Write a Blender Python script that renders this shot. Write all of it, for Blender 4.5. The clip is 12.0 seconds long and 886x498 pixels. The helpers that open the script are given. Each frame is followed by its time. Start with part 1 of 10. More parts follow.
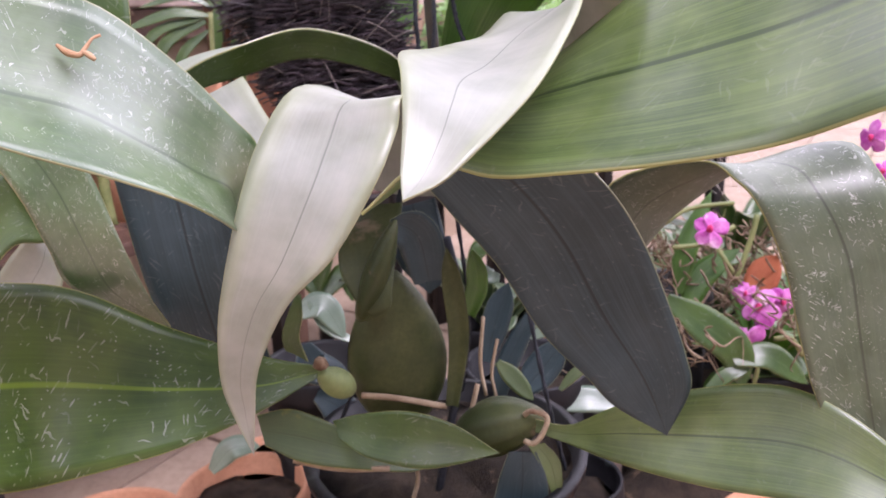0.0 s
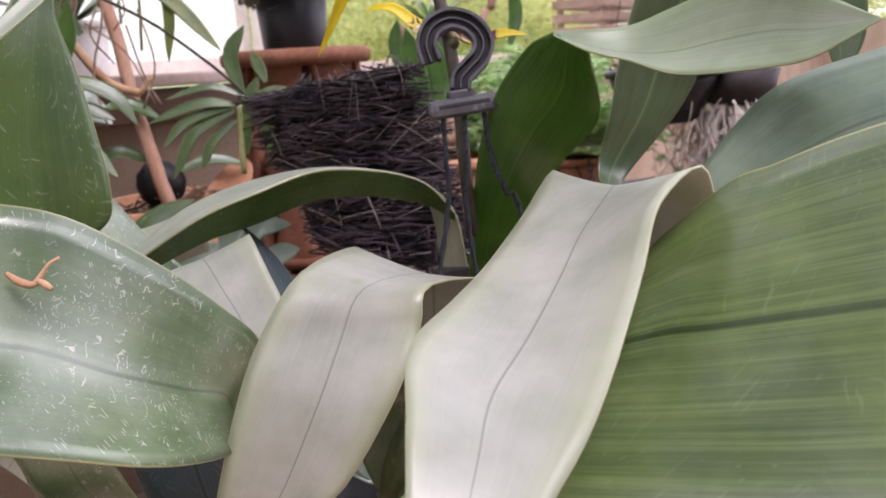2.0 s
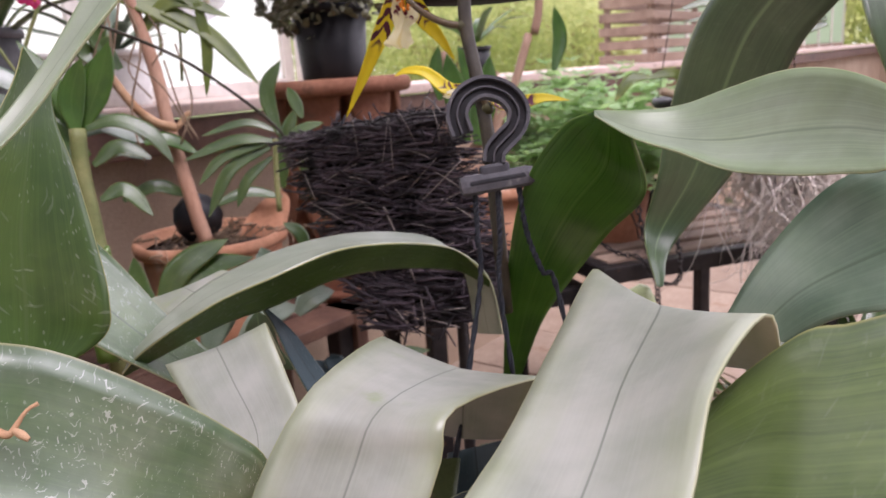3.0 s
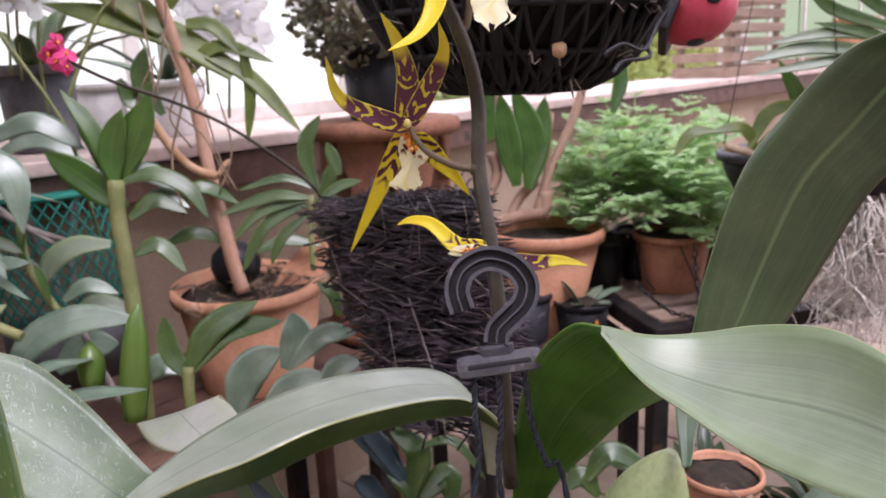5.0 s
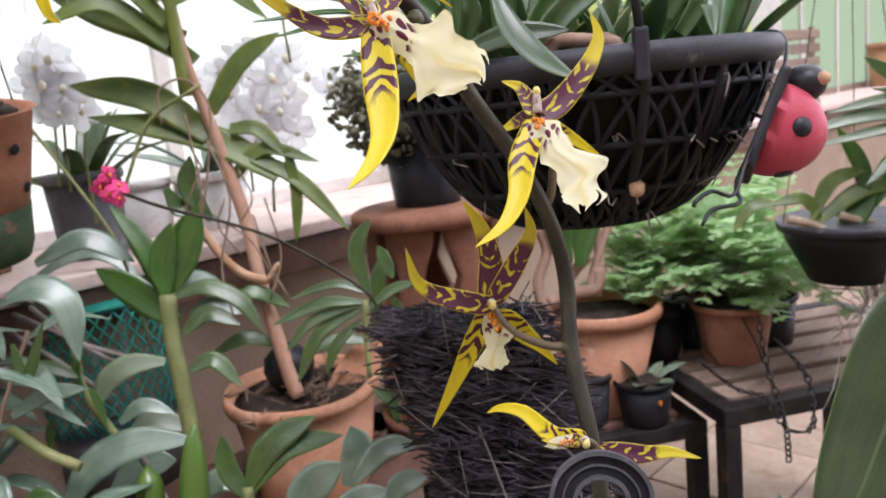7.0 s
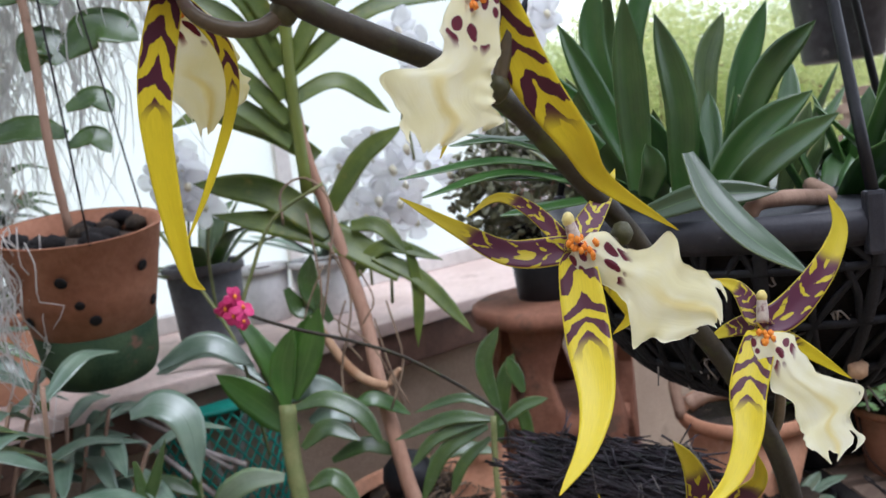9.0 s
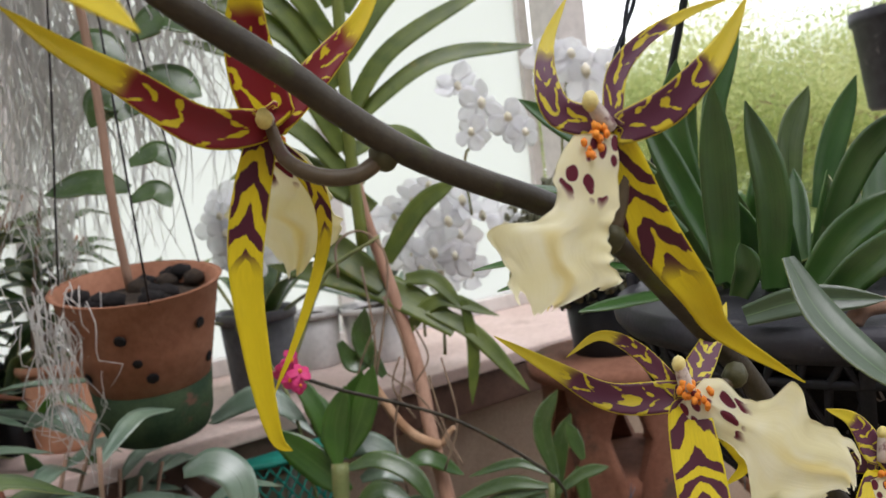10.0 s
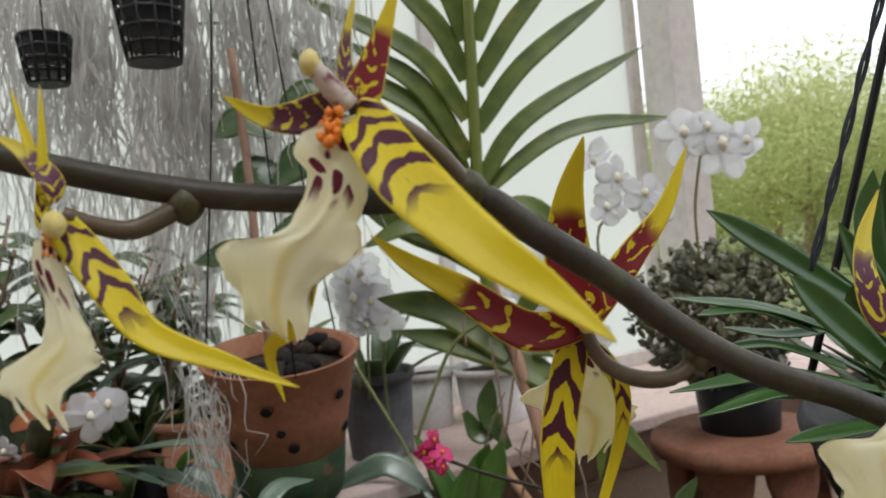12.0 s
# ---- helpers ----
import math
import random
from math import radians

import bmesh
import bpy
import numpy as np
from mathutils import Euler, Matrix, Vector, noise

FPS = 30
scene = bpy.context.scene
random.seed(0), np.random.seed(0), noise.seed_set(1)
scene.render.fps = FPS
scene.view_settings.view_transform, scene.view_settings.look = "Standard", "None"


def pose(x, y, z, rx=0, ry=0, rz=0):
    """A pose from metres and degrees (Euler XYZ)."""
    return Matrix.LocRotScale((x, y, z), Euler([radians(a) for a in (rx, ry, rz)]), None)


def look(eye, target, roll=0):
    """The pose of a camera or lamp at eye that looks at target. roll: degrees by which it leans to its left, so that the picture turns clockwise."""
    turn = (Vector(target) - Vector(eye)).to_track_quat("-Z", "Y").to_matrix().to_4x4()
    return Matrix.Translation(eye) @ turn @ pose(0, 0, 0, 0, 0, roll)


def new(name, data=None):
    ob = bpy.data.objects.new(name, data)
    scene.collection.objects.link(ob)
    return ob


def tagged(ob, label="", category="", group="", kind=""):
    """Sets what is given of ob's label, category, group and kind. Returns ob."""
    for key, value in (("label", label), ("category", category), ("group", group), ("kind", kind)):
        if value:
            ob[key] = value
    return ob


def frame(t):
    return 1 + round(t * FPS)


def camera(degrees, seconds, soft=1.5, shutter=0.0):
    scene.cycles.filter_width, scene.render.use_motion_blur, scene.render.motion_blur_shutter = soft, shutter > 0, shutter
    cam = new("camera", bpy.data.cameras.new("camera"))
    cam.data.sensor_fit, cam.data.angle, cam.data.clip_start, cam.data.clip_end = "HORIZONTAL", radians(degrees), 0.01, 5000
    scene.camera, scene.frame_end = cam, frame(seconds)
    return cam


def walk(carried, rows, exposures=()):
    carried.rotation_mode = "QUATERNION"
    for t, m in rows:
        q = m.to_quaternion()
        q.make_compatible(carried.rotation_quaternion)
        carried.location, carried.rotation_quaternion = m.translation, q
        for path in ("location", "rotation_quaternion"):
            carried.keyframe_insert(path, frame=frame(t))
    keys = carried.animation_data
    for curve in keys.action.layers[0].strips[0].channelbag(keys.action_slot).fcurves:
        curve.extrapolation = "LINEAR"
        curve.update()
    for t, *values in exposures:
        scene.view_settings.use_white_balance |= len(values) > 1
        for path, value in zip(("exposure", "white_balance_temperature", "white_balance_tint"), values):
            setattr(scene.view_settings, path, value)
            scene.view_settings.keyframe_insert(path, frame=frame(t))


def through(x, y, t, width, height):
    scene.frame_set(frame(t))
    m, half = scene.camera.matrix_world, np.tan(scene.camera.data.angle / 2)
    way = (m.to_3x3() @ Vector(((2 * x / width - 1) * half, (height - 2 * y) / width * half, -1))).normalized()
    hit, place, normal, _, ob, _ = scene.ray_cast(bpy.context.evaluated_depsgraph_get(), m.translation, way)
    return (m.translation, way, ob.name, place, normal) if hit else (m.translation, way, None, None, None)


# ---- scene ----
cam = camera(60.5, 12.0)
PATH = [
    (0, (0.0000, 0.0000, 1.0000), (0.8176, 0.4974, 0.7100), -2.20),
    (0.5, (0.0131, 0.0089, 1.0121), (0.8304, 0.5139, 0.7345), -2.71),
    (1, (0.0297, 0.0183, 1.0229), (0.8468, 0.5301, 0.7576), -3.13),
    (1.5, (0.0529, 0.0269, 1.0383), (0.8644, 0.5535, 0.7850), -3.28),
    (2, (0.0722, 0.0351, 1.0568), (0.8725, 0.5840, 0.8154), -3.46),
    (2.5, (0.0858, 0.0390, 1.0795), (0.8697, 0.6140, 0.8450), -3.93),
    (3, (0.1121, 0.0504, 1.0912), (0.8805, 0.6477, 0.8612), -3.82),
    (5, (0.1874, 0.0601, 1.1755), (0.8972, 0.7219, 0.9342), -2.63),
    (5.5, (0.1870, 0.0715, 1.1933), (0.8887, 0.7432, 0.9557), -3.10),
    (6, (0.1940, 0.0764, 1.2110), (0.8919, 0.7560, 0.9851), -4.23),
    (6.5, (0.1956, 0.0891, 1.2300), (0.8925, 0.7754, 1.0221), -5.30),
    (8.5, (0.2356, 0.1639, 1.2950), (0.8670, 0.9263, 1.1537), -7.14),
    (9, (0.2348, 0.1809, 1.3156), (0.8386, 0.9688, 1.1947), -7.20),
    (9.5, (0.2356, 0.1927, 1.3334), (0.8171, 1.0004, 1.2361), -6.93),
    (10, (0.2374, 0.2048, 1.3499), (0.8014, 1.0269, 1.2721), -6.69),
    (10.5, (0.2320, 0.2181, 1.3585), (0.7787, 1.0532, 1.2963), -6.65),
    (11, (0.2244, 0.2330, 1.3747), (0.7514, 1.0816, 1.3286), -6.57),
    (11.5, (0.2114, 0.2416, 1.3885), (0.7172, 1.1037, 1.3572), -6.55),
    (12, (0.1921, 0.2338, 1.3966), (0.6701, 1.1120, 1.3814), -5.69),
]
EXPOSURES = ((0.0, 0.57, 5900, 33), (1.5, 0.27, 6050, 30), (2.5, -0.01, 6150, 28), (3.2, 0.05, 6050, 29), (4.8, 0.13, 5950, 29), (6.5, 0.11, 5950, 23), (8.5, -0.16, 5450, 14), (9.1, -0.32, 5450, 14), (9.8, -0.49, 5950, 14), (11.0, -0.72, 6150, 13), (12.0, -0.83, 6050, 11))
cam.data.dof.use_dof, cam.data.dof.focus_distance, cam.data.dof.aperture_fstop = True, 0.27, 24.0
walk(cam, [(t, look(eye, target, roll)) for t, eye, target, roll in PATH], EXPOSURES)

# ---- daylight: bright hazy sky, soft high sun ----
world = bpy.data.worlds.new("sky")
scene.world = world
world.use_nodes = True
wn, wl = world.node_tree.nodes, world.node_tree.links
sky = wn.new("ShaderNodeTexSky")
sky.sky_type, sky.sun_disc = "NISHITA", False
sky.sun_elevation, sky.sun_rotation = radians(66), radians(197)
sky.air_density, sky.dust_density, sky.ozone_density = 1.0, 3.5, 1.0
wl.new(sky.outputs["Color"], wn["Background"].inputs["Color"])
wn["Background"].inputs["Strength"].default_value = 0.032
sun = new("sun", bpy.data.lights.new("sun", "SUN"))
sun.data.energy, sun.data.angle, sun.data.color = 3.5, radians(32), (1.0, 0.96, 0.92)
sun.matrix_world = look((-0.05, -1.1, 4.2), (0.4, 0.3, 1.0))


# ---- materials ----
def nodes_of(name):
    m = bpy.data.materials.new(name)
    m.use_nodes = True
    t = m.node_tree
    return m, t.nodes, t.links, t.nodes["Principled BSDF"]


def math_node(n, l, op, a, b):
    k = n.new("ShaderNodeMath")
    k.operation = op
    for i, v in enumerate((a, b)):
        if isinstance(v, (int, float)):
            k.inputs[i].default_value = v
        else:
            l.new(v, k.inputs[i])
    return k.outputs[0]


def mix_node(n, l, fac, a, b):
    k = n.new("ShaderNodeMix")
    k.data_type = "RGBA"
    for i, v in ((0, fac), (6, a), (7, b)):
        if isinstance(v, (int, float)):
            k.inputs[i].default_value = v
        elif isinstance(v, tuple):
            k.inputs[i].default_value = (*v, 1)
        else:
            l.new(v, k.inputs[i])
    return k.outputs[2]


def noise_node(n, l, vector, scale, detail=4.0, rough=0.55):
    k = n.new("ShaderNodeTexNoise")
    k.inputs["Scale"].default_value, k.inputs["Detail"].default_value, k.inputs["Roughness"].default_value = scale, detail, rough
    l.new(vector, k.inputs["Vector"])
    return k.outputs["Fac"]


def step_node(n, l, value, low, high):
    k = n.new("ShaderNodeMapRange")
    k.interpolation_type = "SMOOTHSTEP"
    l.new(value, k.inputs["Value"])
    k.inputs["From Min"].default_value, k.inputs["From Max"].default_value = low, high
    return k.outputs["Result"]


def stretch(n, l, vector, scale):
    k = n.new("ShaderNodeMapping")
    k.inputs["Scale"].default_value = scale
    l.new(vector, k.inputs["Vector"])
    return k.outputs["Vector"]


def bump_to(n, l, bsdf, height, strength, distance=0.002):
    k = n.new("ShaderNodeBump")
    k.inputs["Strength"].default_value, k.inputs["Distance"].default_value = strength, distance
    l.new(height, k.inputs["Height"])
    l.new(k.outputs["Normal"], bsdf.inputs["Normal"])


def rough_mat(name, c1, c2, scale, roughness=0.7, bump=0.3, c3=None, spots=0.0, grain=60.0, squash=(1, 1, 1), metal=0.0, vary=0.0, distance=0.002, joined=False):
    """A surface of two colours in patches and grain, with an optional third colour in stains."""
    m, n, l, b = nodes_of(name)
    co = n.new("ShaderNodeTexCoord").outputs["Object"]
    v = stretch(n, l, co, squash)
    patch = step_node(n, l, noise_node(n, l, v, scale), 0.3, 0.7)
    col = mix_node(n, l, patch, c1, c2)
    fine = noise_node(n, l, v, scale * grain / 6.0, 5.0, 0.65)
    col = mix_node(n, l, math_node(n, l, "MULTIPLY", step_node(n, l, fine, 0.35, 0.75), 0.35), col, tuple(x * 0.55 for x in c1))
    if c3:
        stain = step_node(n, l, noise_node(n, l, co, scale * 0.7, 6.0, 0.6), 0.62 - spots, 0.68)
        col = mix_node(n, l, stain, col, c3)
    if vary:
        info = n.new("ShaderNodeNewGeometry" if joined else "ShaderNodeObjectInfo").outputs["Random Per Island" if joined else "Random"]
        k = n.new("ShaderNodeHueSaturation")
        l.new(math_node(n, l, "ADD", math_node(n, l, "MULTIPLY", info, vary), 1.0 - vary / 2), k.inputs["Value"])
        l.new(col, k.inputs["Color"])
        col = k.outputs["Color"]
    l.new(col, b.inputs["Base Color"])
    b.inputs["Metallic"].default_value = metal
    b.inputs["Specular IOR Level"].default_value = 0.32
    l.new(math_node(n, l, "ADD", math_node(n, l, "MULTIPLY", fine, 0.3), roughness - 0.15), b.inputs["Roughness"])
    bump_to(n, l, b, fine, bump, distance)
    return m


def leaf_mat(name, dark, light, rib, edge, roughness=0.42, gloss=0.72, marks=0.0, mark_scale=90.0, dust_sheen=0.0, streak=0.22, stain=None, through=0.12, rib_width=0.018, margin=None, relief=0.10):
    """A leaf blade: UV x runs along it in metres, UV y across it from 0 to 1."""
    m, n, l, b = nodes_of(name)
    tc = n.new("ShaderNodeTexCoord")
    uv, co = tc.outputs["UV"], tc.outputs["Object"]
    sep = n.new("ShaderNodeSeparateXYZ")
    l.new(uv, sep.inputs[0])
    off = math_node(n, l, "ABSOLUTE", math_node(n, l, "SUBTRACT", sep.outputs["Y"], 0.5), 0.0)
    veins = noise_node(n, l, stretch(n, l, uv, (6, 46, 1)), 1.0, 6.0, 0.7)
    fibres = noise_node(n, l, stretch(n, l, uv, (14, 190, 1)), 1.0, 3.0, 0.6)
    patch = noise_node(n, l, co, 26.0, 4.0)
    col = mix_node(n, l, step_node(n, l, patch, 0.3, 0.72), dark, light)
    col = mix_node(n, l, math_node(n, l, "MULTIPLY", step_node(n, l, veins, 0.4, 0.66), streak), col, tuple(min(1.0, x * 1.6 + 0.01) for x in light))
    col = mix_node(n, l, math_node(n, l, "MULTIPLY", step_node(n, l, fibres, 0.45, 0.7), 0.3 * streak), col, tuple(x * 0.6 for x in dark))
    if stain:
        col = mix_node(n, l, step_node(n, l, noise_node(n, l, co, 17.0, 6.0, 0.6), 0.60, 0.72), col, stain)
    if margin:
        lane = noise_node(n, l, stretch(n, l, uv, (7, 3.2, 1)), 1.0, 3.0, 0.5)
        side = math_node(n, l, "ADD", off, math_node(n, l, "MULTIPLY", lane, 0.55))
        col = mix_node(n, l, math_node(n, l, "MULTIPLY", step_node(n, l, side, 0.50, 0.80), 0.6), col, margin)
    # Pale film: dust, and on several leaves sky sheen put into the colour.
    if dust_sheen:
        film = math_node(n, l, "MULTIPLY", step_node(n, l, noise_node(n, l, co, 38.0, 5.0, 0.6), 0.25, 0.8), dust_sheen)
        col = mix_node(n, l, film, col, (0.52, 0.54, 0.50))
    if marks:
        flat = stretch(n, l, uv, (1.0, 0.07, 1.0))
        warp = n.new("ShaderNodeVectorMath")
        warp.operation = "MULTIPLY_ADD"
        l.new(noise_node(n, l, flat, mark_scale * 0.9, 2.0), warp.inputs[0])
        warp.inputs[1].default_value = (0.006, 0.009, 0.0)
        l.new(flat, warp.inputs[2])
        for k, (angle, along, across, cut) in enumerate(((0.5, 0.42, 2.9, 0.20), (-0.9, 0.5, 3.4, 0.18), (1.5, 0.36, 2.6, 0.15), (-0.2, 2.4, 4.2, 0.22))):
            turn = n.new("ShaderNodeMapping")
            turn.inputs["Rotation"].default_value = (0, 0, angle)
            l.new(warp.outputs[0], turn.inputs["Vector"])
            dash = n.new("ShaderNodeTexVoronoi")
            dash.voronoi_dimensions = "2D"
            dash.inputs["Scale"].default_value = 1.0
            l.new(stretch(n, l, turn.outputs["Vector"], (mark_scale * along, mark_scale * across, 1)), dash.inputs["Vector"])
            pick = n.new("ShaderNodeSeparateColor")
            l.new(dash.outputs["Color"], pick.inputs[0])
            speck = math_node(n, l, "MULTIPLY", step_node(n, l, dash.outputs["Distance"], cut, cut * 0.6), step_node(n, l, pick.outputs[0], 0.68, 0.82))
            few = step_node(n, l, noise_node(n, l, co, 16.0 + 9.0 * k, 3.0), 0.42, 0.60)
            col = mix_node(n, l, math_node(n, l, "MULTIPLY", math_node(n, l, "MULTIPLY", speck, few), marks), col, (0.74, 0.75, 0.70))
        grime = noise_node(n, l, stretch(n, l, uv, (9, 3, 1)), 1.0, 7.0, 0.68)
        col = mix_node(n, l, math_node(n, l, "MULTIPLY", step_node(n, l, grime, 0.52, 0.72), 0.45), col, tuple(x * 0.55 + y for x, y in zip(dark, (0.012, 0.008, 0.002))))
    col = mix_node(n, l, math_node(n, l, "MULTIPLY", step_node(n, l, off, rib_width, rib_width * 0.25), 0.75), col, rib)
    col = mix_node(n, l, math_node(n, l, "MULTIPLY", step_node(n, l, off, 0.490, 0.498), 0.6), col, edge)
    l.new(col, b.inputs["Base Color"])
    l.new(math_node(n, l, "ADD", math_node(n, l, "MULTIPLY", veins, 0.22), roughness - 0.11), b.inputs["Roughness"])
    b.inputs["Specular IOR Level"].default_value = gloss
    b.inputs["Transmission Weight"].default_value = 0.0
    bump_to(n, l, b, math_node(n, l, "ADD", veins, math_node(n, l, "MULTIPLY", fibres, 0.6)), relief, 0.0010)
    if through:
        tr = n.new("ShaderNodeBsdfTranslucent")
        pass_on = n.new("ShaderNodeHueSaturation")
        pass_on.inputs["Hue"].default_value, pass_on.inputs["Saturation"].default_value, pass_on.inputs["Value"].default_value = 0.488, 1.12, 2.3
        l.new(col, pass_on.inputs["Color"])
        l.new(pass_on.outputs["Color"], tr.inputs["Color"])
        ms = n.new("ShaderNodeMixShader")
        ms.inputs[0].default_value = through
        l.new(b.outputs[0], ms.inputs[1])
        l.new(tr.outputs[0], ms.inputs[2])
        l.new(ms.outputs[0], n["Material Output"].inputs["Surface"])
    return m


YELLOW_EDGE = (0.42, 0.40, 0.14)
leaf_green = leaf_mat("leaf_green", (0.040, 0.080, 0.013), (0.100, 0.152, 0.034), (0.014, 0.034, 0.005), YELLOW_EDGE, roughness=0.38, gloss=1.1, streak=0.45, marks=0.04, mark_scale=110, dust_sheen=0.08, through=0.24)
leaf_midgreen = leaf_mat("leaf_midgreen", (0.024, 0.062, 0.007), (0.056, 0.110, 0.015), (0.07, 0.12, 0.03), YELLOW_EDGE, roughness=0.34, gloss=0.85, through=0.18, marks=0.12, dust_sheen=0.01)
# Its strong pale film paints sky sheen over the green.
leaf_scratched = leaf_mat("leaf_scratched", (0.040, 0.100, 0.022), (0.094, 0.170, 0.048), (0.03, 0.07, 0.02), (0.45, 0.42, 0.2), roughness=0.34, gloss=2.1, marks=0.5, mark_scale=220, dust_sheen=0.22, through=0.16, relief=0.05)
leaf_midrib = leaf_mat("leaf_midrib", (0.028, 0.066, 0.007), (0.066, 0.120, 0.015), (0.18, 0.30, 0.017), YELLOW_EDGE, roughness=0.34, marks=0.26, mark_scale=110, dust_sheen=0.01, rib_width=0.022)
# Sky sheen is painted into this pale base colour; the leaf itself is green.
leaf_pale_sheen = leaf_mat("leaf_pale_sheen", (0.185, 0.210, 0.155), (0.310, 0.320, 0.272), (0.09, 0.11, 0.08), (0.36, 0.37, 0.18), roughness=0.46, gloss=1.35, dust_sheen=0.20, streak=0.10, stain=(0.21, 0.26, 0.125), rib_width=0.010, margin=(0.25, 0.29, 0.145), through=0.12, relief=0.03)
# Shade under the big leaves is painted into this blue-black base colour.
leaf_shade_dark = leaf_mat("leaf_shade_dark", (0.012, 0.030, 0.036), (0.024, 0.046, 0.054), (0.006, 0.012, 0.012), (0.3, 0.32, 0.16), roughness=0.42, gloss=0.45, streak=0.45, marks=0.05, dust_sheen=0.02, through=0.0)
leaf_dotted = leaf_mat("leaf_dotted", (0.042, 0.064, 0.027), (0.080, 0.108, 0.052), (0.03, 0.04, 0.02), YELLOW_EDGE, roughness=0.40, gloss=0.8, marks=0.4, mark_scale=200, dust_sheen=0.10)
leaf_upright = leaf_mat("leaf_upright", (0.022, 0.050, 0.015), (0.044, 0.080, 0.028), (0.12, 0.19, 0.08), (0.25, 0.3, 0.12), roughness=0.36, gloss=0.8, marks=0.02, dust_sheen=0.02, streak=0.4, rib_width=0.03)
leaf_yellow = leaf_mat("leaf_yellow", (0.05, 0.085, 0.03), (0.09, 0.13, 0.04), (0.05, 0.07, 0.02), (0.5, 0.42, 0.08), stain=(0.35, 0.33, 0.05))
leaf_fresh = leaf_mat("leaf_fresh", (0.030, 0.085, 0.008), (0.062, 0.145, 0.018), (0.09, 0.17, 0.035), (0.16, 0.26, 0.05), roughness=0.30, gloss=0.8, dust_sheen=0.0, streak=0.3, through=0.30)
leaf_blue = leaf_mat("leaf_blue", (0.050, 0.104, 0.058), (0.140, 0.210, 0.136), (0.05, 0.09, 0.045), (0.18, 0.24, 0.14), roughness=0.38, gloss=1.3, dust_sheen=0.10, through=0.08)
leaf_strap = leaf_mat("leaf_strap", (0.062, 0.102, 0.010), (0.140, 0.185, 0.026), (0.06, 0.10, 0.012), (0.24, 0.28, 0.06), gloss=0.6, stain=(0.19, 0.19, 0.03), through=0.25)
leaf_aloe = leaf_mat("leaf_aloe", (0.022, 0.072, 0.010), (0.052, 0.128, 0.022), (0.045, 0.10, 0.018), (0.13, 0.23, 0.06), roughness=0.30, gloss=1.0, dust_sheen=0.0, through=0.2)
leaf_bronze = leaf_mat("leaf_bronze", (0.16, 0.045, 0.02), (0.30, 0.10, 0.04), (0.10, 0.03, 0.015), (0.2, 0.08, 0.03), dust_sheen=0.05, through=0.25)
leaf_fern = rough_mat("leaf_fern", (0.22, 0.40, 0.14), (0.50, 0.64, 0.40), 30, 0.40, 0.1, vary=0.5)
leaf_bush = leaf_mat("leaf_bush", (0.085, 0.09, 0.04), (0.15, 0.15, 0.075), (0.06, 0.06, 0.03), (0.15, 0.14, 0.08), dust_sheen=0.05)
bulb_green = rough_mat("bulb_green", (0.034, 0.048, 0.015), (0.072, 0.086, 0.030), 30, 0.42, 0.25, (0.22, 0.17, 0.11), 0.02)
bulb_pale = rough_mat("bulb_pale", (0.20, 0.26, 0.10), (0.30, 0.35, 0.17), 24, 0.45, 0.2)
husk = rough_mat("husk", (0.30, 0.22, 0.14), (0.45, 0.36, 0.25), 40, 0.8, 0.6, (0.16, 0.10, 0.06), 0.03)
cane_green = rough_mat("cane_green", (0.15, 0.18, 0.06), (0.25, 0.25, 0.10), 22, 0.5, 0.3, (0.33, 0.25, 0.13), 0.02)
spike_stem = rough_mat("spike_stem", (0.028, 0.023, 0.015), (0.052, 0.043, 0.026), 45, 0.48, 0.15, (0.060, 0.066, 0.022), 0.03)
pedicel_mat = rough_mat("pedicel", (0.09, 0.07, 0.040), (0.14, 0.10, 0.06), 60, 0.45, 0.1, (0.10, 0.04, 0.04), 0.03)
joint_olive = rough_mat("joint_olive", (0.050, 0.048, 0.020), (0.085, 0.080, 0.034), 60, 0.5, 0.2)
black_plastic = rough_mat("black_plastic", (0.005, 0.005, 0.0065), (0.011, 0.011, 0.013), 40, 0.45, 0.2, (0.024, 0.031, 0.031), -0.03)
grey_plastic = rough_mat("grey_plastic", (0.022, 0.022, 0.027), (0.042, 0.041, 0.048), 50, 0.5, 0.2, (0.10, 0.095, 0.095), 0.0)
cord_black = rough_mat("cord_black", (0.012, 0.015, 0.022), (0.03, 0.035, 0.045), 200, 0.6, 0.4)
terracotta = rough_mat("terracotta", (0.45, 0.215, 0.12), (0.56, 0.295, 0.18), 14, 0.8, 0.35, (0.58, 0.42, 0.32), 0.03)
terracotta_old = rough_mat("terracotta_old", (0.25, 0.105, 0.055), (0.36, 0.17, 0.10), 12, 0.85, 0.4, (0.15, 0.12, 0.07), 0.03)
moss_green = rough_mat("moss_green", (0.014, 0.036, 0.014), (0.035, 0.060, 0.022), 30, 0.8, 0.5, (0.10, 0.05, 0.03), 0.02)
net_black = rough_mat("net_black", (0.006, 0.006, 0.008), (0.013, 0.013, 0.016), 60, 0.62, 0.2)
dusty_plastic = rough_mat("dusty_plastic", (0.05, 0.05, 0.058), (0.085, 0.083, 0.092), 60, 0.6, 0.3, (0.16, 0.155, 0.155), 0.0)
# Sky sheen of the arching leaf, painted into its base colour.
leaf_sheen = leaf_mat("leaf_sheen", (0.125, 0.165, 0.100), (0.215, 0.250, 0.180), (0.09, 0.12, 0.07), (0.4, 0.42, 0.22), roughness=0.40, gloss=2.0, dust_sheen=0.14, streak=0.14, through=0.12, relief=0.04)
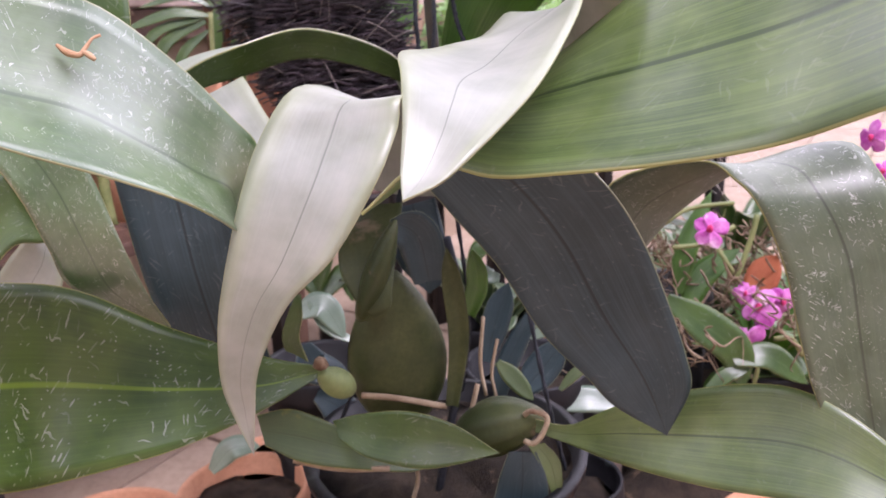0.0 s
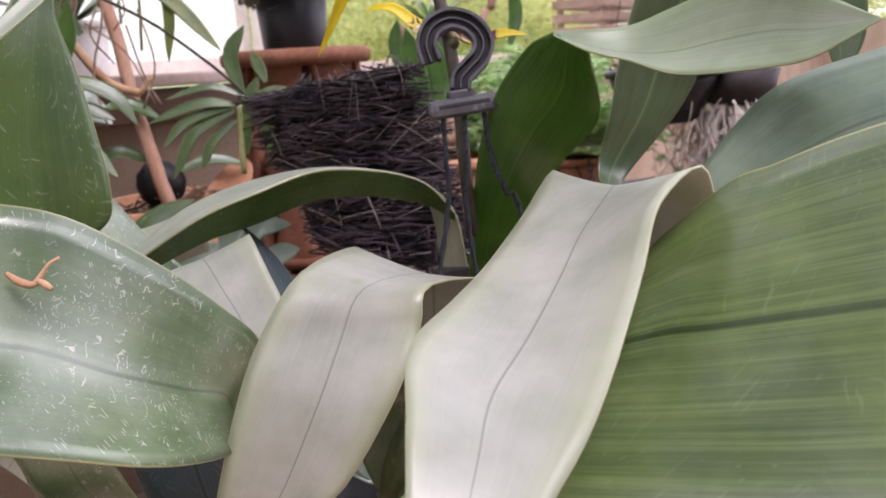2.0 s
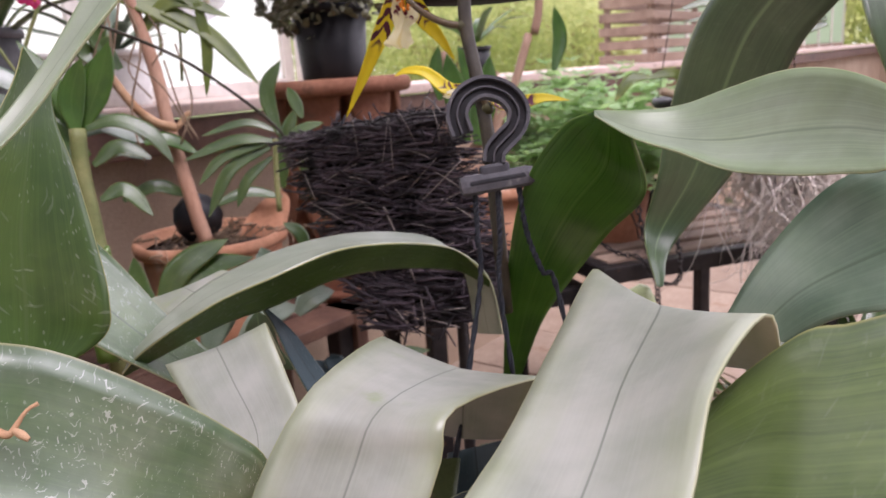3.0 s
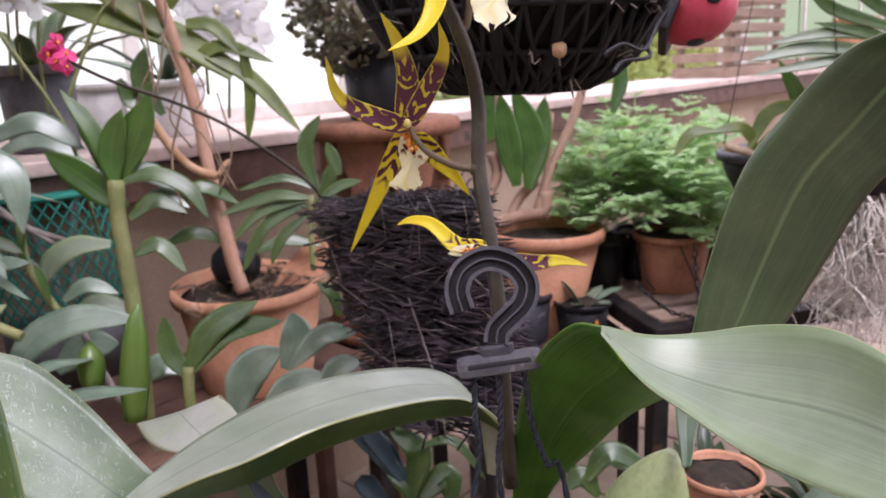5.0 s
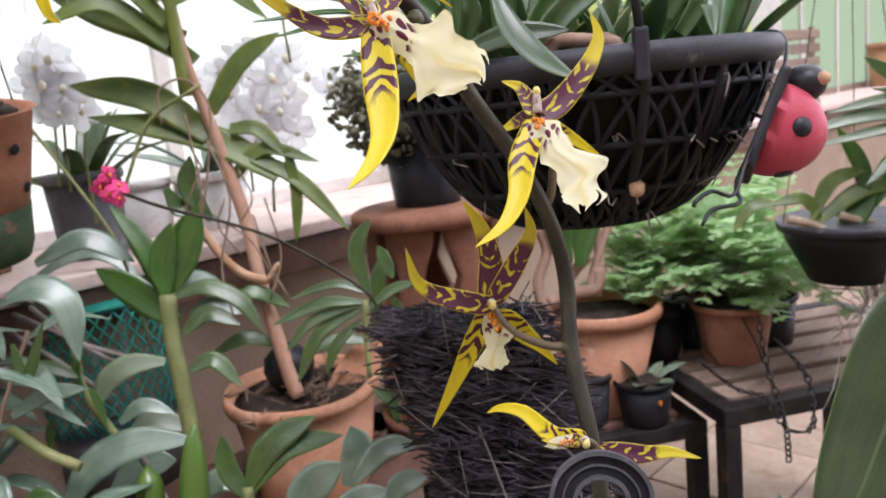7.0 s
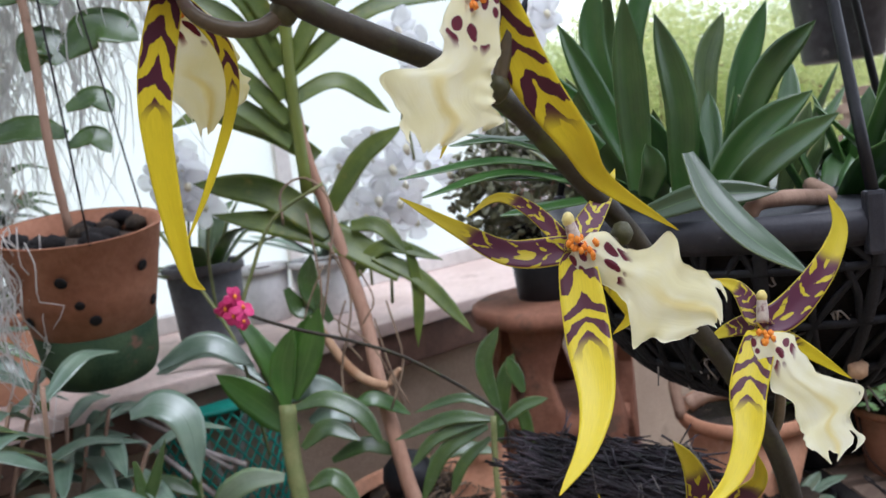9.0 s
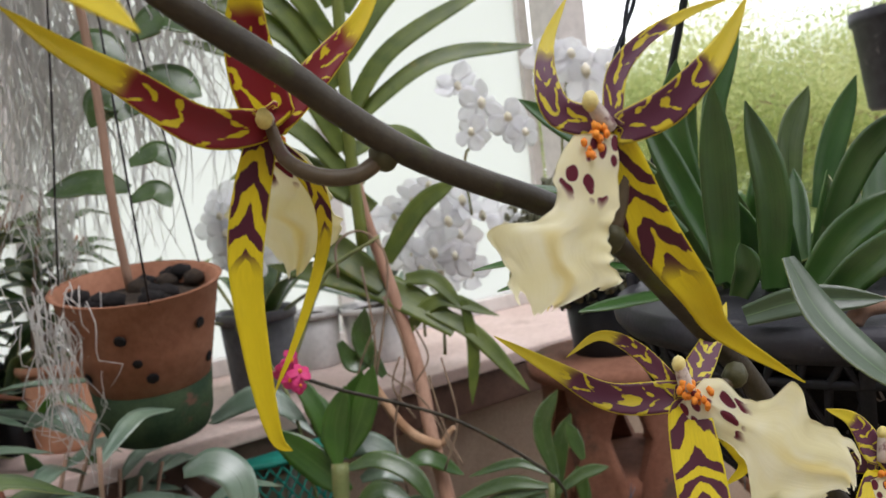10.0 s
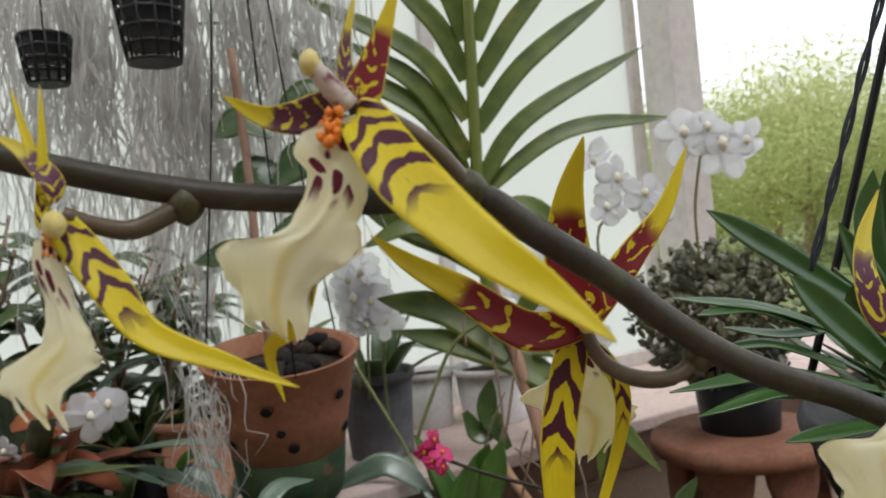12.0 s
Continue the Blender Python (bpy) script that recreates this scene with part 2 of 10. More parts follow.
# Sky sheen on green leaves, painted into a paler base colour and film.
leaf_sheen_green = leaf_mat("leaf_sheen_green", (0.090, 0.140, 0.055), (0.170, 0.225, 0.120), (0.07, 0.11, 0.045), (0.4, 0.42, 0.22), roughness=0.50, gloss=1.8, dust_sheen=0.12, streak=0.26, margin=(0.12, 0.21, 0.045), through=0.16, relief=0.04)
clay_dark = rough_mat("clay_dark", (0.17, 0.068, 0.038), (0.27, 0.125, 0.075), 16, 0.85, 0.6, (0.10, 0.06, 0.04), 0.04)
twig_dark = rough_mat("twig_dark", (0.008, 0.006, 0.008), (0.080, 0.062, 0.075), 30, 0.48, 0.3, vary=1.6, joined=True)
# Near-black that paints shade in gaps and holes; also the dark bark lumps.
gap_shade_and_bark = rough_mat("gap_shade_and_bark", (0.006, 0.005, 0.005), (0.014, 0.011, 0.010), 40, 0.9, 0.5)
straw_pale = rough_mat("straw_pale", (0.20, 0.17, 0.155), (0.36, 0.32, 0.29), 40, 0.7, 0.2)
root_tan = rough_mat("root_tan", (0.16, 0.11, 0.07), (0.28, 0.20, 0.13), 30, 0.8, 0.3)
moss_grey = rough_mat("moss_grey", (0.60, 0.59, 0.56), (0.78, 0.77, 0.74), 18, 0.85, 0.2)
root_white = rough_mat("root_white", (0.62, 0.57, 0.51), (0.78, 0.73, 0.67), 30, 0.8, 0.2)
bark = rough_mat("bark", (0.25, 0.15, 0.10), (0.40, 0.27, 0.19), 22, 0.8, 0.5, (0.15, 0.10, 0.07), 0.02, squash=(1, 1, 0.15))
stake_wood = rough_mat("stake_wood", (0.36, 0.20, 0.13), (0.48, 0.30, 0.21), 30, 0.75, 0.4, (0.22, 0.12, 0.08), 0.02, squash=(1, 1, 0.1))
slat_wood = rough_mat("slat_wood", (0.17, 0.115, 0.085), (0.30, 0.22, 0.165), 16, 0.8, 0.4, (0.10, 0.07, 0.06), 0.02, squash=(0.15, 1, 1), vary=0.3)
dark_wood = rough_mat("dark_wood", (0.10, 0.055, 0.04), (0.17, 0.095, 0.065), 18, 0.6, 0.3, (0.05, 0.03, 0.025), 0.02)
iron_black = rough_mat("iron_black", (0.018, 0.016, 0.017), (0.04, 0.034, 0.032), 30, 0.55, 0.3, (0.10, 0.055, 0.035), -0.01, metal=0.3)
plaster = rough_mat("plaster", (0.36, 0.265, 0.19), (0.45, 0.345, 0.25), 5, 0.9, 0.6, (0.28, 0.21, 0.15), 0.03, grain=220, distance=0.004)
plaster_light = rough_mat("plaster_light", (0.50, 0.38, 0.28), (0.60, 0.48, 0.37), 5, 0.9, 0.5, (0.40, 0.30, 0.22), 0.02, grain=220)
floor_tile = rough_mat("floor_tile", (0.32, 0.235, 0.175), (0.40, 0.31, 0.235), 8, 0.7, 0.3, (0.28, 0.18, 0.12), 0.03, vary=0.25)
grout = rough_mat("grout", (0.22, 0.17, 0.14), (0.3, 0.24, 0.2), 20, 0.9, 0.4)
ledge_stone = rough_mat("ledge_stone", (0.60, 0.46, 0.40), (0.70, 0.56, 0.50), 9, 0.6, 0.2, (0.45, 0.33, 0.28), 0.02)
soil = rough_mat("soil", (0.04, 0.03, 0.022), (0.09, 0.065, 0.045), 60, 0.9, 1.0, (0.2, 0.14, 0.09), 0.02, distance=0.006)
pebble = rough_mat("pebble", (0.36, 0.25, 0.19), (0.5, 0.38, 0.3), 30, 0.8, 0.5, vary=0.5)
white_petal = rough_mat("white_petal", (0.88, 0.88, 0.89), (0.94, 0.94, 0.95), 30, 0.5, 0.1)
magenta_petal = rough_mat("magenta_petal", (0.52, 0.07, 0.42), (0.74, 0.30, 0.66), 60, 0.5, 0.1, (0.85, 0.55, 0.80), 0.02)
crimson_petal = rough_mat("crimson_petal", (0.50, 0.025, 0.11), (0.62, 0.05, 0.20), 60, 0.5, 0.1)
orange_bit = rough_mat("orange_bit", (0.75, 0.22, 0.02), (0.85, 0.32, 0.03), 120, 0.5, 0.2)
pale_centre = rough_mat("pale_centre", (0.78, 0.73, 0.52), (0.88, 0.85, 0.72), 90, 0.5, 0.1)
yellow_bit = rough_mat("yellow_bit", (0.62, 0.50, 0.12), (0.70, 0.62, 0.28), 90, 0.5, 0.1, (0.12, 0.03, 0.04), -0.02)
column_mat = rough_mat("column", (0.50, 0.42, 0.36), (0.62, 0.55, 0.46), 260, 0.5, 0.1, (0.14, 0.03, 0.05), 0.10)
bug_red = rough_mat("bug_red", (0.42, 0.045, 0.075), (0.50, 0.07, 0.11), 20, 0.5, 0.12, (0.35, 0.04, 0.06), 0.02)
bug_black = rough_mat("bug_black", (0.012, 0.012, 0.014), (0.025, 0.025, 0.027), 40, 0.45, 0.1)
teal_net = rough_mat("teal_net", (0.012, 0.20, 0.15), (0.03, 0.30, 0.23), 40, 0.55, 0.1)
grey_pot = rough_mat("grey_pot", (0.085, 0.085, 0.092), (0.17, 0.17, 0.18), 12, 0.6, 0.2, (0.35, 0.34, 0.34), 0.02)
pale_pot = rough_mat("pale_pot", (0.62, 0.60, 0.58), (0.72, 0.70, 0.68), 10, 0.5, 0.1)
crate_wood = rough_mat("crate_wood", (0.24, 0.165, 0.12), (0.34, 0.25, 0.19), 20, 0.8, 0.3, vary=0.3, squash=(0.2, 1, 1))
dry_brown = rough_mat("dry_brown", (0.42, 0.24, 0.13), (0.55, 0.36, 0.22), 40, 0.8, 0.3)
dead_leaf = rough_mat("dead_leaf", (0.30, 0.085, 0.035), (0.42, 0.15, 0.06), 40, 0.7, 0.3)
far_green = rough_mat("far_green", (0.30, 0.34, 0.12), (0.48, 0.48, 0.22), 1.5, 0.8, 0.2)
far_green_dark = rough_mat("far_green_dark", (0.17, 0.24, 0.08), (0.30, 0.34, 0.14), 1.5, 0.8, 0.2)
far_grass = rough_mat("far_grass", (0.16, 0.22, 0.07), (0.26, 0.30, 0.11), 1.0, 0.9, 0.2)
pillar_white = rough_mat("pillar_white", (0.66, 0.62, 0.57), (0.74, 0.70, 0.66), 4, 0.8, 0.2)


def petal_mat(name, ground, blotch, tip_from, cover=-0.25, spread=3.2, freq=40.0, wave=13.0):
    """A long sepal: yellow ground with dark chevron bands on its inner part. UV x from 0 at the base to 1 at the tip."""
    m, n, l, b = nodes_of(name)
    tc = n.new("ShaderNodeTexCoord")
    sep = n.new("ShaderNodeSeparateXYZ")
    l.new(tc.outputs["UV"], sep.inputs[0])
    u, v = sep.outputs["X"], sep.outputs["Y"]
    off = math_node(n, l, "ABSOLUTE", math_node(n, l, "SUBTRACT", v, 0.5), 0.0)
    rnd = n.new("ShaderNodeObjectInfo").outputs["Random"]
    shift = n.new("ShaderNodeCombineXYZ")
    l.new(math_node(n, l, "MULTIPLY", rnd, 37.0), shift.inputs["Z"])
    va = n.new("ShaderNodeVectorMath")
    va.operation = "ADD"
    l.new(stretch(n, l, tc.outputs["UV"], (6, 0.9, 1)), va.inputs[0])
    l.new(shift.outputs[0], va.inputs[1])
    wob = noise_node(n, l, va.outputs[0], 1.0, 1.0, 0.5)
    bands = math_node(n, l, "SINE", math_node(n, l, "ADD", math_node(n, l, "MULTIPLY", u, freq), math_node(n, l, "ADD", math_node(n, l, "MULTIPLY", off, -10.0), math_node(n, l, "MULTIPLY", wob, wave))), 0.0)
    vb = n.new("ShaderNodeVectorMath")
    vb.operation = "ADD"
    l.new(stretch(n, l, tc.outputs["UV"], (11, 4.5, 1)), vb.inputs[0])
    l.new(shift.outputs[0], vb.inputs[1])
    patchy = noise_node(n, l, vb.outputs[0], 1.0, 2.0, 0.5)
    bands = math_node(n, l, "ADD", bands, math_node(n, l, "MULTIPLY", math_node(n, l, "SUBTRACT", patchy, 0.5), spread))
    inner = step_node(n, l, math_node(n, l, "ADD", u, math_node(n, l, "MULTIPLY", wob, 0.15)), tip_from + 0.10, tip_from)
    blot = math_node(n, l, "MULTIPLY", step_node(n, l, bands, cover, cover + 0.2), inner)
    blot = math_node(n, l, "MULTIPLY", blot, step_node(n, l, off, 0.485, 0.455))
    grain = noise_node(n, l, stretch(n, l, tc.outputs["UV"], (12, 60, 1)), 1.0, 4.0)
    col = mix_node(n, l, step_node(n, l, grain, 0.3, 0.8), ground, tuple(x * 0.8 for x in ground))
    col = mix_node(n, l, blot, col, blotch)
    l.new(col, b.inputs["Base Color"])
    b.inputs["Roughness"].default_value = 0.4
    bump_to(n, l, b, grain, 0.2, 0.0006)
    tr = n.new("ShaderNodeBsdfTranslucent")
    l.new(col, tr.inputs["Color"])
    ms = n.new("ShaderNodeMixShader")
    ms.inputs[0].default_value = 0.3
    l.new(b.outputs[0], ms.inputs[1])
    l.new(tr.outputs[0], ms.inputs[2])
    l.new(ms.outputs[0], n["Material Output"].inputs["Surface"])
    return m


def lip_mat(name):
    """A cream lip with dark red spots near its base."""
    m, n, l, b = nodes_of(name)
    tc = n.new("ShaderNodeTexCoord")
    sep = n.new("ShaderNodeSeparateXYZ")
    l.new(tc.outputs["UV"], sep.inputs[0])
    vo = n.new("ShaderNodeTexVoronoi")
    vo.inputs["Scale"].default_value = 1.0
    l.new(stretch(n, l, tc.outputs["UV"], (10, 4.5, 1)), vo.inputs["Vector"])
    spots = math_node(n, l, "MULTIPLY", step_node(n, l, vo.outputs["Distance"], 0.47, 0.40), step_node(n, l, sep.outputs["X"], 0.36, 0.28))
    col = mix_node(n, l, step_node(n, l, noise_node(n, l, tc.outputs["Object"], 90.0), 0.3, 0.7), (0.90, 0.865, 0.58), (0.93, 0.91, 0.72))
    keel = math_node(n, l, "ABSOLUTE", math_node(n, l, "SUBTRACT", sep.outputs["Y"], 0.5), 0.0)
    keel = math_node(n, l, "MULTIPLY", step_node(n, l, math_node(n, l, "ADD", keel, math_node(n, l, "MULTIPLY", noise_node(n, l, tc.outputs["UV"], 7.0), 0.16)), 0.20, 0.07), step_node(n, l, sep.outputs["X"], 0.40, 0.70))
    col = mix_node(n, l, math_node(n, l, "MULTIPLY", keel, 0.6), col, (0.80, 0.68, 0.20))
    vein = noise_node(n, l, stretch(n, l, tc.outputs["UV"], (2.5, 34, 1)), 1.0, 4.0)
    col = mix_node(n, l, math_node(n, l, "MULTIPLY", step_node(n, l, vein, 0.5, 0.7), 0.14), col, (0.78, 0.74, 0.48))
    col = mix_node(n, l, spots, col, (0.16, 0.015, 0.035))
    l.new(col, b.inputs["Base Color"])
    b.inputs["Roughness"].default_value = 0.5
    bump_to(n, l, b, math_node(n, l, "ADD", vein, noise_node(n, l, tc.outputs["Object"], 150.0)), 0.18, 0.001)
    tr = n.new("ShaderNodeBsdfTranslucent")
    l.new(col, tr.inputs["Color"])
    ms = n.new("ShaderNodeMixShader")
    ms.inputs[0].default_value = 0.5
    l.new(b.outputs[0], ms.inputs[1])
    l.new(tr.outputs[0], ms.inputs[2])
    l.new(ms.outputs[0], n["Material Output"].inputs["Surface"])
    return m


def let_through(m, amount, tint):
    """Lets light pass through a thin leaf or petal."""
    n, l = m.node_tree.nodes, m.node_tree.links
    tr = n.new("ShaderNodeBsdfTranslucent")
    tr.inputs["Color"].default_value = (*tint, 1)
    ms = n.new("ShaderNodeMixShader")
    ms.inputs[0].default_value = amount
    l.new(n["Principled BSDF"].outputs[0], ms.inputs[1])
    l.new(tr.outputs[0], ms.inputs[2])
    l.new(ms.outputs[0], n["Material Output"].inputs["Surface"])


let_through(far_green, 0.7, (0.84, 0.86, 0.44))
let_through(far_green_dark, 0.65, (0.62, 0.70, 0.30))
let_through(leaf_fern, 0.4, (0.55, 0.75, 0.32))
let_through(white_petal, 0.85, (0.97, 0.97, 0.98))
let_through(moss_grey, 0.65, (0.93, 0.92, 0.90))
frosted = nodes_of("frosted_glass")[0]
_fn, _fl = frosted.node_tree.nodes, frosted.node_tree.links
_ft = _fn.new("ShaderNodeBsdfTranslucent")
_ft.inputs["Color"].default_value = (0.92, 0.92, 0.91, 1)
_fl.new(_ft.outputs[0], _fn["Material Output"].inputs["Surface"])
frosted_green = nodes_of("frosted_green_glass")[0]
_gn, _gl = frosted_green.node_tree.nodes, frosted_green.node_tree.links
_gt = _gn.new("ShaderNodeBsdfTranslucent")
_gt.inputs["Color"].default_value = (0.56, 0.62, 0.52, 1)
_gl.new(_gt.outputs[0], _gn["Material Output"].inputs["Surface"])
haze = nodes_of("bright_haze")[0]
_hn, _hl = haze.node_tree.nodes, haze.node_tree.links
_he = _hn.new("ShaderNodeEmission")
_he.inputs["Color"].default_value, _he.inputs["Strength"].default_value = (1.0, 0.99, 0.97, 1), 2.9
_hl.new(_he.outputs[0], _hn["Material Output"].inputs["Surface"])
petal_yellow = petal_mat("petal_yellow", (0.80, 0.66, 0.006), (0.085, 0.012, 0.028), 0.43, 0.05, 3.0, 56.0, 12.0)
petal_purple = petal_mat("petal_purple", (0.74, 0.62, 0.03), (0.12, 0.030, 0.06), 0.62, -0.9)
petal_red = petal_mat("petal_red", (0.78, 0.64, 0.008), (0.22, 0.010, 0.014), 0.6, -0.95)
lip_cream = lip_mat("lip_cream")



# ---- shapes ----
ORIGIN = {}


def V(*p):
    return Vector(p)


def spline(points, n):
    """n + 1 points on a smooth line through the given vectors of any length."""
    p = np.array(points, float)
    if len(p) == 2:
        return [p[0] + (p[1] - p[0]) * i / n for i in range(n + 1)]
    q = np.vstack([2 * p[0] - p[1], p, 2 * p[-1] - p[-2]])
    out = []
    for i in range(n + 1):
        s = i / n * (len(p) - 1)
        k = min(int(s), len(p) - 2)
        u = s - k
        a, b, c, d = q[k], q[k + 1], q[k + 2], q[k + 3]
        out.append(0.5 * (2 * b + (c - a) * u + (2 * a - 5 * b + 4 * c - d) * u * u + (3 * b - a - 3 * c + d) * u ** 3))
    return out


def blade(rows, chan=0.1, nu=24, nv=8, thick=0.0009, ripple=0.0, seed=0, bm=None, unit_u=False, waves=260):
    """A leaf from stations of middle and half-width vector, with a trough along the midrib, as a closed shell."""
    bm = bm or bmesh.new()
    uvl = bm.loops.layers.uv.verify()
    st = spline(rows, nu)
    mids = [Vector(s[:3]) for s in st]
    halves = [Vector(s[3:6]) for s in st]
    run = [0.0]
    for a, b in zip(mids, mids[1:]):
        run.append(run[-1] + (b - a).length)
    grid = []
    for i, (c, h) in enumerate(zip(mids, halves)):
        tan = mids[min(i + 1, nu)] - mids[max(i - 1, 0)]
        nor = tan.cross(h)
        nor = nor.normalized() if nor.length > 1e-9 else (grid[-1][2] if grid else V(0, 0, 1))
        w = h.length
        line = []
        for j in range(nv + 1):
            s = j / nv * 2 - 1
            rip = ripple * w * math.sin(run[i] * waves + seed + s * 2 + (1.3 if s > 0 else 0)) * s * s if ripple else 0.0
            line.append(c + h * s + nor * (chan * w * (1 - abs(s) ** 1.4) + rip))
        grid.append((line, run[i], nor))
    top, low = [], []
    for line, r, nor in grid:
        top.append([bm.verts.new(p + nor * thick * 0.5) for p in line])
        low.append([bm.verts.new(p - nor * thick * 0.5) for p in line])
    length = run[-1] if unit_u else 1.0

    def face(vs, uvs):
        try:
            f = bm.faces.new(vs)
        except ValueError:
            return
        f.smooth = True
        for lp, uv in zip(f.loops, uvs):
            lp[uvl].uv = uv

    for i in range(nu):
        a, b = grid[i][1] / length, grid[i + 1][1] / length
        for j in range(nv):
            p, q = j / nv, (j + 1) / nv
            face((top[i][j], top[i][j + 1], top[i + 1][j + 1], top[i + 1][j]), ((a, p), (a, q), (b, q), (b, p)))
            face((low[i][j + 1], low[i][j], low[i + 1][j], low[i + 1][j + 1]), ((a, q), (a, p), (b, p), (b, q)))
        for j, e in ((0, 0.0), (nv, 1.0)):
            vs = (top[i][j], top[i + 1][j], low[i + 1][j], low[i][j])
            face(vs if j == 0 else vs[::-1], ((a, e), (b, e), (b, e), (a, e)) if j == 0 else ((a, e), (b, e), (b, e), (a, e)))
    return bm


def strap(points, width, hint=(0, 0, 1), shape=None, base=0.35, **kw):
    """A strap leaf along a line: width at its widest, hint the way its face looks, shape a profile of width along it."""
    n = max(4, len(points) * 2, int(kw.get("nu", 0)) // 2)
    line = [Vector(p) for p in spline(points, n)]
    rows = []
    for i, c in enumerate(line):
        s = i / n
        tan = line[min(i + 1, n)] - line[max(i - 1, 0)]
        side = tan.cross(Vector(hint))
        side = side.normalized() if side.length > 1e-9 else V(1, 0, 0)
        w = shape(s) if shape else (base + (1 - base) * min(1, s * 3)) * max(0.0, 1 - max(0, (s - 0.55) / 0.45) ** 2.2)
        rows.append((*c, *(side * width * 0.5 * max(w, 0.02))))
    return blade(rows, **kw)


def tube(points, radii, sides=8, n=None, bm=None, cap=True):
    bm = bm or bmesh.new()
    if isinstance(radii, (int, float)):
        radii = [radii] * len(points)
    n = n or max(2, (len(points) - 1) * 4)
    line = spline([(*p, r) for p, r in zip(points, radii)], n)
    up = V(0.123, 0.31, 0.94)
    rings = []
    for i, s in enumerate(line):
        a, b = Vector(line[max(i - 1, 0)][:3]), Vector(line[min(i + 1, n)][:3])
        tan = (b - a).normalized() if (b - a).length > 1e-9 else V(0, 0, 1)
        x = tan.cross(up)
        x = x.normalized() if x.length > 1e-4 else V(1, 0, 0)
        y = tan.cross(x).normalized()
        up = x.cross(tan)
        c = Vector(s[:3])
        rings.append([bm.verts.new(c + (x * math.cos(k * math.tau / sides) + y * math.sin(k * math.tau / sides)) * max(s[3], 1e-5)) for k in range(sides)])
    for r, q in zip(rings, rings[1:]):
        for k in range(sides):
            bm.faces.new((r[k], r[(k + 1) % sides], q[(k + 1) % sides], q[k])).smooth = True
    if cap:
        bm.faces.new(rings[0][::-1])
        bm.faces.new(rings[-1])
    return bm


def lathe(profile, at, segs=28, axis=(0, 0, 1), bm=None, wobble=0.0):
    """A turned shape: (radius, height) pairs round an axis."""
    bm = bm or bmesh.new()
    q = Vector(axis).to_track_quat("Z", "Y")
    rings = []
    for r, z in profile:
        ring = []
        for k in range(segs):
            a = k * math.tau / segs
            w = 1 + wobble * math.sin(a * 2 + z * 9) + wobble * 0.6 * math.sin(a * 5 + 1)
            ring.append(bm.verts.new(Vector(at) + q @ V(r * w * math.cos(a), r * w * math.sin(a), z)))
        rings.append(ring)
    for a, b in zip(rings, rings[1:]):
        for k in range(segs):
            bm.faces.new((a[k], a[(k + 1) % segs], b[(k + 1) % segs], b[k])).smooth = True
    if profile[0][0] > 1e-4:
        bm.faces.new(rings[0][::-1])
    if profile[-1][0] > 1e-4:
        bm.faces.new(rings[-1])
    return bm


def box(size, m=None, bevel=0.0, bm=None):
    own = bmesh.new()
    bmesh.ops.create_cube(own, size=1.0)
    bmesh.ops.scale(own, vec=size, verts=own.verts)
    if bevel:
        bmesh.ops.bevel(own, geom=list(own.edges), offset=bevel, segments=2, affect="EDGES", profile=0.6)
    if m is not None:
        own.transform(m)
    if bm is None:
        return own
    me = bpy.data.meshes.new("tmp")
    own.to_mesh(me)
    own.free()
    bm.from_mesh(me)
    bpy.data.meshes.remove(me)
    return bm


def blob(at, radii, seed=0, rough=0.1, sub=2, m=None, bm=None):
    own = bmesh.new()
    bmesh.ops.create_icosphere(own, subdivisions=sub, radius=1.0)
    for v in own.verts:
        k = 1 + rough * noise.noise(v.co * 1.7 + V(seed * 3.1, seed, 0))
        v.co = V(v.co.x * radii[0] * k, v.co.y * radii[1] * k, v.co.z * radii[2] * k)
    for f in own.faces:
        f.smooth = True
    if m is not None:
        own.transform(m.to_3x3().to_4x4())
    bmesh.ops.translate(own, vec=at, verts=own.verts)
    if bm is None:
        return own
    me = bpy.data.meshes.new("tmp")
    own.to_mesh(me)
    own.free()
    bm.from_mesh(me)
    bpy.data.meshes.remove(me)
    return bm


def thing(name, at, label, category, group="", kind=""):
    ob = new(name)
    ob.location, ob.empty_display_size = at, 0.02
    ORIGIN[ob] = Vector(at)
    return tagged(ob, label, category, group, kind)


def mesh_of(name, bm, material, origin):
    bmesh.ops.translate(bm, vec=-origin, verts=bm.verts)
    me = bpy.data.meshes.new(name)
    bm.to_mesh(me)
    bm.free()
    me.materials.append(material)
    return me


def part(name, bm, material, parent, label=""):
    """Links a bmesh, in world places, as one mesh under a thing or a part."""
    origin = ORIGIN[parent]
    ob = new(name, mesh_of(name, bm, material, origin))
    ob.parent = parent
    ORIGIN[ob] = origin
    return tagged(ob, label)


def solo(name, bm, material, at, label, category, group="", kind=""):
    """A thing of one mesh."""
    ob = new(name, mesh_of(name, bm, material, Vector(at)))
    ob.location = at
    ORIGIN[ob] = Vector(at)
    return tagged(ob, label, category, group, kind)



# ---- the setting: terrace floor, low wall with ledge, garden beyond ----
FLOOR = 0.30


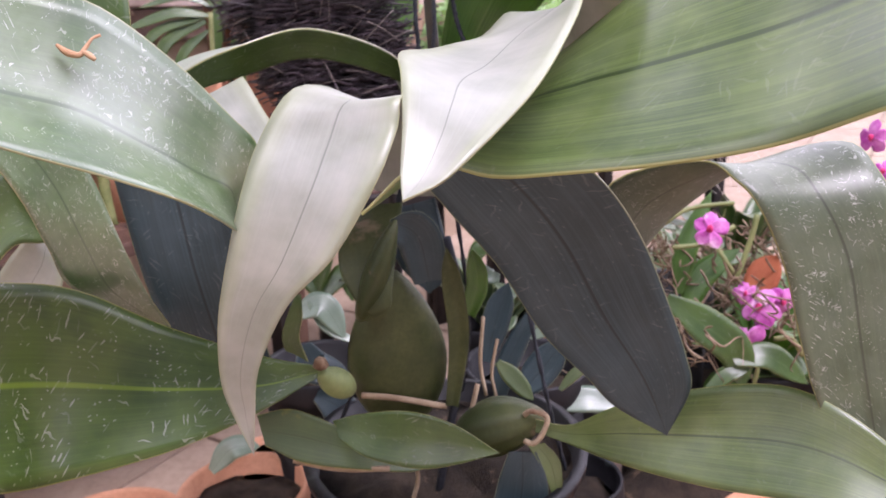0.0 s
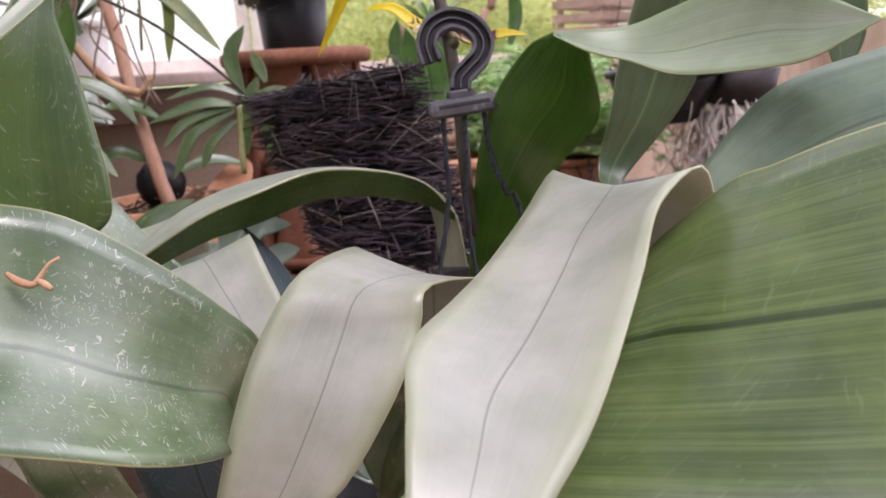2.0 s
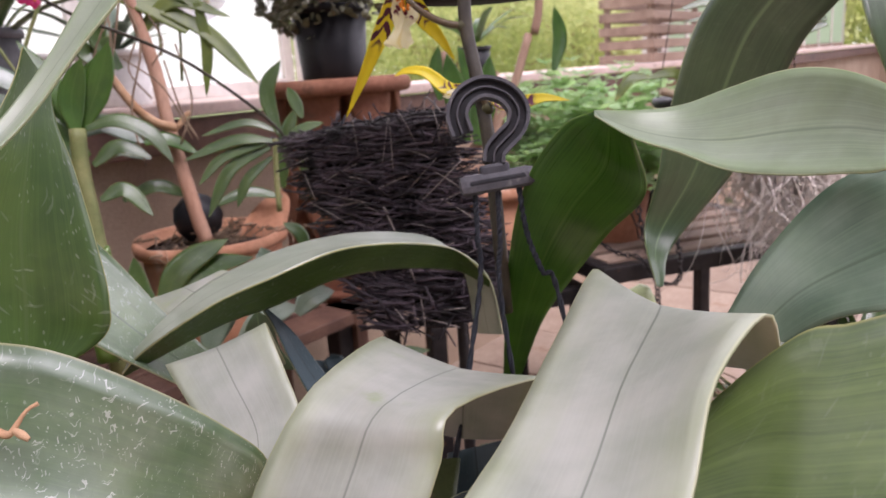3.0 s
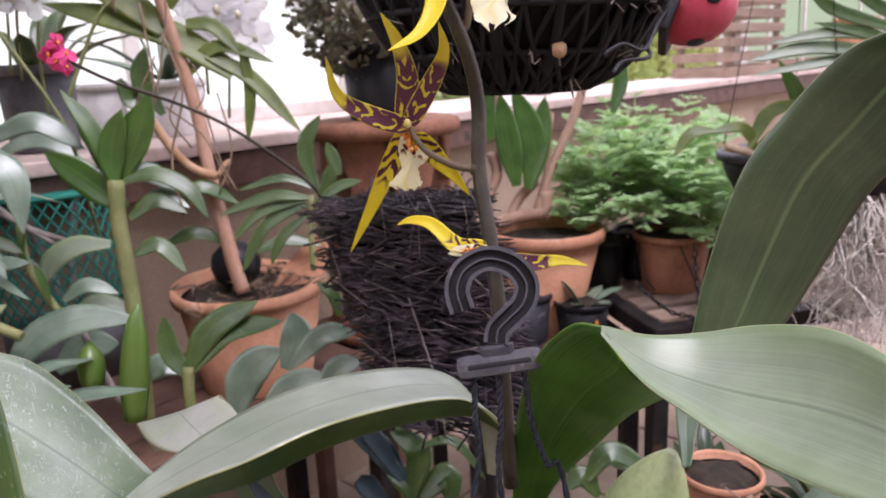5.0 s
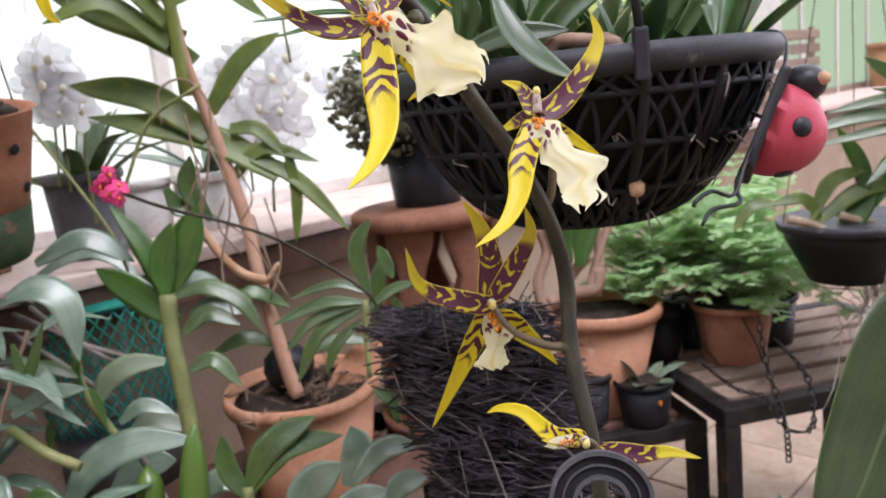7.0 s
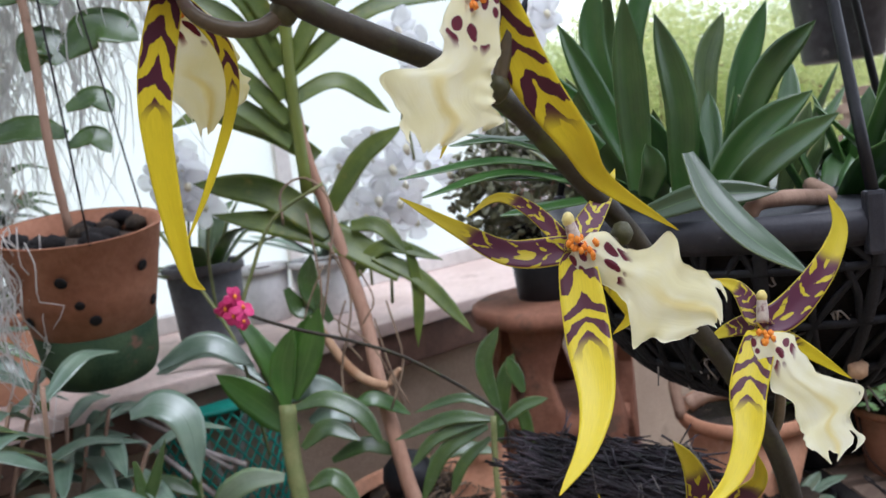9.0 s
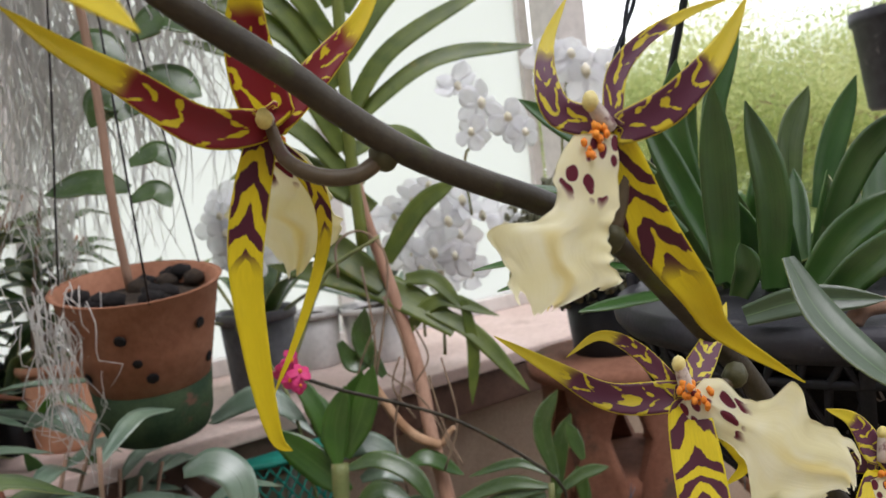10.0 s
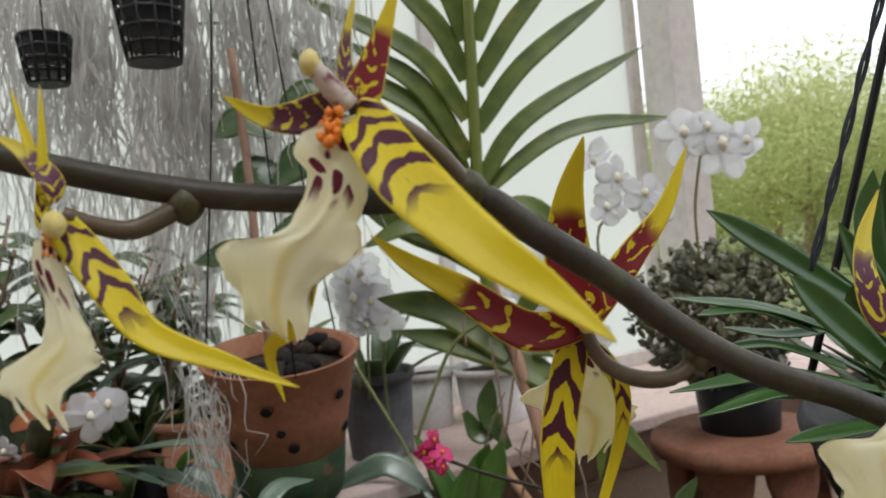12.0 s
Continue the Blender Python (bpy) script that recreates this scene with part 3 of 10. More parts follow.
def build_setting():
    floor = solo("floor", box((10.7, 4.6, 0.12), pose(3.65, -0.95, FLOOR - 0.066)), grout, (3.65, -0.95, FLOOR - 0.1),
                 "terrace floor of reddish clay tiles with grey joints", "floor", kind="structure")
    me = mesh_of("tile", box((0.294, 0.294, 0.014), pose(0, 0, 0), 0.003), floor_tile, V(0, 0, 0))
    for i in range(30):
        for j in range(4 if i < 17 else 7, 15):
            ob = new("tile", me)
            ob.parent = floor
            ob.location = V(-1.45 + i * 0.3, -3.05 + j * 0.3, FLOOR - 0.003 + 0.001 * ((i * 7 + j * 3) % 3)) - ORIGIN[floor]
    solo("wall_north", box((11.2, 0.14, 0.735), pose(3.4, 1.315, FLOOR + 0.3675 - 0.01)), plaster, (1.6, 1.315, 0.6),
         "low terrace wall of rough sand-coloured plaster", "wall", kind="structure")
    ledge = solo("ledge", box((11.2, 0.36, 0.022), pose(3.4, 1.38, 1.051), 0.004), ledge_stone, (1.6, 1.38, 1.05),
                 "pale pinkish stone ledge on the low wall", "ledge", kind="structure")
    part("trim", box((11.2, 0.024, 0.058), pose(3.4, 1.222, 1.008), 0.004), dark_wood, ledge, "brown wooden trim under the ledge")
    # Unseen walls, added to close the terrace; kept low so sky light comes in.
    solo("wall_south", box((10.7, 0.15, 1.0), pose(3.65, -3.3, FLOOR + 0.5)), plaster_light, (3.65, -3.3, 1.5),
         "unseen low parapet added to close the terrace behind the camera", "wall", kind="structure")
    solo("wall_east", box((0.15, 4.45, 0.9), pose(8.92, -0.98, FLOOR + 0.45)), plaster_light, (8.92, -0.98, 1.2),
         "low plastered parapet added to close the far end of the terrace", "wall", kind="structure")
    solo("wall_west", box((0.15, 4.6, 1.9), pose(-1.75, -0.95, FLOOR + 0.95)), plaster_light, (-1.75, -0.95, 1.5),
         "unseen plastered wall added to close the side of the terrace", "wall", kind="structure")
    for i, (x, y, h) in enumerate(((1.50, 1.48, 2.4), (3.70, 1.48, 2.4))):
        solo("pillar", box((0.09, 0.09, h), pose(x, y, 1.062 + h / 2), 0.006), pillar_white, (x, y, 1.06),
             "pale painted post standing on the ledge", "post", "posts on the ledge", "structure")
    # garden beyond
    bm = bmesh.new()
    n = 26
    vs = []
    for j in range(n + 1):
        u = j / n * 2 - 1
        vs.append([bm.verts.new((-400 + 800 * i / n, 1.7 + 700 * u * abs(u), -0.6 + 1.4 * noise.noise(V(i * 0.7, j * 0.5, 3)) * min(1, abs(j - n / 2) / 6))) for i in range(n + 1)])
    for j in range(n):
        for i in range(n):
            bm.faces.new((vs[j][i], vs[j][i + 1], vs[j + 1][i + 1], vs[j + 1][i])).smooth = True
    solo("ground", bm, far_grass, (0, 2, -0.6), "grassy garden ground reaching to the horizon", "ground", kind="stuff")


def far_tree(x, y, h, seed, mat):
    """A garden tree far off: a forked trunk and a ragged crown of leaf clumps."""
    rnd = random.Random(seed)
    tree = thing("tree", (x, y, -0.8), "broad leafy tree in the garden beyond the terrace", "tree", "garden trees")
    bm = bmesh.new()
    top = V(x + rnd.uniform(-0.4, 0.4), y, -0.8 + h * 0.36)
    tube([(x, y, -0.9), ((x + top.x) / 2 + 0.1, y, -0.8 + h * 0.25), tuple(top)], [0.16, 0.13, 0.08], 6, 6, bm)
    tips = []
    for k in range(7):
        a = k * 2.4 + rnd.random()
        e = top + V(math.cos(a), math.sin(a), rnd.uniform(-0.4, 0.9)) * h * rnd.uniform(0.22, 0.46)
        tube([tuple(top - V(0, 0, rnd.uniform(0, h * 0.2))), tuple((top + e) / 2 + V(0, 0, 0.2)), tuple(e)], [0.06, 0.04, 0.02], 5, 4, bm)
        tips.append(e)
    part("trunk", bm, bark, tree)
    verts, faces = [], []
    for k in range(14000):
        c = rnd.choice(tips) + V(rnd.gauss(0, 1), rnd.gauss(0, 1), rnd.gauss(0, 0.8)) * h * 0.15
        a, b = V(rnd.gauss(0, 1), rnd.gauss(0, 1), rnd.gauss(0, 1)).normalized(), V(rnd.gauss(0, 1), rnd.gauss(0, 1), rnd.gauss(0, 1)).normalized()
        s = h * rnd.uniform(0.006, 0.014)
        i = len(verts)
        verts += [c - a * s, c + b * s * 0.5, c + a * s, c - b * s * 0.5]
        faces.append((i, i + 1, i + 2, i + 3))
    me = bpy.data.meshes.new("crown")
    me.from_pydata([tuple(p - ORIGIN[tree]) for p in verts], [], faces)
    me.materials.append(mat)
    ob = new("crown", me)
    ob.parent = tree


def build_haze():
    """The bright hazy sky low over the garden."""
    # Glowing sheet, carried round past the view so the leaves mirror more sky.
    bm = bmesh.new()
    ring = [(420 * math.cos(a), 420 * math.sin(a)) for a in [radians(-66 + 6 * k) for k in range(44)]]
    low, top = [bm.verts.new((x, y, -8)) for x, y in ring], [bm.verts.new((x * 0.7, y * 0.7, 380)) for x, y in ring]
    for k in range(43):
        bm.faces.new((low[k], low[k + 1], top[k + 1], top[k]))
    solo("backdrop", bm, haze, (0, 300, 0), "bright white hazy sky over the garden", "sky", kind="structure")


def build_window(name, x0, n, label, glass, rail):
    """Frosted glazing standing on the ledge."""
    win = thing(name, (x0 + n * 0.27, 1.57, 1.062), label, "window", kind="structure")
    for k in range(n + 1):
        x = x0 + k * 0.54
        part("window_frame", box((0.03, 0.03, 1.6), pose(x, 1.565, 1.862), 0.003), pillar_white, win)
        if k < n:
            part("pane", box((0.508, 0.006, 1.53), pose(x + 0.27, 1.565, 1.860)), glass, win)
            for z in (1.078, 2.645):
                part("window_frame", box((0.508, 0.03, 0.032), pose(x + 0.27, 1.565, z), 0.003), rail, win)


build_setting()
build_haze()
build_window("window_1", -1.78, 6, "row of frosted white window panes standing on the ledge", frosted, pillar_white)
build_window("window_2", 3.78, 9, "pale greenish window panes with wooden rails at the far end", frosted_green, crate_wood)
_r = random.Random(5)
for i in range(20):
    a = radians(6 + 42 * (i + _r.random() * 0.8) / 20)
    d = _r.uniform(24, 40)
    far_tree(0.2 + d * math.cos(a), 0.2 + d * math.sin(a), d * _r.uniform(0.22, 0.30), 40 + i, far_green if i % 3 else far_green_dark)



# ---- the big orchid with its leaves, bulbs and flower spike ----
orchid = thing("orchid_plant", (0.40, 0.24, 0.70), "large orchid with broad leaves and a spike of yellow spidery flowers", "orchid")


def orchid_leaf(label, mat, chan, rows):
    part("leaf", blade(rows, chan, 40, 12, 0.0011), mat, orchid, label)


def lip_mesh(rows, face, seed, nu=60, nv=28):
    """A thin lip from stations of middle and half-width vector: a soft keel, a frilled margin and a lobed lower edge."""
    bm = bmesh.new()
    uvl = bm.loops.layers.uv.verify()
    fine = [np.array(p) for p in spline(rows, 240)]
    size = max(Vector(p[3:6]).length for p in fine)
    sheets = ([], [])
    for i in range(nu + 1):
        top, low = [], []
        for j in range(nv + 1):
            v = j / nv * 2 - 1
            frill = abs(v) ** 4
            notch = 0.07 * (1 + math.sin(v * 7.5 + seed)) + 0.03 * (1 + math.sin(v * 17 + seed * 2.3))
            s = i / nu * (1 - notch * (1 - 0.6 * math.exp(-(v * 3) ** 2)))
            k = s * 240
            n = min(int(k), 239)
            p = fine[n] + (fine[n + 1] - fine[n]) * (k - n)
            mid, half_w = Vector(p[:3]), Vector(p[3:6])
            tan = Vector((fine[min(n + 6, 240)] - fine[max(n - 6, 0)])[:3]).normalized()
            nor = tan.cross(half_w).normalized()
            if nor.dot(face) < 0:
                nor = -nor
            ph = seed + (1.9 if v > 0 else 0.0)
            out = min(1.0, s * 2.4)
            jag = frill * out * (0.05 * math.sin(s * 34 + ph * 3) + 0.03 * math.sin(s * 71 + ph * 5))
            lift = size * (0.12 * (1 - abs(v) ** 1.6) * (1 - 0.6 * s) - 0.06 * s * s
                           + frill * out * (0.045 * math.sin(s * 19 + ph * 2) + 0.03 * math.sin(s * 43 + ph)) + 0.03 * math.exp(-(v * 6) ** 2)
                           + out * 0.012 * math.sin(v * 9 + s * 5 + ph))
            q = mid + half_w * v * (1 + jag) + nor * lift
            top.append(bm.verts.new(q + nor * 0.0003))
            low.append(bm.verts.new(q - nor * 0.0003))
        sheets[0].append(top)
        sheets[1].append(low)
    for sheet in sheets:
        for i in range(nu):
            for j in range(nv):
                f = bm.faces.new((sheet[i][j], sheet[i + 1][j], sheet[i + 1][j + 1], sheet[i][j + 1]))
                f.smooth = True
                for lp, q in zip(f.loops, ((i, j), (i + 1, j), (i + 1, j + 1), (i, j + 1))):
                    lp[uvl].uv = (q[0] / nu, q[1] / nv)
    rim = [(i, 0) for i in range(nu + 1)] + [(nu, j) for j in range(1, nv + 1)] + [(i, nv) for i in range(nu - 1, -1, -1)] + [(0, j) for j in range(nv - 1, 0, -1)]
    for a, b in zip(rim, rim[1:] + rim[:1]):
        bm.faces.new((sheets[0][a[0]][a[1]], sheets[0][b[0]][b[1]], sheets[1][b[0]][b[1]], sheets[1][a[0]][a[1]]))
    return bm


def flower(centre, toward, petals, lip, pedicel, column):
    """A spidery flower: column and orange crest in the middle, long tapered petals and a frilled lip; toward: the way its face looks."""
    c, face = Vector(centre), (Vector(toward) - Vector(centre)).normalized()
    tip = Vector(column) if column else c + face * 0.008
    mid = (c + tip) / 2
    bm = tube([tuple(c), tuple(mid), tuple(tip)], [0.0024, 0.0022, 0.0017], 8, 6)
    body = part("flower", bm, column_mat, orchid, "yellow spidery orchid flower with maroon bands and a cream lip")
    part("anther_cap", blob(tip, (0.0021, 0.0021, 0.0027), 3, 0.1, 2), yellow_bit, body, "pale yellow cap of the column")
    base = Vector(lip[0][:3])
    wide = Vector(lip[1][3:6]).length
    bm = bmesh.new()
    rnd = random.Random(int(abs(c.x + c.z) * 9999))
    for k in range(26):
        p = base.lerp(Vector(lip[1][:3]), rnd.uniform(-0.3, 0.7)) + V(rnd.uniform(-1, 1), rnd.uniform(-1, 1), rnd.uniform(-1, 1)) * wide * 0.32 + face * wide * 0.22
        blob(p, (wide * 0.13, wide * 0.13, wide * 0.18), k, 0.3, 1, None, bm)
    part("crest", bm, orange_bit, body, "orange warty crest")

    def shape(s):
        return (0.34 + 0.66 * math.sin(min(1.0, s / 0.36) * math.pi / 2)) * max(0.0, 1 - max(0.0, (s - 0.42) / 0.58)) ** 0.75 + 0.03 * (1 - s)

    for n, (line, width, mat) in enumerate(petals):
        bm = strap([tuple(c.lerp(Vector(line[0]), 0.5))] + list(line), width, face + V(0.12, 0.05 * n, 0.1), shape, chan=0.16, nu=30, nv=8, thick=0.0007, ripple=0.05, seed=n, unit_u=True)
        part("petal", bm, mat, body)
    part("lip", lip_mesh(lip, face + V(0, 0, 0.25), c.x * 90 + c.z * 50), lip_cream, body, "cream frilled lip")
    part("joint", blob(Vector(pedicel[-1]), (0.0040, 0.0040, 0.0042), len(pedicel), 0.25, 2), joint_olive, body, "olive swollen joint on the stem")
    part("pedicel", tube(pedicel, [0.0016, 0.0019] + [0.0022] * (len(pedicel) - 2), 8), pedicel_mat, body)


orchid_leaf("broad green leaf with white scratches and a dry twig on it", leaf_scratched, 0.40, [
    (0.1253, 0.2957, 1.0043, -0.0175, -0.0334, -0.0242),
    (0.1499, 0.2920, 0.9975, -0.0192, -0.0286, -0.0276),
    (0.1721, 0.2856, 0.9895, -0.0206, -0.0257, -0.0300),
    (0.1958, 0.2757, 0.9793, -0.0227, -0.0246, -0.0306),
    (0.2251, 0.2693, 0.9592, -0.0253, -0.0252, -0.0249),
    (0.2531, 0.2741, 0.9378, -0.0241, -0.0187, -0.0198),
    (0.2718, 0.2801, 0.9222, -0.0176, -0.0074, -0.0177),
    (0.2775, 0.2875, 0.9105, -0.0121, -0.0047, -0.0086),
    (0.2780, 0.2919, 0.9020, 0, 0, 0)])
orchid_leaf("leaf paled by painted sky sheen, arching over and drooping to a brown tip", leaf_pale_sheen, -0.15, [
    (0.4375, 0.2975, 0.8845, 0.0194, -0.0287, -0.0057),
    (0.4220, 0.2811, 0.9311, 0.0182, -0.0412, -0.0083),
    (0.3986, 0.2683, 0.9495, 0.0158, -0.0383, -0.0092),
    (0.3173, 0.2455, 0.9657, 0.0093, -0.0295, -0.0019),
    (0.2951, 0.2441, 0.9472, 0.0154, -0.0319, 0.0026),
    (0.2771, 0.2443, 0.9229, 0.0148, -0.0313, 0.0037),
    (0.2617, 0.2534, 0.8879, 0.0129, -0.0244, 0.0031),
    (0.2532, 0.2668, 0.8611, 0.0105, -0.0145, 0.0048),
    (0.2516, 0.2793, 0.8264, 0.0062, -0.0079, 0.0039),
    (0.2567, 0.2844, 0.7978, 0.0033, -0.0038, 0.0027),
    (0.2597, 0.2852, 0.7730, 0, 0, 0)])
orchid_leaf("pale leaf bending over towards a blunt drooping tip", leaf_pale_sheen, -0.12, [
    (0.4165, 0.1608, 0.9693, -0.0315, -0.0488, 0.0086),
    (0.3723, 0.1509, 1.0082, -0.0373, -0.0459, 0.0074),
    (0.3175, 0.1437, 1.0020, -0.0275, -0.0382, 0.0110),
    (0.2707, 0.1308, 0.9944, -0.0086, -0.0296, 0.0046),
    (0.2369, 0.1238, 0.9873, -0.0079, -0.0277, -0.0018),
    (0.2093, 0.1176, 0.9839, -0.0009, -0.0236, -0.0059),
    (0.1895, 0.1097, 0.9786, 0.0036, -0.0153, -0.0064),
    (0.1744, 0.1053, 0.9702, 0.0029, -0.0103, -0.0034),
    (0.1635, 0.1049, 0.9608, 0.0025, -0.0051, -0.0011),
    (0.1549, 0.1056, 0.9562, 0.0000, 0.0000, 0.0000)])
orchid_leaf("very broad green leaf with streaks along its veins", leaf_green, -0.1, [
    (0.2675, 0.0052, 1.0107, -0.0445, -0.0048, -0.0353),
    (0.2792, 0.0360, 0.9985, -0.0428, -0.0060, -0.0370),
    (0.2797, 0.0626, 0.9908, -0.0473, -0.0014, -0.0362),
    (0.2771, 0.0862, 0.9847, -0.0510, 0.0042, -0.0338),
    (0.2747, 0.1056, 0.9799, -0.0553, 0.0076, -0.0305),
    (0.2566, 0.1298, 0.9690, -0.0434, 0.0078, -0.0160),
    (0.2015, 0.1547, 0.9369, 0.0000, 0.0000, 0.0000)])
orchid_leaf("green leaf hanging in the shade, with the shade in its dark colour", leaf_shade_dark, -0.10, [
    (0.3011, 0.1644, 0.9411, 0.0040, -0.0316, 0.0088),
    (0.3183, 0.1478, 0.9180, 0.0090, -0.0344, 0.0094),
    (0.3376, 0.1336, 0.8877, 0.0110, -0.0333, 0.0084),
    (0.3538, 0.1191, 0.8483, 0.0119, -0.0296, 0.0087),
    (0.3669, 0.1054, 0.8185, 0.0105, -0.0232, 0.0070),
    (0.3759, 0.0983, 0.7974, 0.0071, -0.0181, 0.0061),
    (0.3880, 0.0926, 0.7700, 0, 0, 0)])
orchid_leaf("grey-green arching leaf with white specks and a yellow base edge", leaf_dotted, -0.10, [
    (0.4200, 0.1371, 0.8677, 0.0183, -0.0130, -0.0052),
    (0.4280, 0.1208, 0.8966, 0.0267, -0.0117, -0.0137),
    (0.4282, 0.0787, 0.9197, 0.0254, -0.0093, -0.0047),
    (0.4275, 0.0467, 0.9233, 0.0331, -0.0210, 0.0056),
    (0.4149, 0.0296, 0.9102, 0.0232, -0.0247, 0.0058),
    (0.4135, 0.0126, 0.8771, 0.0184, -0.0279, 0.0042),
    (0.4072, 0.0020, 0.8326, 0.0133, -0.0269, -0.0001),
    (0.4020, -0.0075, 0.7930, 0.0064, -0.0227, -0.0037),
    (0.3995, -0.0177, 0.7512, 0, 0, 0)])
orchid_leaf("green leaf on a narrow neck with a dimpled midrib", leaf_green, 0.16, [
    (0.4088, 0.1826, 0.7416, -0.0011, -0.0005, -0.0041),
    (0.4060, 0.1580, 0.7434, -0.0021, 0.0001, -0.0057),
    (0.3968, 0.1213, 0.7580, -0.0048, -0.0021, -0.0172),
    (0.3938, 0.0738, 0.7713, -0.0128, -0.0027, -0.0236),
    (0.3873, 0.0357, 0.7824, -0.0160, -0.0029, -0.0241),
    (0.3807, 0.0076, 0.7847, -0.0143, -0.0031, -0.0199),
    (0.3799, -0.0212, 0.7762, -0.0092, -0.0030, -0.0139),
    (0.3871, -0.0518, 0.7612, 0, 0, 0)])
orchid_leaf("broad green leaf with a bright yellow-green midrib and white nicks", leaf_midrib, -0.13, [
    (0.3281, 0.2942, 0.7918, -0.0012, 0.0000, -0.0034),
    (0.2894, 0.3058, 0.7973, -0.0111, -0.0043, -0.0129),
    (0.2428, 0.3259, 0.8124, -0.0149, -0.0119, -0.0279),
    (0.1955, 0.3400, 0.8326, -0.0196, -0.0076, -0.0422),
    (0.1580, 0.3319, 0.8509, -0.0175, -0.0108, -0.0419),
    (0.1209, 0.3346, 0.8631, -0.0150, -0.0087, -0.0400),
    (0.0941, 0.3359, 0.8759, 0, 0, 0)])
orchid_leaf("leaf behind the others, with the shade in its dark colour", leaf_shade_dark, 0.08, [
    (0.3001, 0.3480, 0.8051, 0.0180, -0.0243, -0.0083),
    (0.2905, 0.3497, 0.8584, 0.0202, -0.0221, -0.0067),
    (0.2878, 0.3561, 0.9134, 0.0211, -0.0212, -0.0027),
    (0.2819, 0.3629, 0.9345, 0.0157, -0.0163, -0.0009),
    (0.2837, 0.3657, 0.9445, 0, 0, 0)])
orchid_leaf("green leaf with white nicks rising behind the scratched leaf", leaf_scratched, 0.12, [
    (0.2719, 0.3650, 0.8322, 0.0046, -0.0039, -0.0025),
    (0.2423, 0.3608, 0.8625, 0.0174, -0.0074, -0.0068),
    (0.2310, 0.3600, 0.8929, 0.0166, -0.0065, -0.0022),
    (0.2240, 0.3639, 0.9246, 0.0188, -0.0007, 0.0035),
    (0.2117, 0.3671, 0.9507, 0.0156, -0.0021, 0.0060),
    (0.1982, 0.3717, 0.9723, 0.0126, -0.0076, 0.0053),
    (0.1832, 0.3952, 0.9875, 0, 0, 0)])
orchid_leaf("long narrow leaf arching over the twig block, sky sheen in its top colour", leaf_sheen, -0.05, [
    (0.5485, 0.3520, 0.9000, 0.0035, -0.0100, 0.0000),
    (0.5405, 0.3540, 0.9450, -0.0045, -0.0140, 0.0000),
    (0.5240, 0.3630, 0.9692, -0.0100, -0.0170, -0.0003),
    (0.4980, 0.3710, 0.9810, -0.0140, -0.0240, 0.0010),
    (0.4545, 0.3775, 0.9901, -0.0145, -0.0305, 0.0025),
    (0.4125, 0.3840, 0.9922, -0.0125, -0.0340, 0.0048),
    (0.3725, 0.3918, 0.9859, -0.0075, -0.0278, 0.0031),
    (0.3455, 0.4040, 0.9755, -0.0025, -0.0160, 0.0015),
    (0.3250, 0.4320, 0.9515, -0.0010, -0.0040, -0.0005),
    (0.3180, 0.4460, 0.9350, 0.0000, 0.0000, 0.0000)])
# Edge strip in a darker green that carries the shade under the leaf.
orchid_leaf("rolled-under edge of the arching leaf, shaded with a darker green", leaf_midgreen, -0.05, [
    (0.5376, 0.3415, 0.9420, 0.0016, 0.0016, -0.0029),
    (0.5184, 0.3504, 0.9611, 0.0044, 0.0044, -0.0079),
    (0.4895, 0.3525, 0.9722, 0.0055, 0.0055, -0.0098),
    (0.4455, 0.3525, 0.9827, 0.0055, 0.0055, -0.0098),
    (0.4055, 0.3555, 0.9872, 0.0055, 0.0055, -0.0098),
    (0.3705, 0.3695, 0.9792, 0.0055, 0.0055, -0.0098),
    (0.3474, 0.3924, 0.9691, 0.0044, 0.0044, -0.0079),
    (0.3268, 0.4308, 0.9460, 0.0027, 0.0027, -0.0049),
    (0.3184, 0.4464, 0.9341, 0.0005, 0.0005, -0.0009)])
orchid_leaf("deep green leaf rising behind the hook", leaf_fresh, -0.1, [
    (0.5362, 0.3256, 0.8764, 0.0038, -0.0050, -0.0004),
    (0.5132, 0.2986, 0.9356, 0.0123, -0.0063, -0.0085),
    (0.4964, 0.2721, 0.9818, 0.0156, -0.0121, -0.0158),
    (0.4902, 0.2510, 1.0130, 0.0218, -0.0130, -0.0200),
    (0.4749, 0.2222, 1.0395, 0.0195, -0.0135, -0.0200),
    (0.4357, 0.1997, 1.0620, -0.0083, -0.0132, -0.0055)])
# Same leaf as the deep green one, its bright top face painted paler.
orchid_leaf("top face of the leaf folding over from behind the hook, sky sheen in its colour", leaf_sheen_green, 0.28, [
    (0.4420, 0.2120, 1.0665, -0.0020, -0.0010, -0.0010),
    (0.4375, 0.1898, 1.0616, -0.0100, -0.0033, -0.0051),
    (0.4403, 0.1705, 1.0598, -0.0188, -0.0055, -0.0082),
    (0.4398, 0.1500, 1.0597, -0.0209, -0.0066, -0.0148),
    (0.4325, 0.1263, 1.0630, -0.0195, -0.0048, -0.0185),
    (0.4233, 0.1055, 1.0637, -0.0138, -0.0030, -0.0177),
    (0.4145, 0.0860, 1.0617, -0.0075, -0.0010, -0.0128),
    (0.4120, 0.0620, 1.0620, 0.0000, 0.0000, 0.0000)])
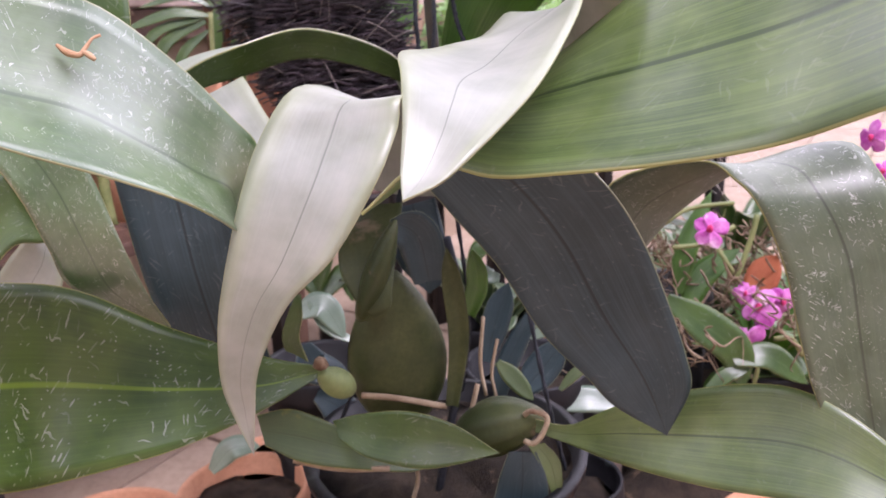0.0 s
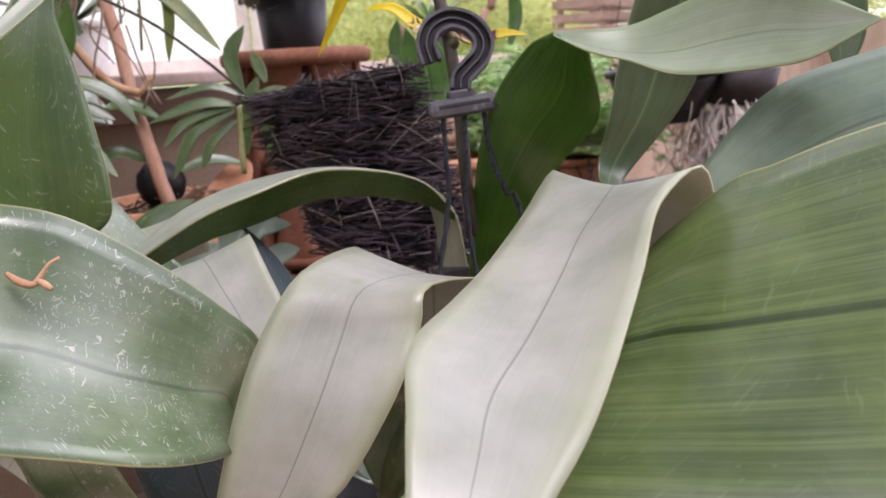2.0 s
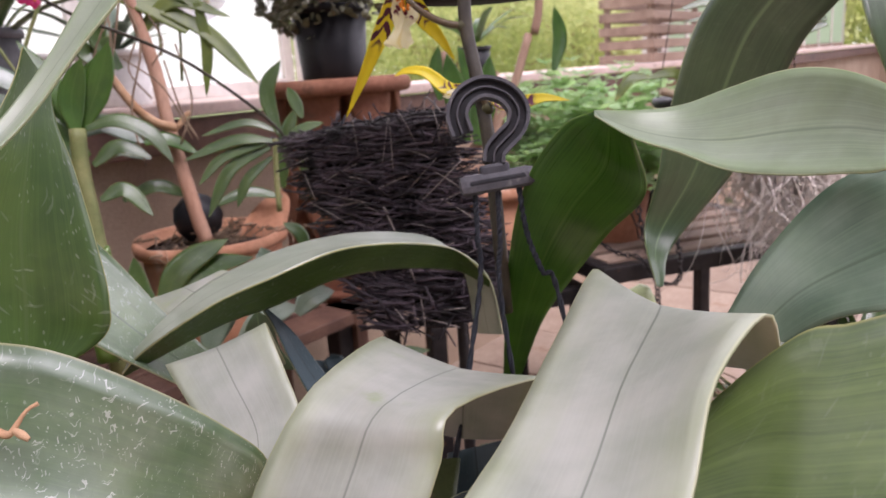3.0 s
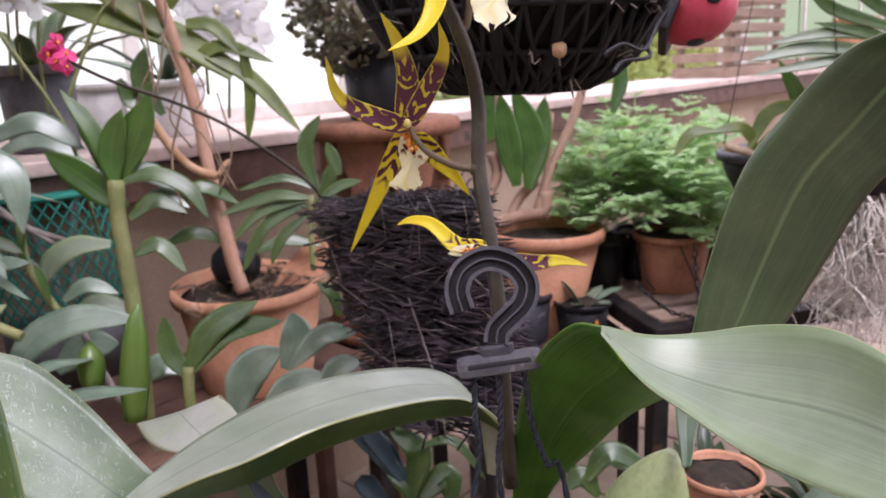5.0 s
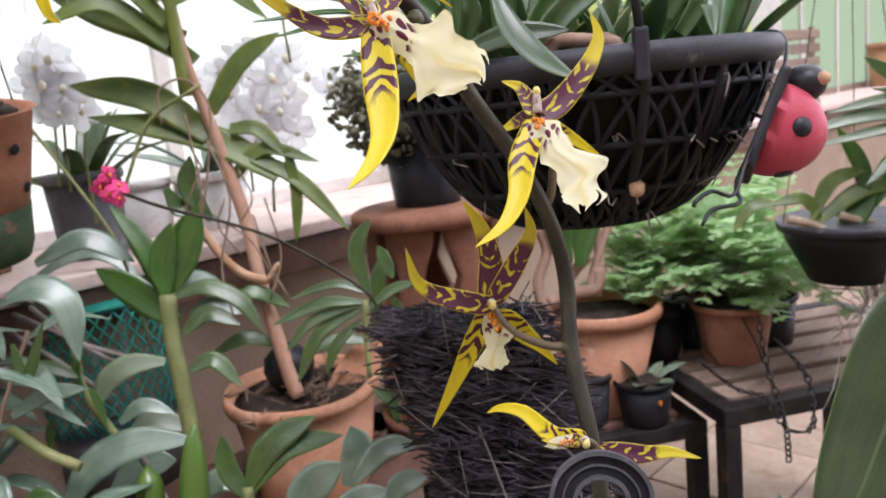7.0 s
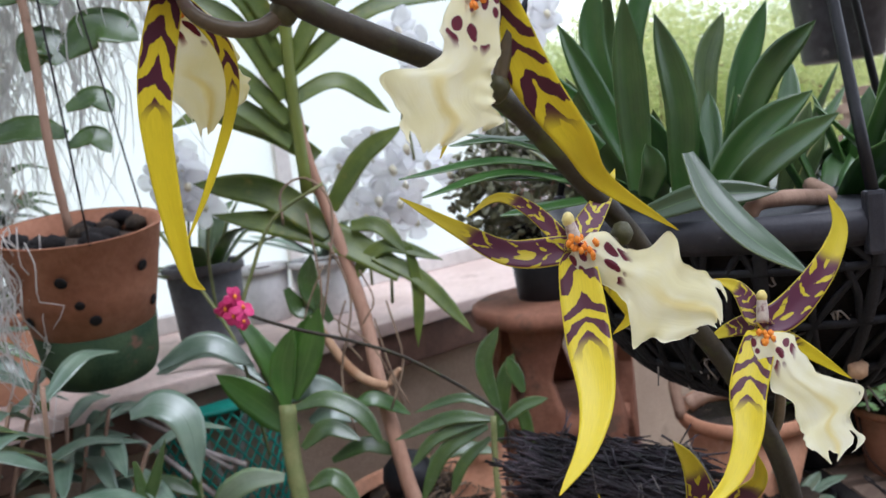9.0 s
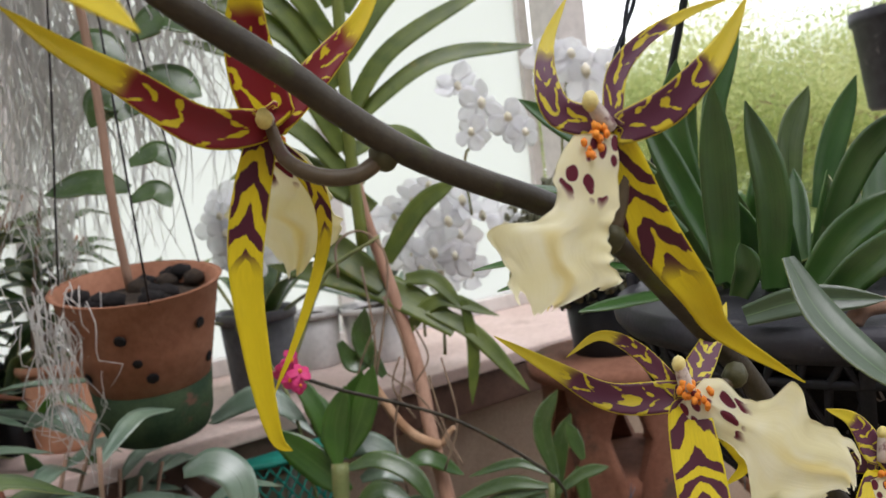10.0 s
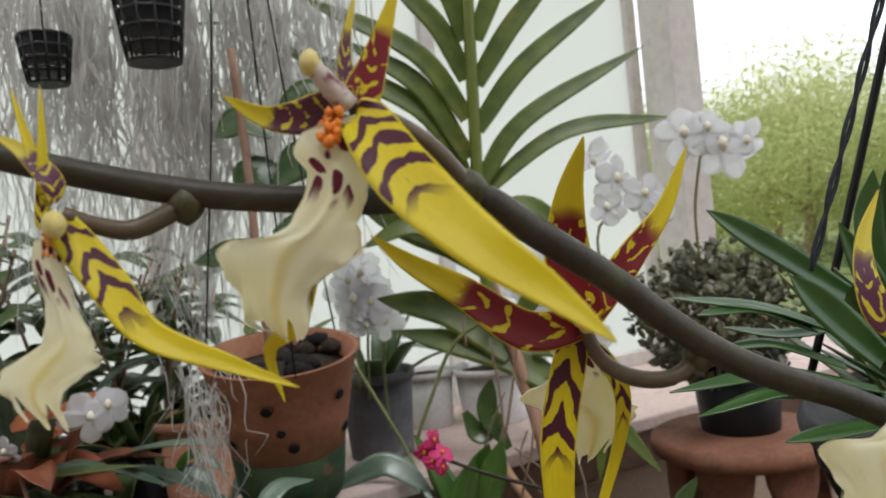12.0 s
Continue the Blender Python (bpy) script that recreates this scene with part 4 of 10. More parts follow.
orchid_leaf("tall dark green leaf standing upright with a pale midrib", leaf_upright, 0.14, [
    (0.5506, 0.2228, 0.9516, 0.0013, -0.0018, -0.0001),
    (0.5979, 0.2427, 0.9693, 0.0053, -0.0077, -0.0054),
    (0.6146, 0.2246, 1.0101, 0.0170, -0.0186, -0.0011),
    (0.6241, 0.2139, 1.0480, 0.0197, -0.0252, -0.0007),
    (0.6328, 0.1969, 1.0995, 0.0182, -0.0291, -0.0053),
    (0.6416, 0.1762, 1.1307, 0.0130, -0.0320, -0.0080),
    (0.6355, 0.1550, 1.1582, 0.0040, -0.0301, -0.0085),
    (0.6262, 0.1398, 1.1721, -0.0009, -0.0240, -0.0063),
    (0.6141, 0.1209, 1.1883, 0, 0, 0)])
orchid_leaf("grey-green leaf behind the broad leaf", leaf_blue, 0.12, [
    (0.4643, 0.1442, 0.9608, -0.0067, -0.0166, 0.0009),
    (0.4625, 0.1254, 0.9853, -0.0148, -0.0217, -0.0046),
    (0.4592, 0.0981, 1.0068, -0.0275, -0.0302, -0.0113),
    (0.4561, 0.0697, 1.0225, -0.0257, -0.0378, -0.0136),
    (0.4555, 0.0393, 1.0330, -0.0326, -0.0333, -0.0155),
    (0.4684, 0.0070, 1.0440, -0.0266, -0.0252, -0.0140),
    (0.4860, -0.0250, 1.0580, 0.0000, 0.0000, 0.0000)])
orchid_leaf("broad mid-green leaf with pale speckles hanging from above", leaf_midgreen, -0.12, [
    (0.2599, 0.3591, 1.1029, 0.0041, 0.0003, -0.0068),
    (0.2559, 0.3581, 1.0892, 0.0066, -0.0007, -0.0071),
    (0.2477, 0.3541, 1.0668, 0.0153, -0.0043, -0.0062),
    (0.2388, 0.3511, 1.0404, 0.0230, -0.0103, -0.0059),
    (0.2341, 0.3475, 1.0159, 0.0257, -0.0135, -0.0050),
    (0.2310, 0.3456, 1.0008, 0.0235, -0.0106, -0.0049),
    (0.2286, 0.3447, 0.9841, 0, 0, 0)])
orchid_leaf("grey-green leaf seen nearly edge-on, hanging close by", leaf_sheen_green, -0.12, [
    (0.2433, 0.2752, 1.1191, 0.0040, -0.0052, 0.0005),
    (0.2291, 0.2759, 1.1033, 0.0030, -0.0037, 0.0010),
    (0.2157, 0.2762, 1.0891, 0.0015, -0.0026, -0.0012),
    (0.2030, 0.2754, 1.0785, 0.0010, -0.0020, -0.0014),
    (0.1889, 0.2767, 1.0688, 0.0006, -0.0015, -0.0015),
    (0.1745, 0.2767, 1.0633, 0.0000, 0.0000, 0.0000)])
orchid_leaf("pale leaf rolled over backwards", leaf_pale_sheen, -0.06, [
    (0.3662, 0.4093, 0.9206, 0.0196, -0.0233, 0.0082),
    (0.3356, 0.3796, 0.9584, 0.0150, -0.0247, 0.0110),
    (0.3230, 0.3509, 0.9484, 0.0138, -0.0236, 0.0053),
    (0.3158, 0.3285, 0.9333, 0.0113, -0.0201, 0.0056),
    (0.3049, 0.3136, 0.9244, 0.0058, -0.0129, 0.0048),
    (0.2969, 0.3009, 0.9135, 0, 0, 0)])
orchid_leaf("narrow dark leaf with a curled edge", leaf_shade_dark, 0.10, [
    (0.3922, 0.3618, 0.9121, 0.0086, -0.0026, 0.0010),
    (0.3892, 0.3731, 0.9299, 0.0080, -0.0044, -0.0053),
    (0.3854, 0.3854, 0.9517, 0.0055, -0.0021, -0.0040),
    (0.3774, 0.3968, 0.9697, 0, 0, 0)])
orchid_leaf("small pointed leaf at the foot of the bulbs", leaf_midgreen, 0.12, [
    (0.3327, 0.2878, 0.7505, -0.0022, -0.0037, -0.0040),
    (0.3321, 0.2648, 0.7525, -0.0062, -0.0059, -0.0105),
    (0.3358, 0.2311, 0.7569, -0.0066, -0.0075, -0.0142),
    (0.3425, 0.2053, 0.7575, -0.0043, -0.0040, -0.0103),
    (0.3487, 0.1788, 0.7555, 0, 0, 0)])
orchid_leaf("leaf with a yellowing torn edge at the foot of the bulbs", leaf_yellow, 0.10, [
    (0.2969, 0.3171, 0.7603, -0.0012, -0.0034, -0.0093),
    (0.3129, 0.3012, 0.7523, -0.0043, -0.0066, -0.0150),
    (0.3347, 0.2769, 0.7377, -0.0024, -0.0076, -0.0113),
    (0.3583, 0.2543, 0.7220, 0.0011, -0.0056, -0.0064),
    (0.3758, 0.2413, 0.7148, 0, 0, 0)])
orchid_leaf("pale blue-green leaf further back", leaf_pale_sheen, 0.10, [
    (0.3090, 0.6082, 0.7764, 0.0081, -0.0214, -0.0141),
    (0.3295, 0.5798, 0.8200, 0.0104, -0.0080, -0.0188),
    (0.3379, 0.5774, 0.8395, 0.0095, 0.0002, -0.0073),
    (0.3500, 0.5837, 0.8500, 0, 0, 0)])
orchid_leaf("olive leaf further back", leaf_midgreen, 0.10, [
    (0.2468, 0.5136, 0.8525, -0.0021, -0.0049, -0.0144),
    (0.2686, 0.4990, 0.8891, -0.0046, -0.0060, -0.0233),
    (0.2724, 0.4694, 0.8835, -0.0016, -0.0046, -0.0123),
    (0.2754, 0.4403, 0.8765, 0, 0, 0)])
orchid_leaf("small green leaf rising between the bulbs", leaf_midgreen, 0.10, [
    (0.3750, 0.3555, 0.7704, 0.0031, -0.0075, -0.0042),
    (0.3699, 0.3542, 0.7882, 0.0025, -0.0054, -0.0021),
    (0.3708, 0.3457, 0.8108, -0.0001, -0.0032, -0.0058),
    (0.3745, 0.3450, 0.8201, 0, 0, 0)])
orchid_leaf("drooping leaf below the collar", leaf_green, -0.10, [
    (0.4058, 0.1805, 0.7295, 0.0031, -0.0047, 0.0007),
    (0.4071, 0.1709, 0.7167, 0.0036, -0.0045, 0.0025),
    (0.4047, 0.1659, 0.7014, 0.0024, -0.0030, 0.0016),
    (0.3992, 0.1614, 0.6783, 0, 0, 0)])
orchid_leaf("leaf below the pot rim", leaf_shade_dark, -0.10, [
    (0.3998, 0.1879, 0.7254, 0.0047, -0.0080, -0.0003),
    (0.3938, 0.1853, 0.7040, 0.0085, -0.0144, -0.0006),
    (0.3850, 0.1854, 0.6793, 0.0085, -0.0144, -0.0006),
    (0.3762, 0.1876, 0.6581, 0, 0, 0)])
orchid_leaf("olive papery sheath curling over the front bulb", bulb_green, 0.16, [
    (0.4062, 0.2970, 0.8786, 0.0091, -0.0134, 0.0027),
    (0.3805, 0.2863, 0.8673, 0.0098, -0.0159, 0.0002),
    (0.3672, 0.2800, 0.8534, 0.0095, -0.0152, 0.0007),
    (0.3595, 0.2728, 0.8403, 0.0073, -0.0114, 0.0012),
    (0.3563, 0.2675, 0.8290, 0.0045, -0.0076, -0.0003),
    (0.3561, 0.2682, 0.8225, 0, 0, 0)])
orchid_leaf("leaf base behind the front bulb, with the shade in its dark colour", leaf_shade_dark, -0.10, [
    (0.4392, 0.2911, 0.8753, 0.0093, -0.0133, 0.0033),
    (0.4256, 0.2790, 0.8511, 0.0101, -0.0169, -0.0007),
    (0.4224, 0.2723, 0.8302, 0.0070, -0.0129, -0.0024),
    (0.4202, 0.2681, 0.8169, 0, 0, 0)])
orchid_leaf("broad green leaf with a frayed edge", leaf_scratched, 0.16, [
    (0.2664, 0.4759, 1.0329, -0.0187, -0.0147, -0.0123),
    (0.2857, 0.4721, 1.0176, -0.0202, -0.0149, -0.0174),
    (0.3013, 0.4646, 1.0020, -0.0182, -0.0186, -0.0215),
    (0.3192, 0.4554, 0.9780, -0.0175, -0.0143, -0.0181),
    (0.3388, 0.4426, 0.9493, -0.0152, -0.0102, -0.0104),
    (0.3624, 0.4302, 0.9231, -0.0092, -0.0081, -0.0078),
    (0.3850, 0.4450, 0.9150, 0.0000, 0.0000, 0.0000)])
orchid_leaf("short pale leaf curled over backwards", leaf_pale_sheen, -0.05, [
    (0.4341, 0.5458, 0.9125, 0.0230, -0.0218, 0.0077),
    (0.4189, 0.5349, 0.9416, 0.0224, -0.0206, 0.0095),
    (0.4083, 0.5168, 0.9538, 0.0193, -0.0213, 0.0089),
    (0.4030, 0.4921, 0.9538, 0.0196, -0.0211, 0.0102),
    (0.4023, 0.4764, 0.9499, 0.0151, -0.0166, 0.0093),
    (0.3997, 0.4658, 0.9444, 0, 0, 0)])
orchid_leaf("dark narrow leaf with a pale edge beside the curled leaf", leaf_upright, 0.15, [
    (0.4295, 0.4535, 0.8945, 0.0113, -0.0124, -0.0007),
    (0.4262, 0.4592, 0.9106, 0.0102, -0.0078, -0.0019),
    (0.4243, 0.4571, 0.9306, 0.0059, -0.0058, 0.0014),
    (0.4256, 0.4589, 0.9394, 0, 0, 0)])
orchid_leaf("tall dark leaf at the side", leaf_upright, 0.12, [
    (0.6145, 0.0984, 1.0306, 0.0007, -0.0011, -0.0004),
    (0.6221, 0.1016, 1.0642, 0.0078, -0.0138, -0.0077),
    (0.6267, 0.1091, 1.0978, 0.0119, -0.0181, -0.0048),
    (0.6431, 0.1189, 1.1342, 0.0130, -0.0176, 0.0002),
    (0.6596, 0.1287, 1.1704, 0.0087, -0.0115, 0.0008),
    (0.6856, 0.1408, 1.2017, 0.0000, 0.0000, 0.0000)])
flower((0.3143, 0.3893, 1.3726), (0.2320, 0.2181, 1.3585), [
    ([(0.3115, 0.3885, 1.3710), (0.2975, 0.3894, 1.3718), (0.2825, 0.3913, 1.3829), (0.2689, 0.3902, 1.3910), (0.2581, 0.3873, 1.3985)], 0.0100, petal_red),
    ([(0.3148, 0.3882, 1.3742), (0.3119, 0.3883, 1.3901), (0.3119, 0.3851, 1.4042), (0.3137, 0.3799, 1.4178)], 0.0134, petal_red),
    ([(0.3168, 0.3896, 1.3722), (0.3320, 0.3872, 1.3868), (0.3438, 0.3855, 1.3987), (0.3536, 0.3847, 1.4151)], 0.0086, petal_red),
    ([(0.3133, 0.3895, 1.3696), (0.3078, 0.3908, 1.3521), (0.3042, 0.3909, 1.3345), (0.3043, 0.3907, 1.3091), (0.3064, 0.3912, 1.2912), (0.3103, 0.3914, 1.2867)], 0.0092, petal_yellow),
    ([(0.3161, 0.3899, 1.3666), (0.3259, 0.3897, 1.3541), (0.3278, 0.3932, 1.3391), (0.3184, 0.3954, 1.3167), (0.3089, 0.3981, 1.2991)], 0.0047, petal_yellow)],
    [(0.3180, 0.3961, 1.3670, 0.0033, -0.0022, -0.0007),
     (0.3196, 0.3975, 1.3633, 0.0065, -0.0043, -0.0009),
     (0.3233, 0.3973, 1.3555, 0.0072, -0.0048, -0.0010),
     (0.3199, 0.4018, 1.3492, 0.0121, -0.0081, -0.0017),
     (0.3242, 0.3998, 1.3433, 0.0100, -0.0066, -0.0006),
     (0.3237, 0.4008, 1.3357, 0.0052, -0.0034, 0.0000),
     (0.3220, 0.4026, 1.3296, 0.0022, -0.0014, 0.0003)],
    [(0.3148, 0.3889, 1.3719), (0.3157, 0.3840, 1.3623), (0.3219, 0.3795, 1.3569), (0.3304, 0.3751, 1.3559), (0.3379, 0.3729, 1.3600)], None)
flower((0.3828, 0.3375, 1.3601), (0.2356, 0.1927, 1.3334), [
    ([(0.3817, 0.3393, 1.3618), (0.3758, 0.3468, 1.3657), (0.3760, 0.3511, 1.3751), (0.3814, 0.3544, 1.3860), (0.3906, 0.3551, 1.3977)], 0.0079, petal_purple),
    ([(0.3846, 0.3374, 1.3633), (0.3888, 0.3385, 1.3740), (0.3979, 0.3364, 1.3822), (0.4123, 0.3326, 1.3887), (0.4269, 0.3286, 1.3924)], 0.0054, petal_purple),
    ([(0.3850, 0.3354, 1.3597), (0.3937, 0.3280, 1.3636), (0.4021, 0.3217, 1.3721), (0.4089, 0.3193, 1.3799), (0.4151, 0.3174, 1.3891)], 0.0093, petal_purple),
    ([(0.3842, 0.3376, 1.3552), (0.3920, 0.3354, 1.3344), (0.4037, 0.3314, 1.3148), (0.4152, 0.3327, 1.3017), (0.4392, 0.3248, 1.2832)], 0.0125, petal_yellow),
    ([(0.3828, 0.3375, 1.3601), (0.3798, 0.3440, 1.3445), (0.3768, 0.3505, 1.3289), (0.3702, 0.3536, 1.3149)], 0.0069, petal_yellow)],
    [(0.3790, 0.3388, 1.3588, 0.0044, -0.0031, -0.0006),
     (0.3763, 0.3392, 1.3527, 0.0059, -0.0042, -0.0015),
     (0.3744, 0.3391, 1.3465, 0.0062, -0.0046, -0.0030),
     (0.3732, 0.3386, 1.3417, 0.0057, -0.0042, -0.0029),
     (0.3694, 0.3398, 1.3373, 0.0066, -0.0047, -0.0023),
     (0.3643, 0.3424, 1.3351, 0.0118, -0.0085, -0.0043),
     (0.3640, 0.3415, 1.3293, 0.0105, -0.0074, -0.0018),
     (0.3652, 0.3396, 1.3242, 0.0112, -0.0077, -0.0007),
     (0.3626, 0.3404, 1.3199, 0.0082, -0.0055, 0.0006),
     (0.3585, 0.3424, 1.3165, 0.0031, -0.0020, 0.0018)],
    [(0.3842, 0.3378, 1.3601), (0.3884, 0.3386, 1.3510), (0.3864, 0.3400, 1.3403), (0.3843, 0.3419, 1.3325)], (0.3770, 0.3373, 1.3670))
flower((0.4203, 0.3506, 1.2808), (0.2356, 0.1927, 1.3334), [
    ([(0.4174, 0.3531, 1.2801), (0.4033, 0.3656, 1.2812), (0.3908, 0.3752, 1.2913), (0.3761, 0.3852, 1.3040)], 0.0097, petal_purple),
    ([(0.4182, 0.3535, 1.2822), (0.4132, 0.3630, 1.2941), (0.4049, 0.3698, 1.2996), (0.3945, 0.3743, 1.2947)], 0.0056, petal_purple),
    ([(0.4251, 0.3509, 1.2859), (0.4384, 0.3524, 1.2955), (0.4462, 0.3533, 1.3035)], 0.0085, petal_purple),
    ([(0.4171, 0.3486, 1.2750), (0.4092, 0.3398, 1.2534), (0.4014, 0.3319, 1.2387), (0.3903, 0.3273, 1.2276), (0.3755, 0.3259, 1.2186)], 0.0141, petal_yellow),
    ([(0.4261, 0.3474, 1.2734), (0.4357, 0.3462, 1.2599), (0.4381, 0.3464, 1.2530), (0.4327, 0.3500, 1.2479)], 0.0067, petal_yellow)],
    [(0.4201, 0.3496, 1.2813, -0.0036, 0.0022, -0.0035),
     (0.4225, 0.3453, 1.2777, -0.0043, 0.0023, -0.0066),
     (0.4264, 0.3395, 1.2725, -0.0030, 0.0013, -0.0062),
     (0.4288, 0.3352, 1.2696, -0.0038, 0.0016, -0.0086),
     (0.4314, 0.3305, 1.2653, -0.0078, 0.0034, -0.0167),
     (0.4340, 0.3268, 1.2607, -0.0061, 0.0030, -0.0109),
     (0.4392, 0.3214, 1.2583, -0.0059, 0.0030, -0.0099),
     (0.4429, 0.3172, 1.2563, -0.0041, 0.0023, -0.0052),
     (0.4431, 0.3151, 1.2503, -0.0009, 0.0009, 0.0012)],
    [(0.4224, 0.3513, 1.2795), (0.4335, 0.3506, 1.2781), (0.4406, 0.3484, 1.2815)], (0.4184, 0.3517, 1.2898))
flower((0.5068, 0.3376, 1.2360), (0.2356, 0.1639, 1.2950), [
    ([(0.5080, 0.3364, 1.2354), (0.5163, 0.3304, 1.2401), (0.5291, 0.3228, 1.2548), (0.5378, 0.3203, 1.2691), (0.5380, 0.3240, 1.2815)], 0.0124, petal_purple),
    ([(0.5068, 0.3402, 1.2385), (0.5077, 0.3478, 1.2487), (0.5029, 0.3553, 1.2530)], 0.0088, petal_purple),
    ([(0.5061, 0.3415, 1.2353), (0.5056, 0.3517, 1.2316), (0.5005, 0.3587, 1.2278)], 0.0088, petal_purple),
    ([(0.5026, 0.3369, 1.2303), (0.4886, 0.3350, 1.2142), (0.4788, 0.3305, 1.2006), (0.4656, 0.3303, 1.1881), (0.4487, 0.3337, 1.1810)], 0.0133, petal_yellow),
    ([(0.5102, 0.3357, 1.2303), (0.5233, 0.3289, 1.2209), (0.5358, 0.3186, 1.2078)], 0.0088, petal_yellow)],
    [(0.5052, 0.3364, 1.2310, -0.0045, 0.0034, -0.0006),
     (0.5047, 0.3326, 1.2278, -0.0063, 0.0044, -0.0032),
     (0.5038, 0.3291, 1.2240, -0.0054, 0.0036, -0.0033),
     (0.5025, 0.3254, 1.2173, -0.0062, 0.0041, -0.0044),
     (0.5039, 0.3199, 1.2124, -0.0055, 0.0035, -0.0046),
     (0.5073, 0.3128, 1.2049, -0.0107, 0.0073, -0.0057),
     (0.5019, 0.3128, 1.1995, -0.0069, 0.0048, -0.0031),
     (0.5011, 0.3092, 1.1941, -0.0086, 0.0064, -0.0012),
     (0.4971, 0.3081, 1.1887, -0.0019, 0.0014, -0.0008)],
    [(0.5079, 0.3376, 1.2341), (0.5137, 0.3360, 1.2164), (0.5120, 0.3365, 1.1971), (0.5084, 0.3391, 1.1876)], (0.5074, 0.3376, 1.2460))
flower((0.4866, 0.3615, 1.1422), (0.1874, 0.0601, 1.1755), [
    ([(0.4815, 0.3622, 1.1420), (0.4624, 0.3697, 1.1502), (0.4480, 0.3734, 1.1609), (0.4412, 0.3722, 1.1801)], 0.0109, petal_purple),
    ([(0.4846, 0.3606, 1.1452), (0.4831, 0.3563, 1.1671), (0.4738, 0.3531, 1.1857), (0.4604, 0.3499, 1.1999)], 0.0127, petal_purple),
    ([(0.4868, 0.3572, 1.1462), (0.4897, 0.3430, 1.1665), (0.4866, 0.3320, 1.1804), (0.4775, 0.3266, 1.1943)], 0.0109, petal_purple),
    ([(0.4856, 0.3658, 1.1335), (0.4835, 0.3804, 1.1097), (0.4809, 0.3946, 1.0863), (0.4784, 0.4084, 1.0642)], 0.0109, petal_yellow),
    ([(0.4925, 0.3569, 1.1318), (0.5046, 0.3561, 1.1203), (0.5161, 0.3543, 1.1092), (0.5263, 0.3523, 1.0965)], 0.0115, petal_yellow)],
    [(0.4877, 0.3623, 1.1356, 0.0030, -0.0032, -0.0004),
     (0.4893, 0.3609, 1.1255, 0.0056, -0.0063, -0.0020),
     (0.4878, 0.3630, 1.1170, 0.0035, -0.0035, 0.0002),
     (0.4852, 0.3643, 1.1089, 0.0064, -0.0065, 0.0001),
     (0.4864, 0.3627, 1.1042, 0.0028, -0.0029, -0.0001)],
    [(0.4865, 0.3615, 1.1417), (0.4874, 0.3507, 1.1288), (0.4979, 0.3401, 1.1192), (0.5068, 0.3304, 1.1160)], None)
flower((0.4898, 0.3116, 1.0765), (0.1874, 0.0601, 1.1755), [
    ([(0.4885, 0.3136, 1.0781), (0.4823, 0.3247, 1.0788), (0.4774, 0.3382, 1.0899), (0.4723, 0.3487, 1.0918), (0.4690, 0.3556, 1.0890)], 0.0090, petal_yellow),
    ([(0.4991, 0.2996, 1.0699), (0.5038, 0.2885, 1.0694), (0.5098, 0.2768, 1.0711), (0.5156, 0.2640, 1.0688)], 0.0096, petal_purple),
    ([(0.4871, 0.3145, 1.0768), (0.4804, 0.3217, 1.0773), (0.4757, 0.3270, 1.0785)], 0.0066, petal_purple)],
    [(0.4848, 0.3168, 1.0766, -0.0019, 0.0009, -0.0031),
     (0.4805, 0.3214, 1.0767, -0.0020, 0.0012, -0.0028),
     (0.4768, 0.3253, 1.0770, -0.0013, 0.0009, -0.0014)],
    [(0.4898, 0.3116, 1.0765), (0.4944, 0.3100, 1.0732), (0.4967, 0.3082, 1.0666)], None)
flower((0.2502, 0.3734, 1.4240), (0.1921, 0.2338, 1.3966), [
    ([(0.2512, 0.3688, 1.4207), (0.2521, 0.3549, 1.4078), (0.2569, 0.3400, 1.3951), (0.2638, 0.3308, 1.3861), (0.2687, 0.3227, 1.3782)], 0.0116, petal_yellow),
    ([(0.2529, 0.3726, 1.4266), (0.2572, 0.3725, 1.4352), (0.2634, 0.3723, 1.4503)], 0.0074, petal_red),
    ([(0.2506, 0.3738, 1.4275), (0.2514, 0.3756, 1.4358), (0.2554, 0.3766, 1.4483)], 0.0038, petal_purple),
    ([(0.2486, 0.3747, 1.4243), (0.2430, 0.3791, 1.4233), (0.2360, 0.3825, 1.4239), (0.2286, 0.3853, 1.4287)], 0.0083, petal_purple),
    ([(0.2382, 0.3807, 1.3838), (0.2334, 0.3874, 1.3772), (0.2351, 0.3864, 1.3664)], 0.0038, petal_yellow)],
    [(0.2467, 0.3741, 1.4211, 0.0054, -0.0029, 0.0013),
     (0.2457, 0.3741, 1.4144, 0.0063, -0.0035, -0.0014),
     (0.2463, 0.3731, 1.4096, 0.0051, -0.0028, -0.0011),
     (0.2439, 0.3739, 1.4037, 0.0059, -0.0032, -0.0002),
     (0.2409, 0.3749, 1.4002, 0.0074, -0.0041, 0.0000),
     (0.2364, 0.3773, 1.3972, 0.0121, -0.0066, -0.0025),
     (0.2347, 0.3786, 1.3927, 0.0092, -0.0050, -0.0003),
     (0.2335, 0.3797, 1.3874, 0.0056, -0.0030, 0.0006),
     (0.2338, 0.3800, 1.3824, 0.0053, -0.0029, -0.0006),
     (0.2354, 0.3795, 1.3787, 0.0016, -0.0009, -0.0022)],
    [(0.2510, 0.3741, 1.4242), (0.2596, 0.3740, 1.4211), (0.2688, 0.3746, 1.4152), (0.2771, 0.3755, 1.4065)], (0.2429, 0.3730, 1.4325))
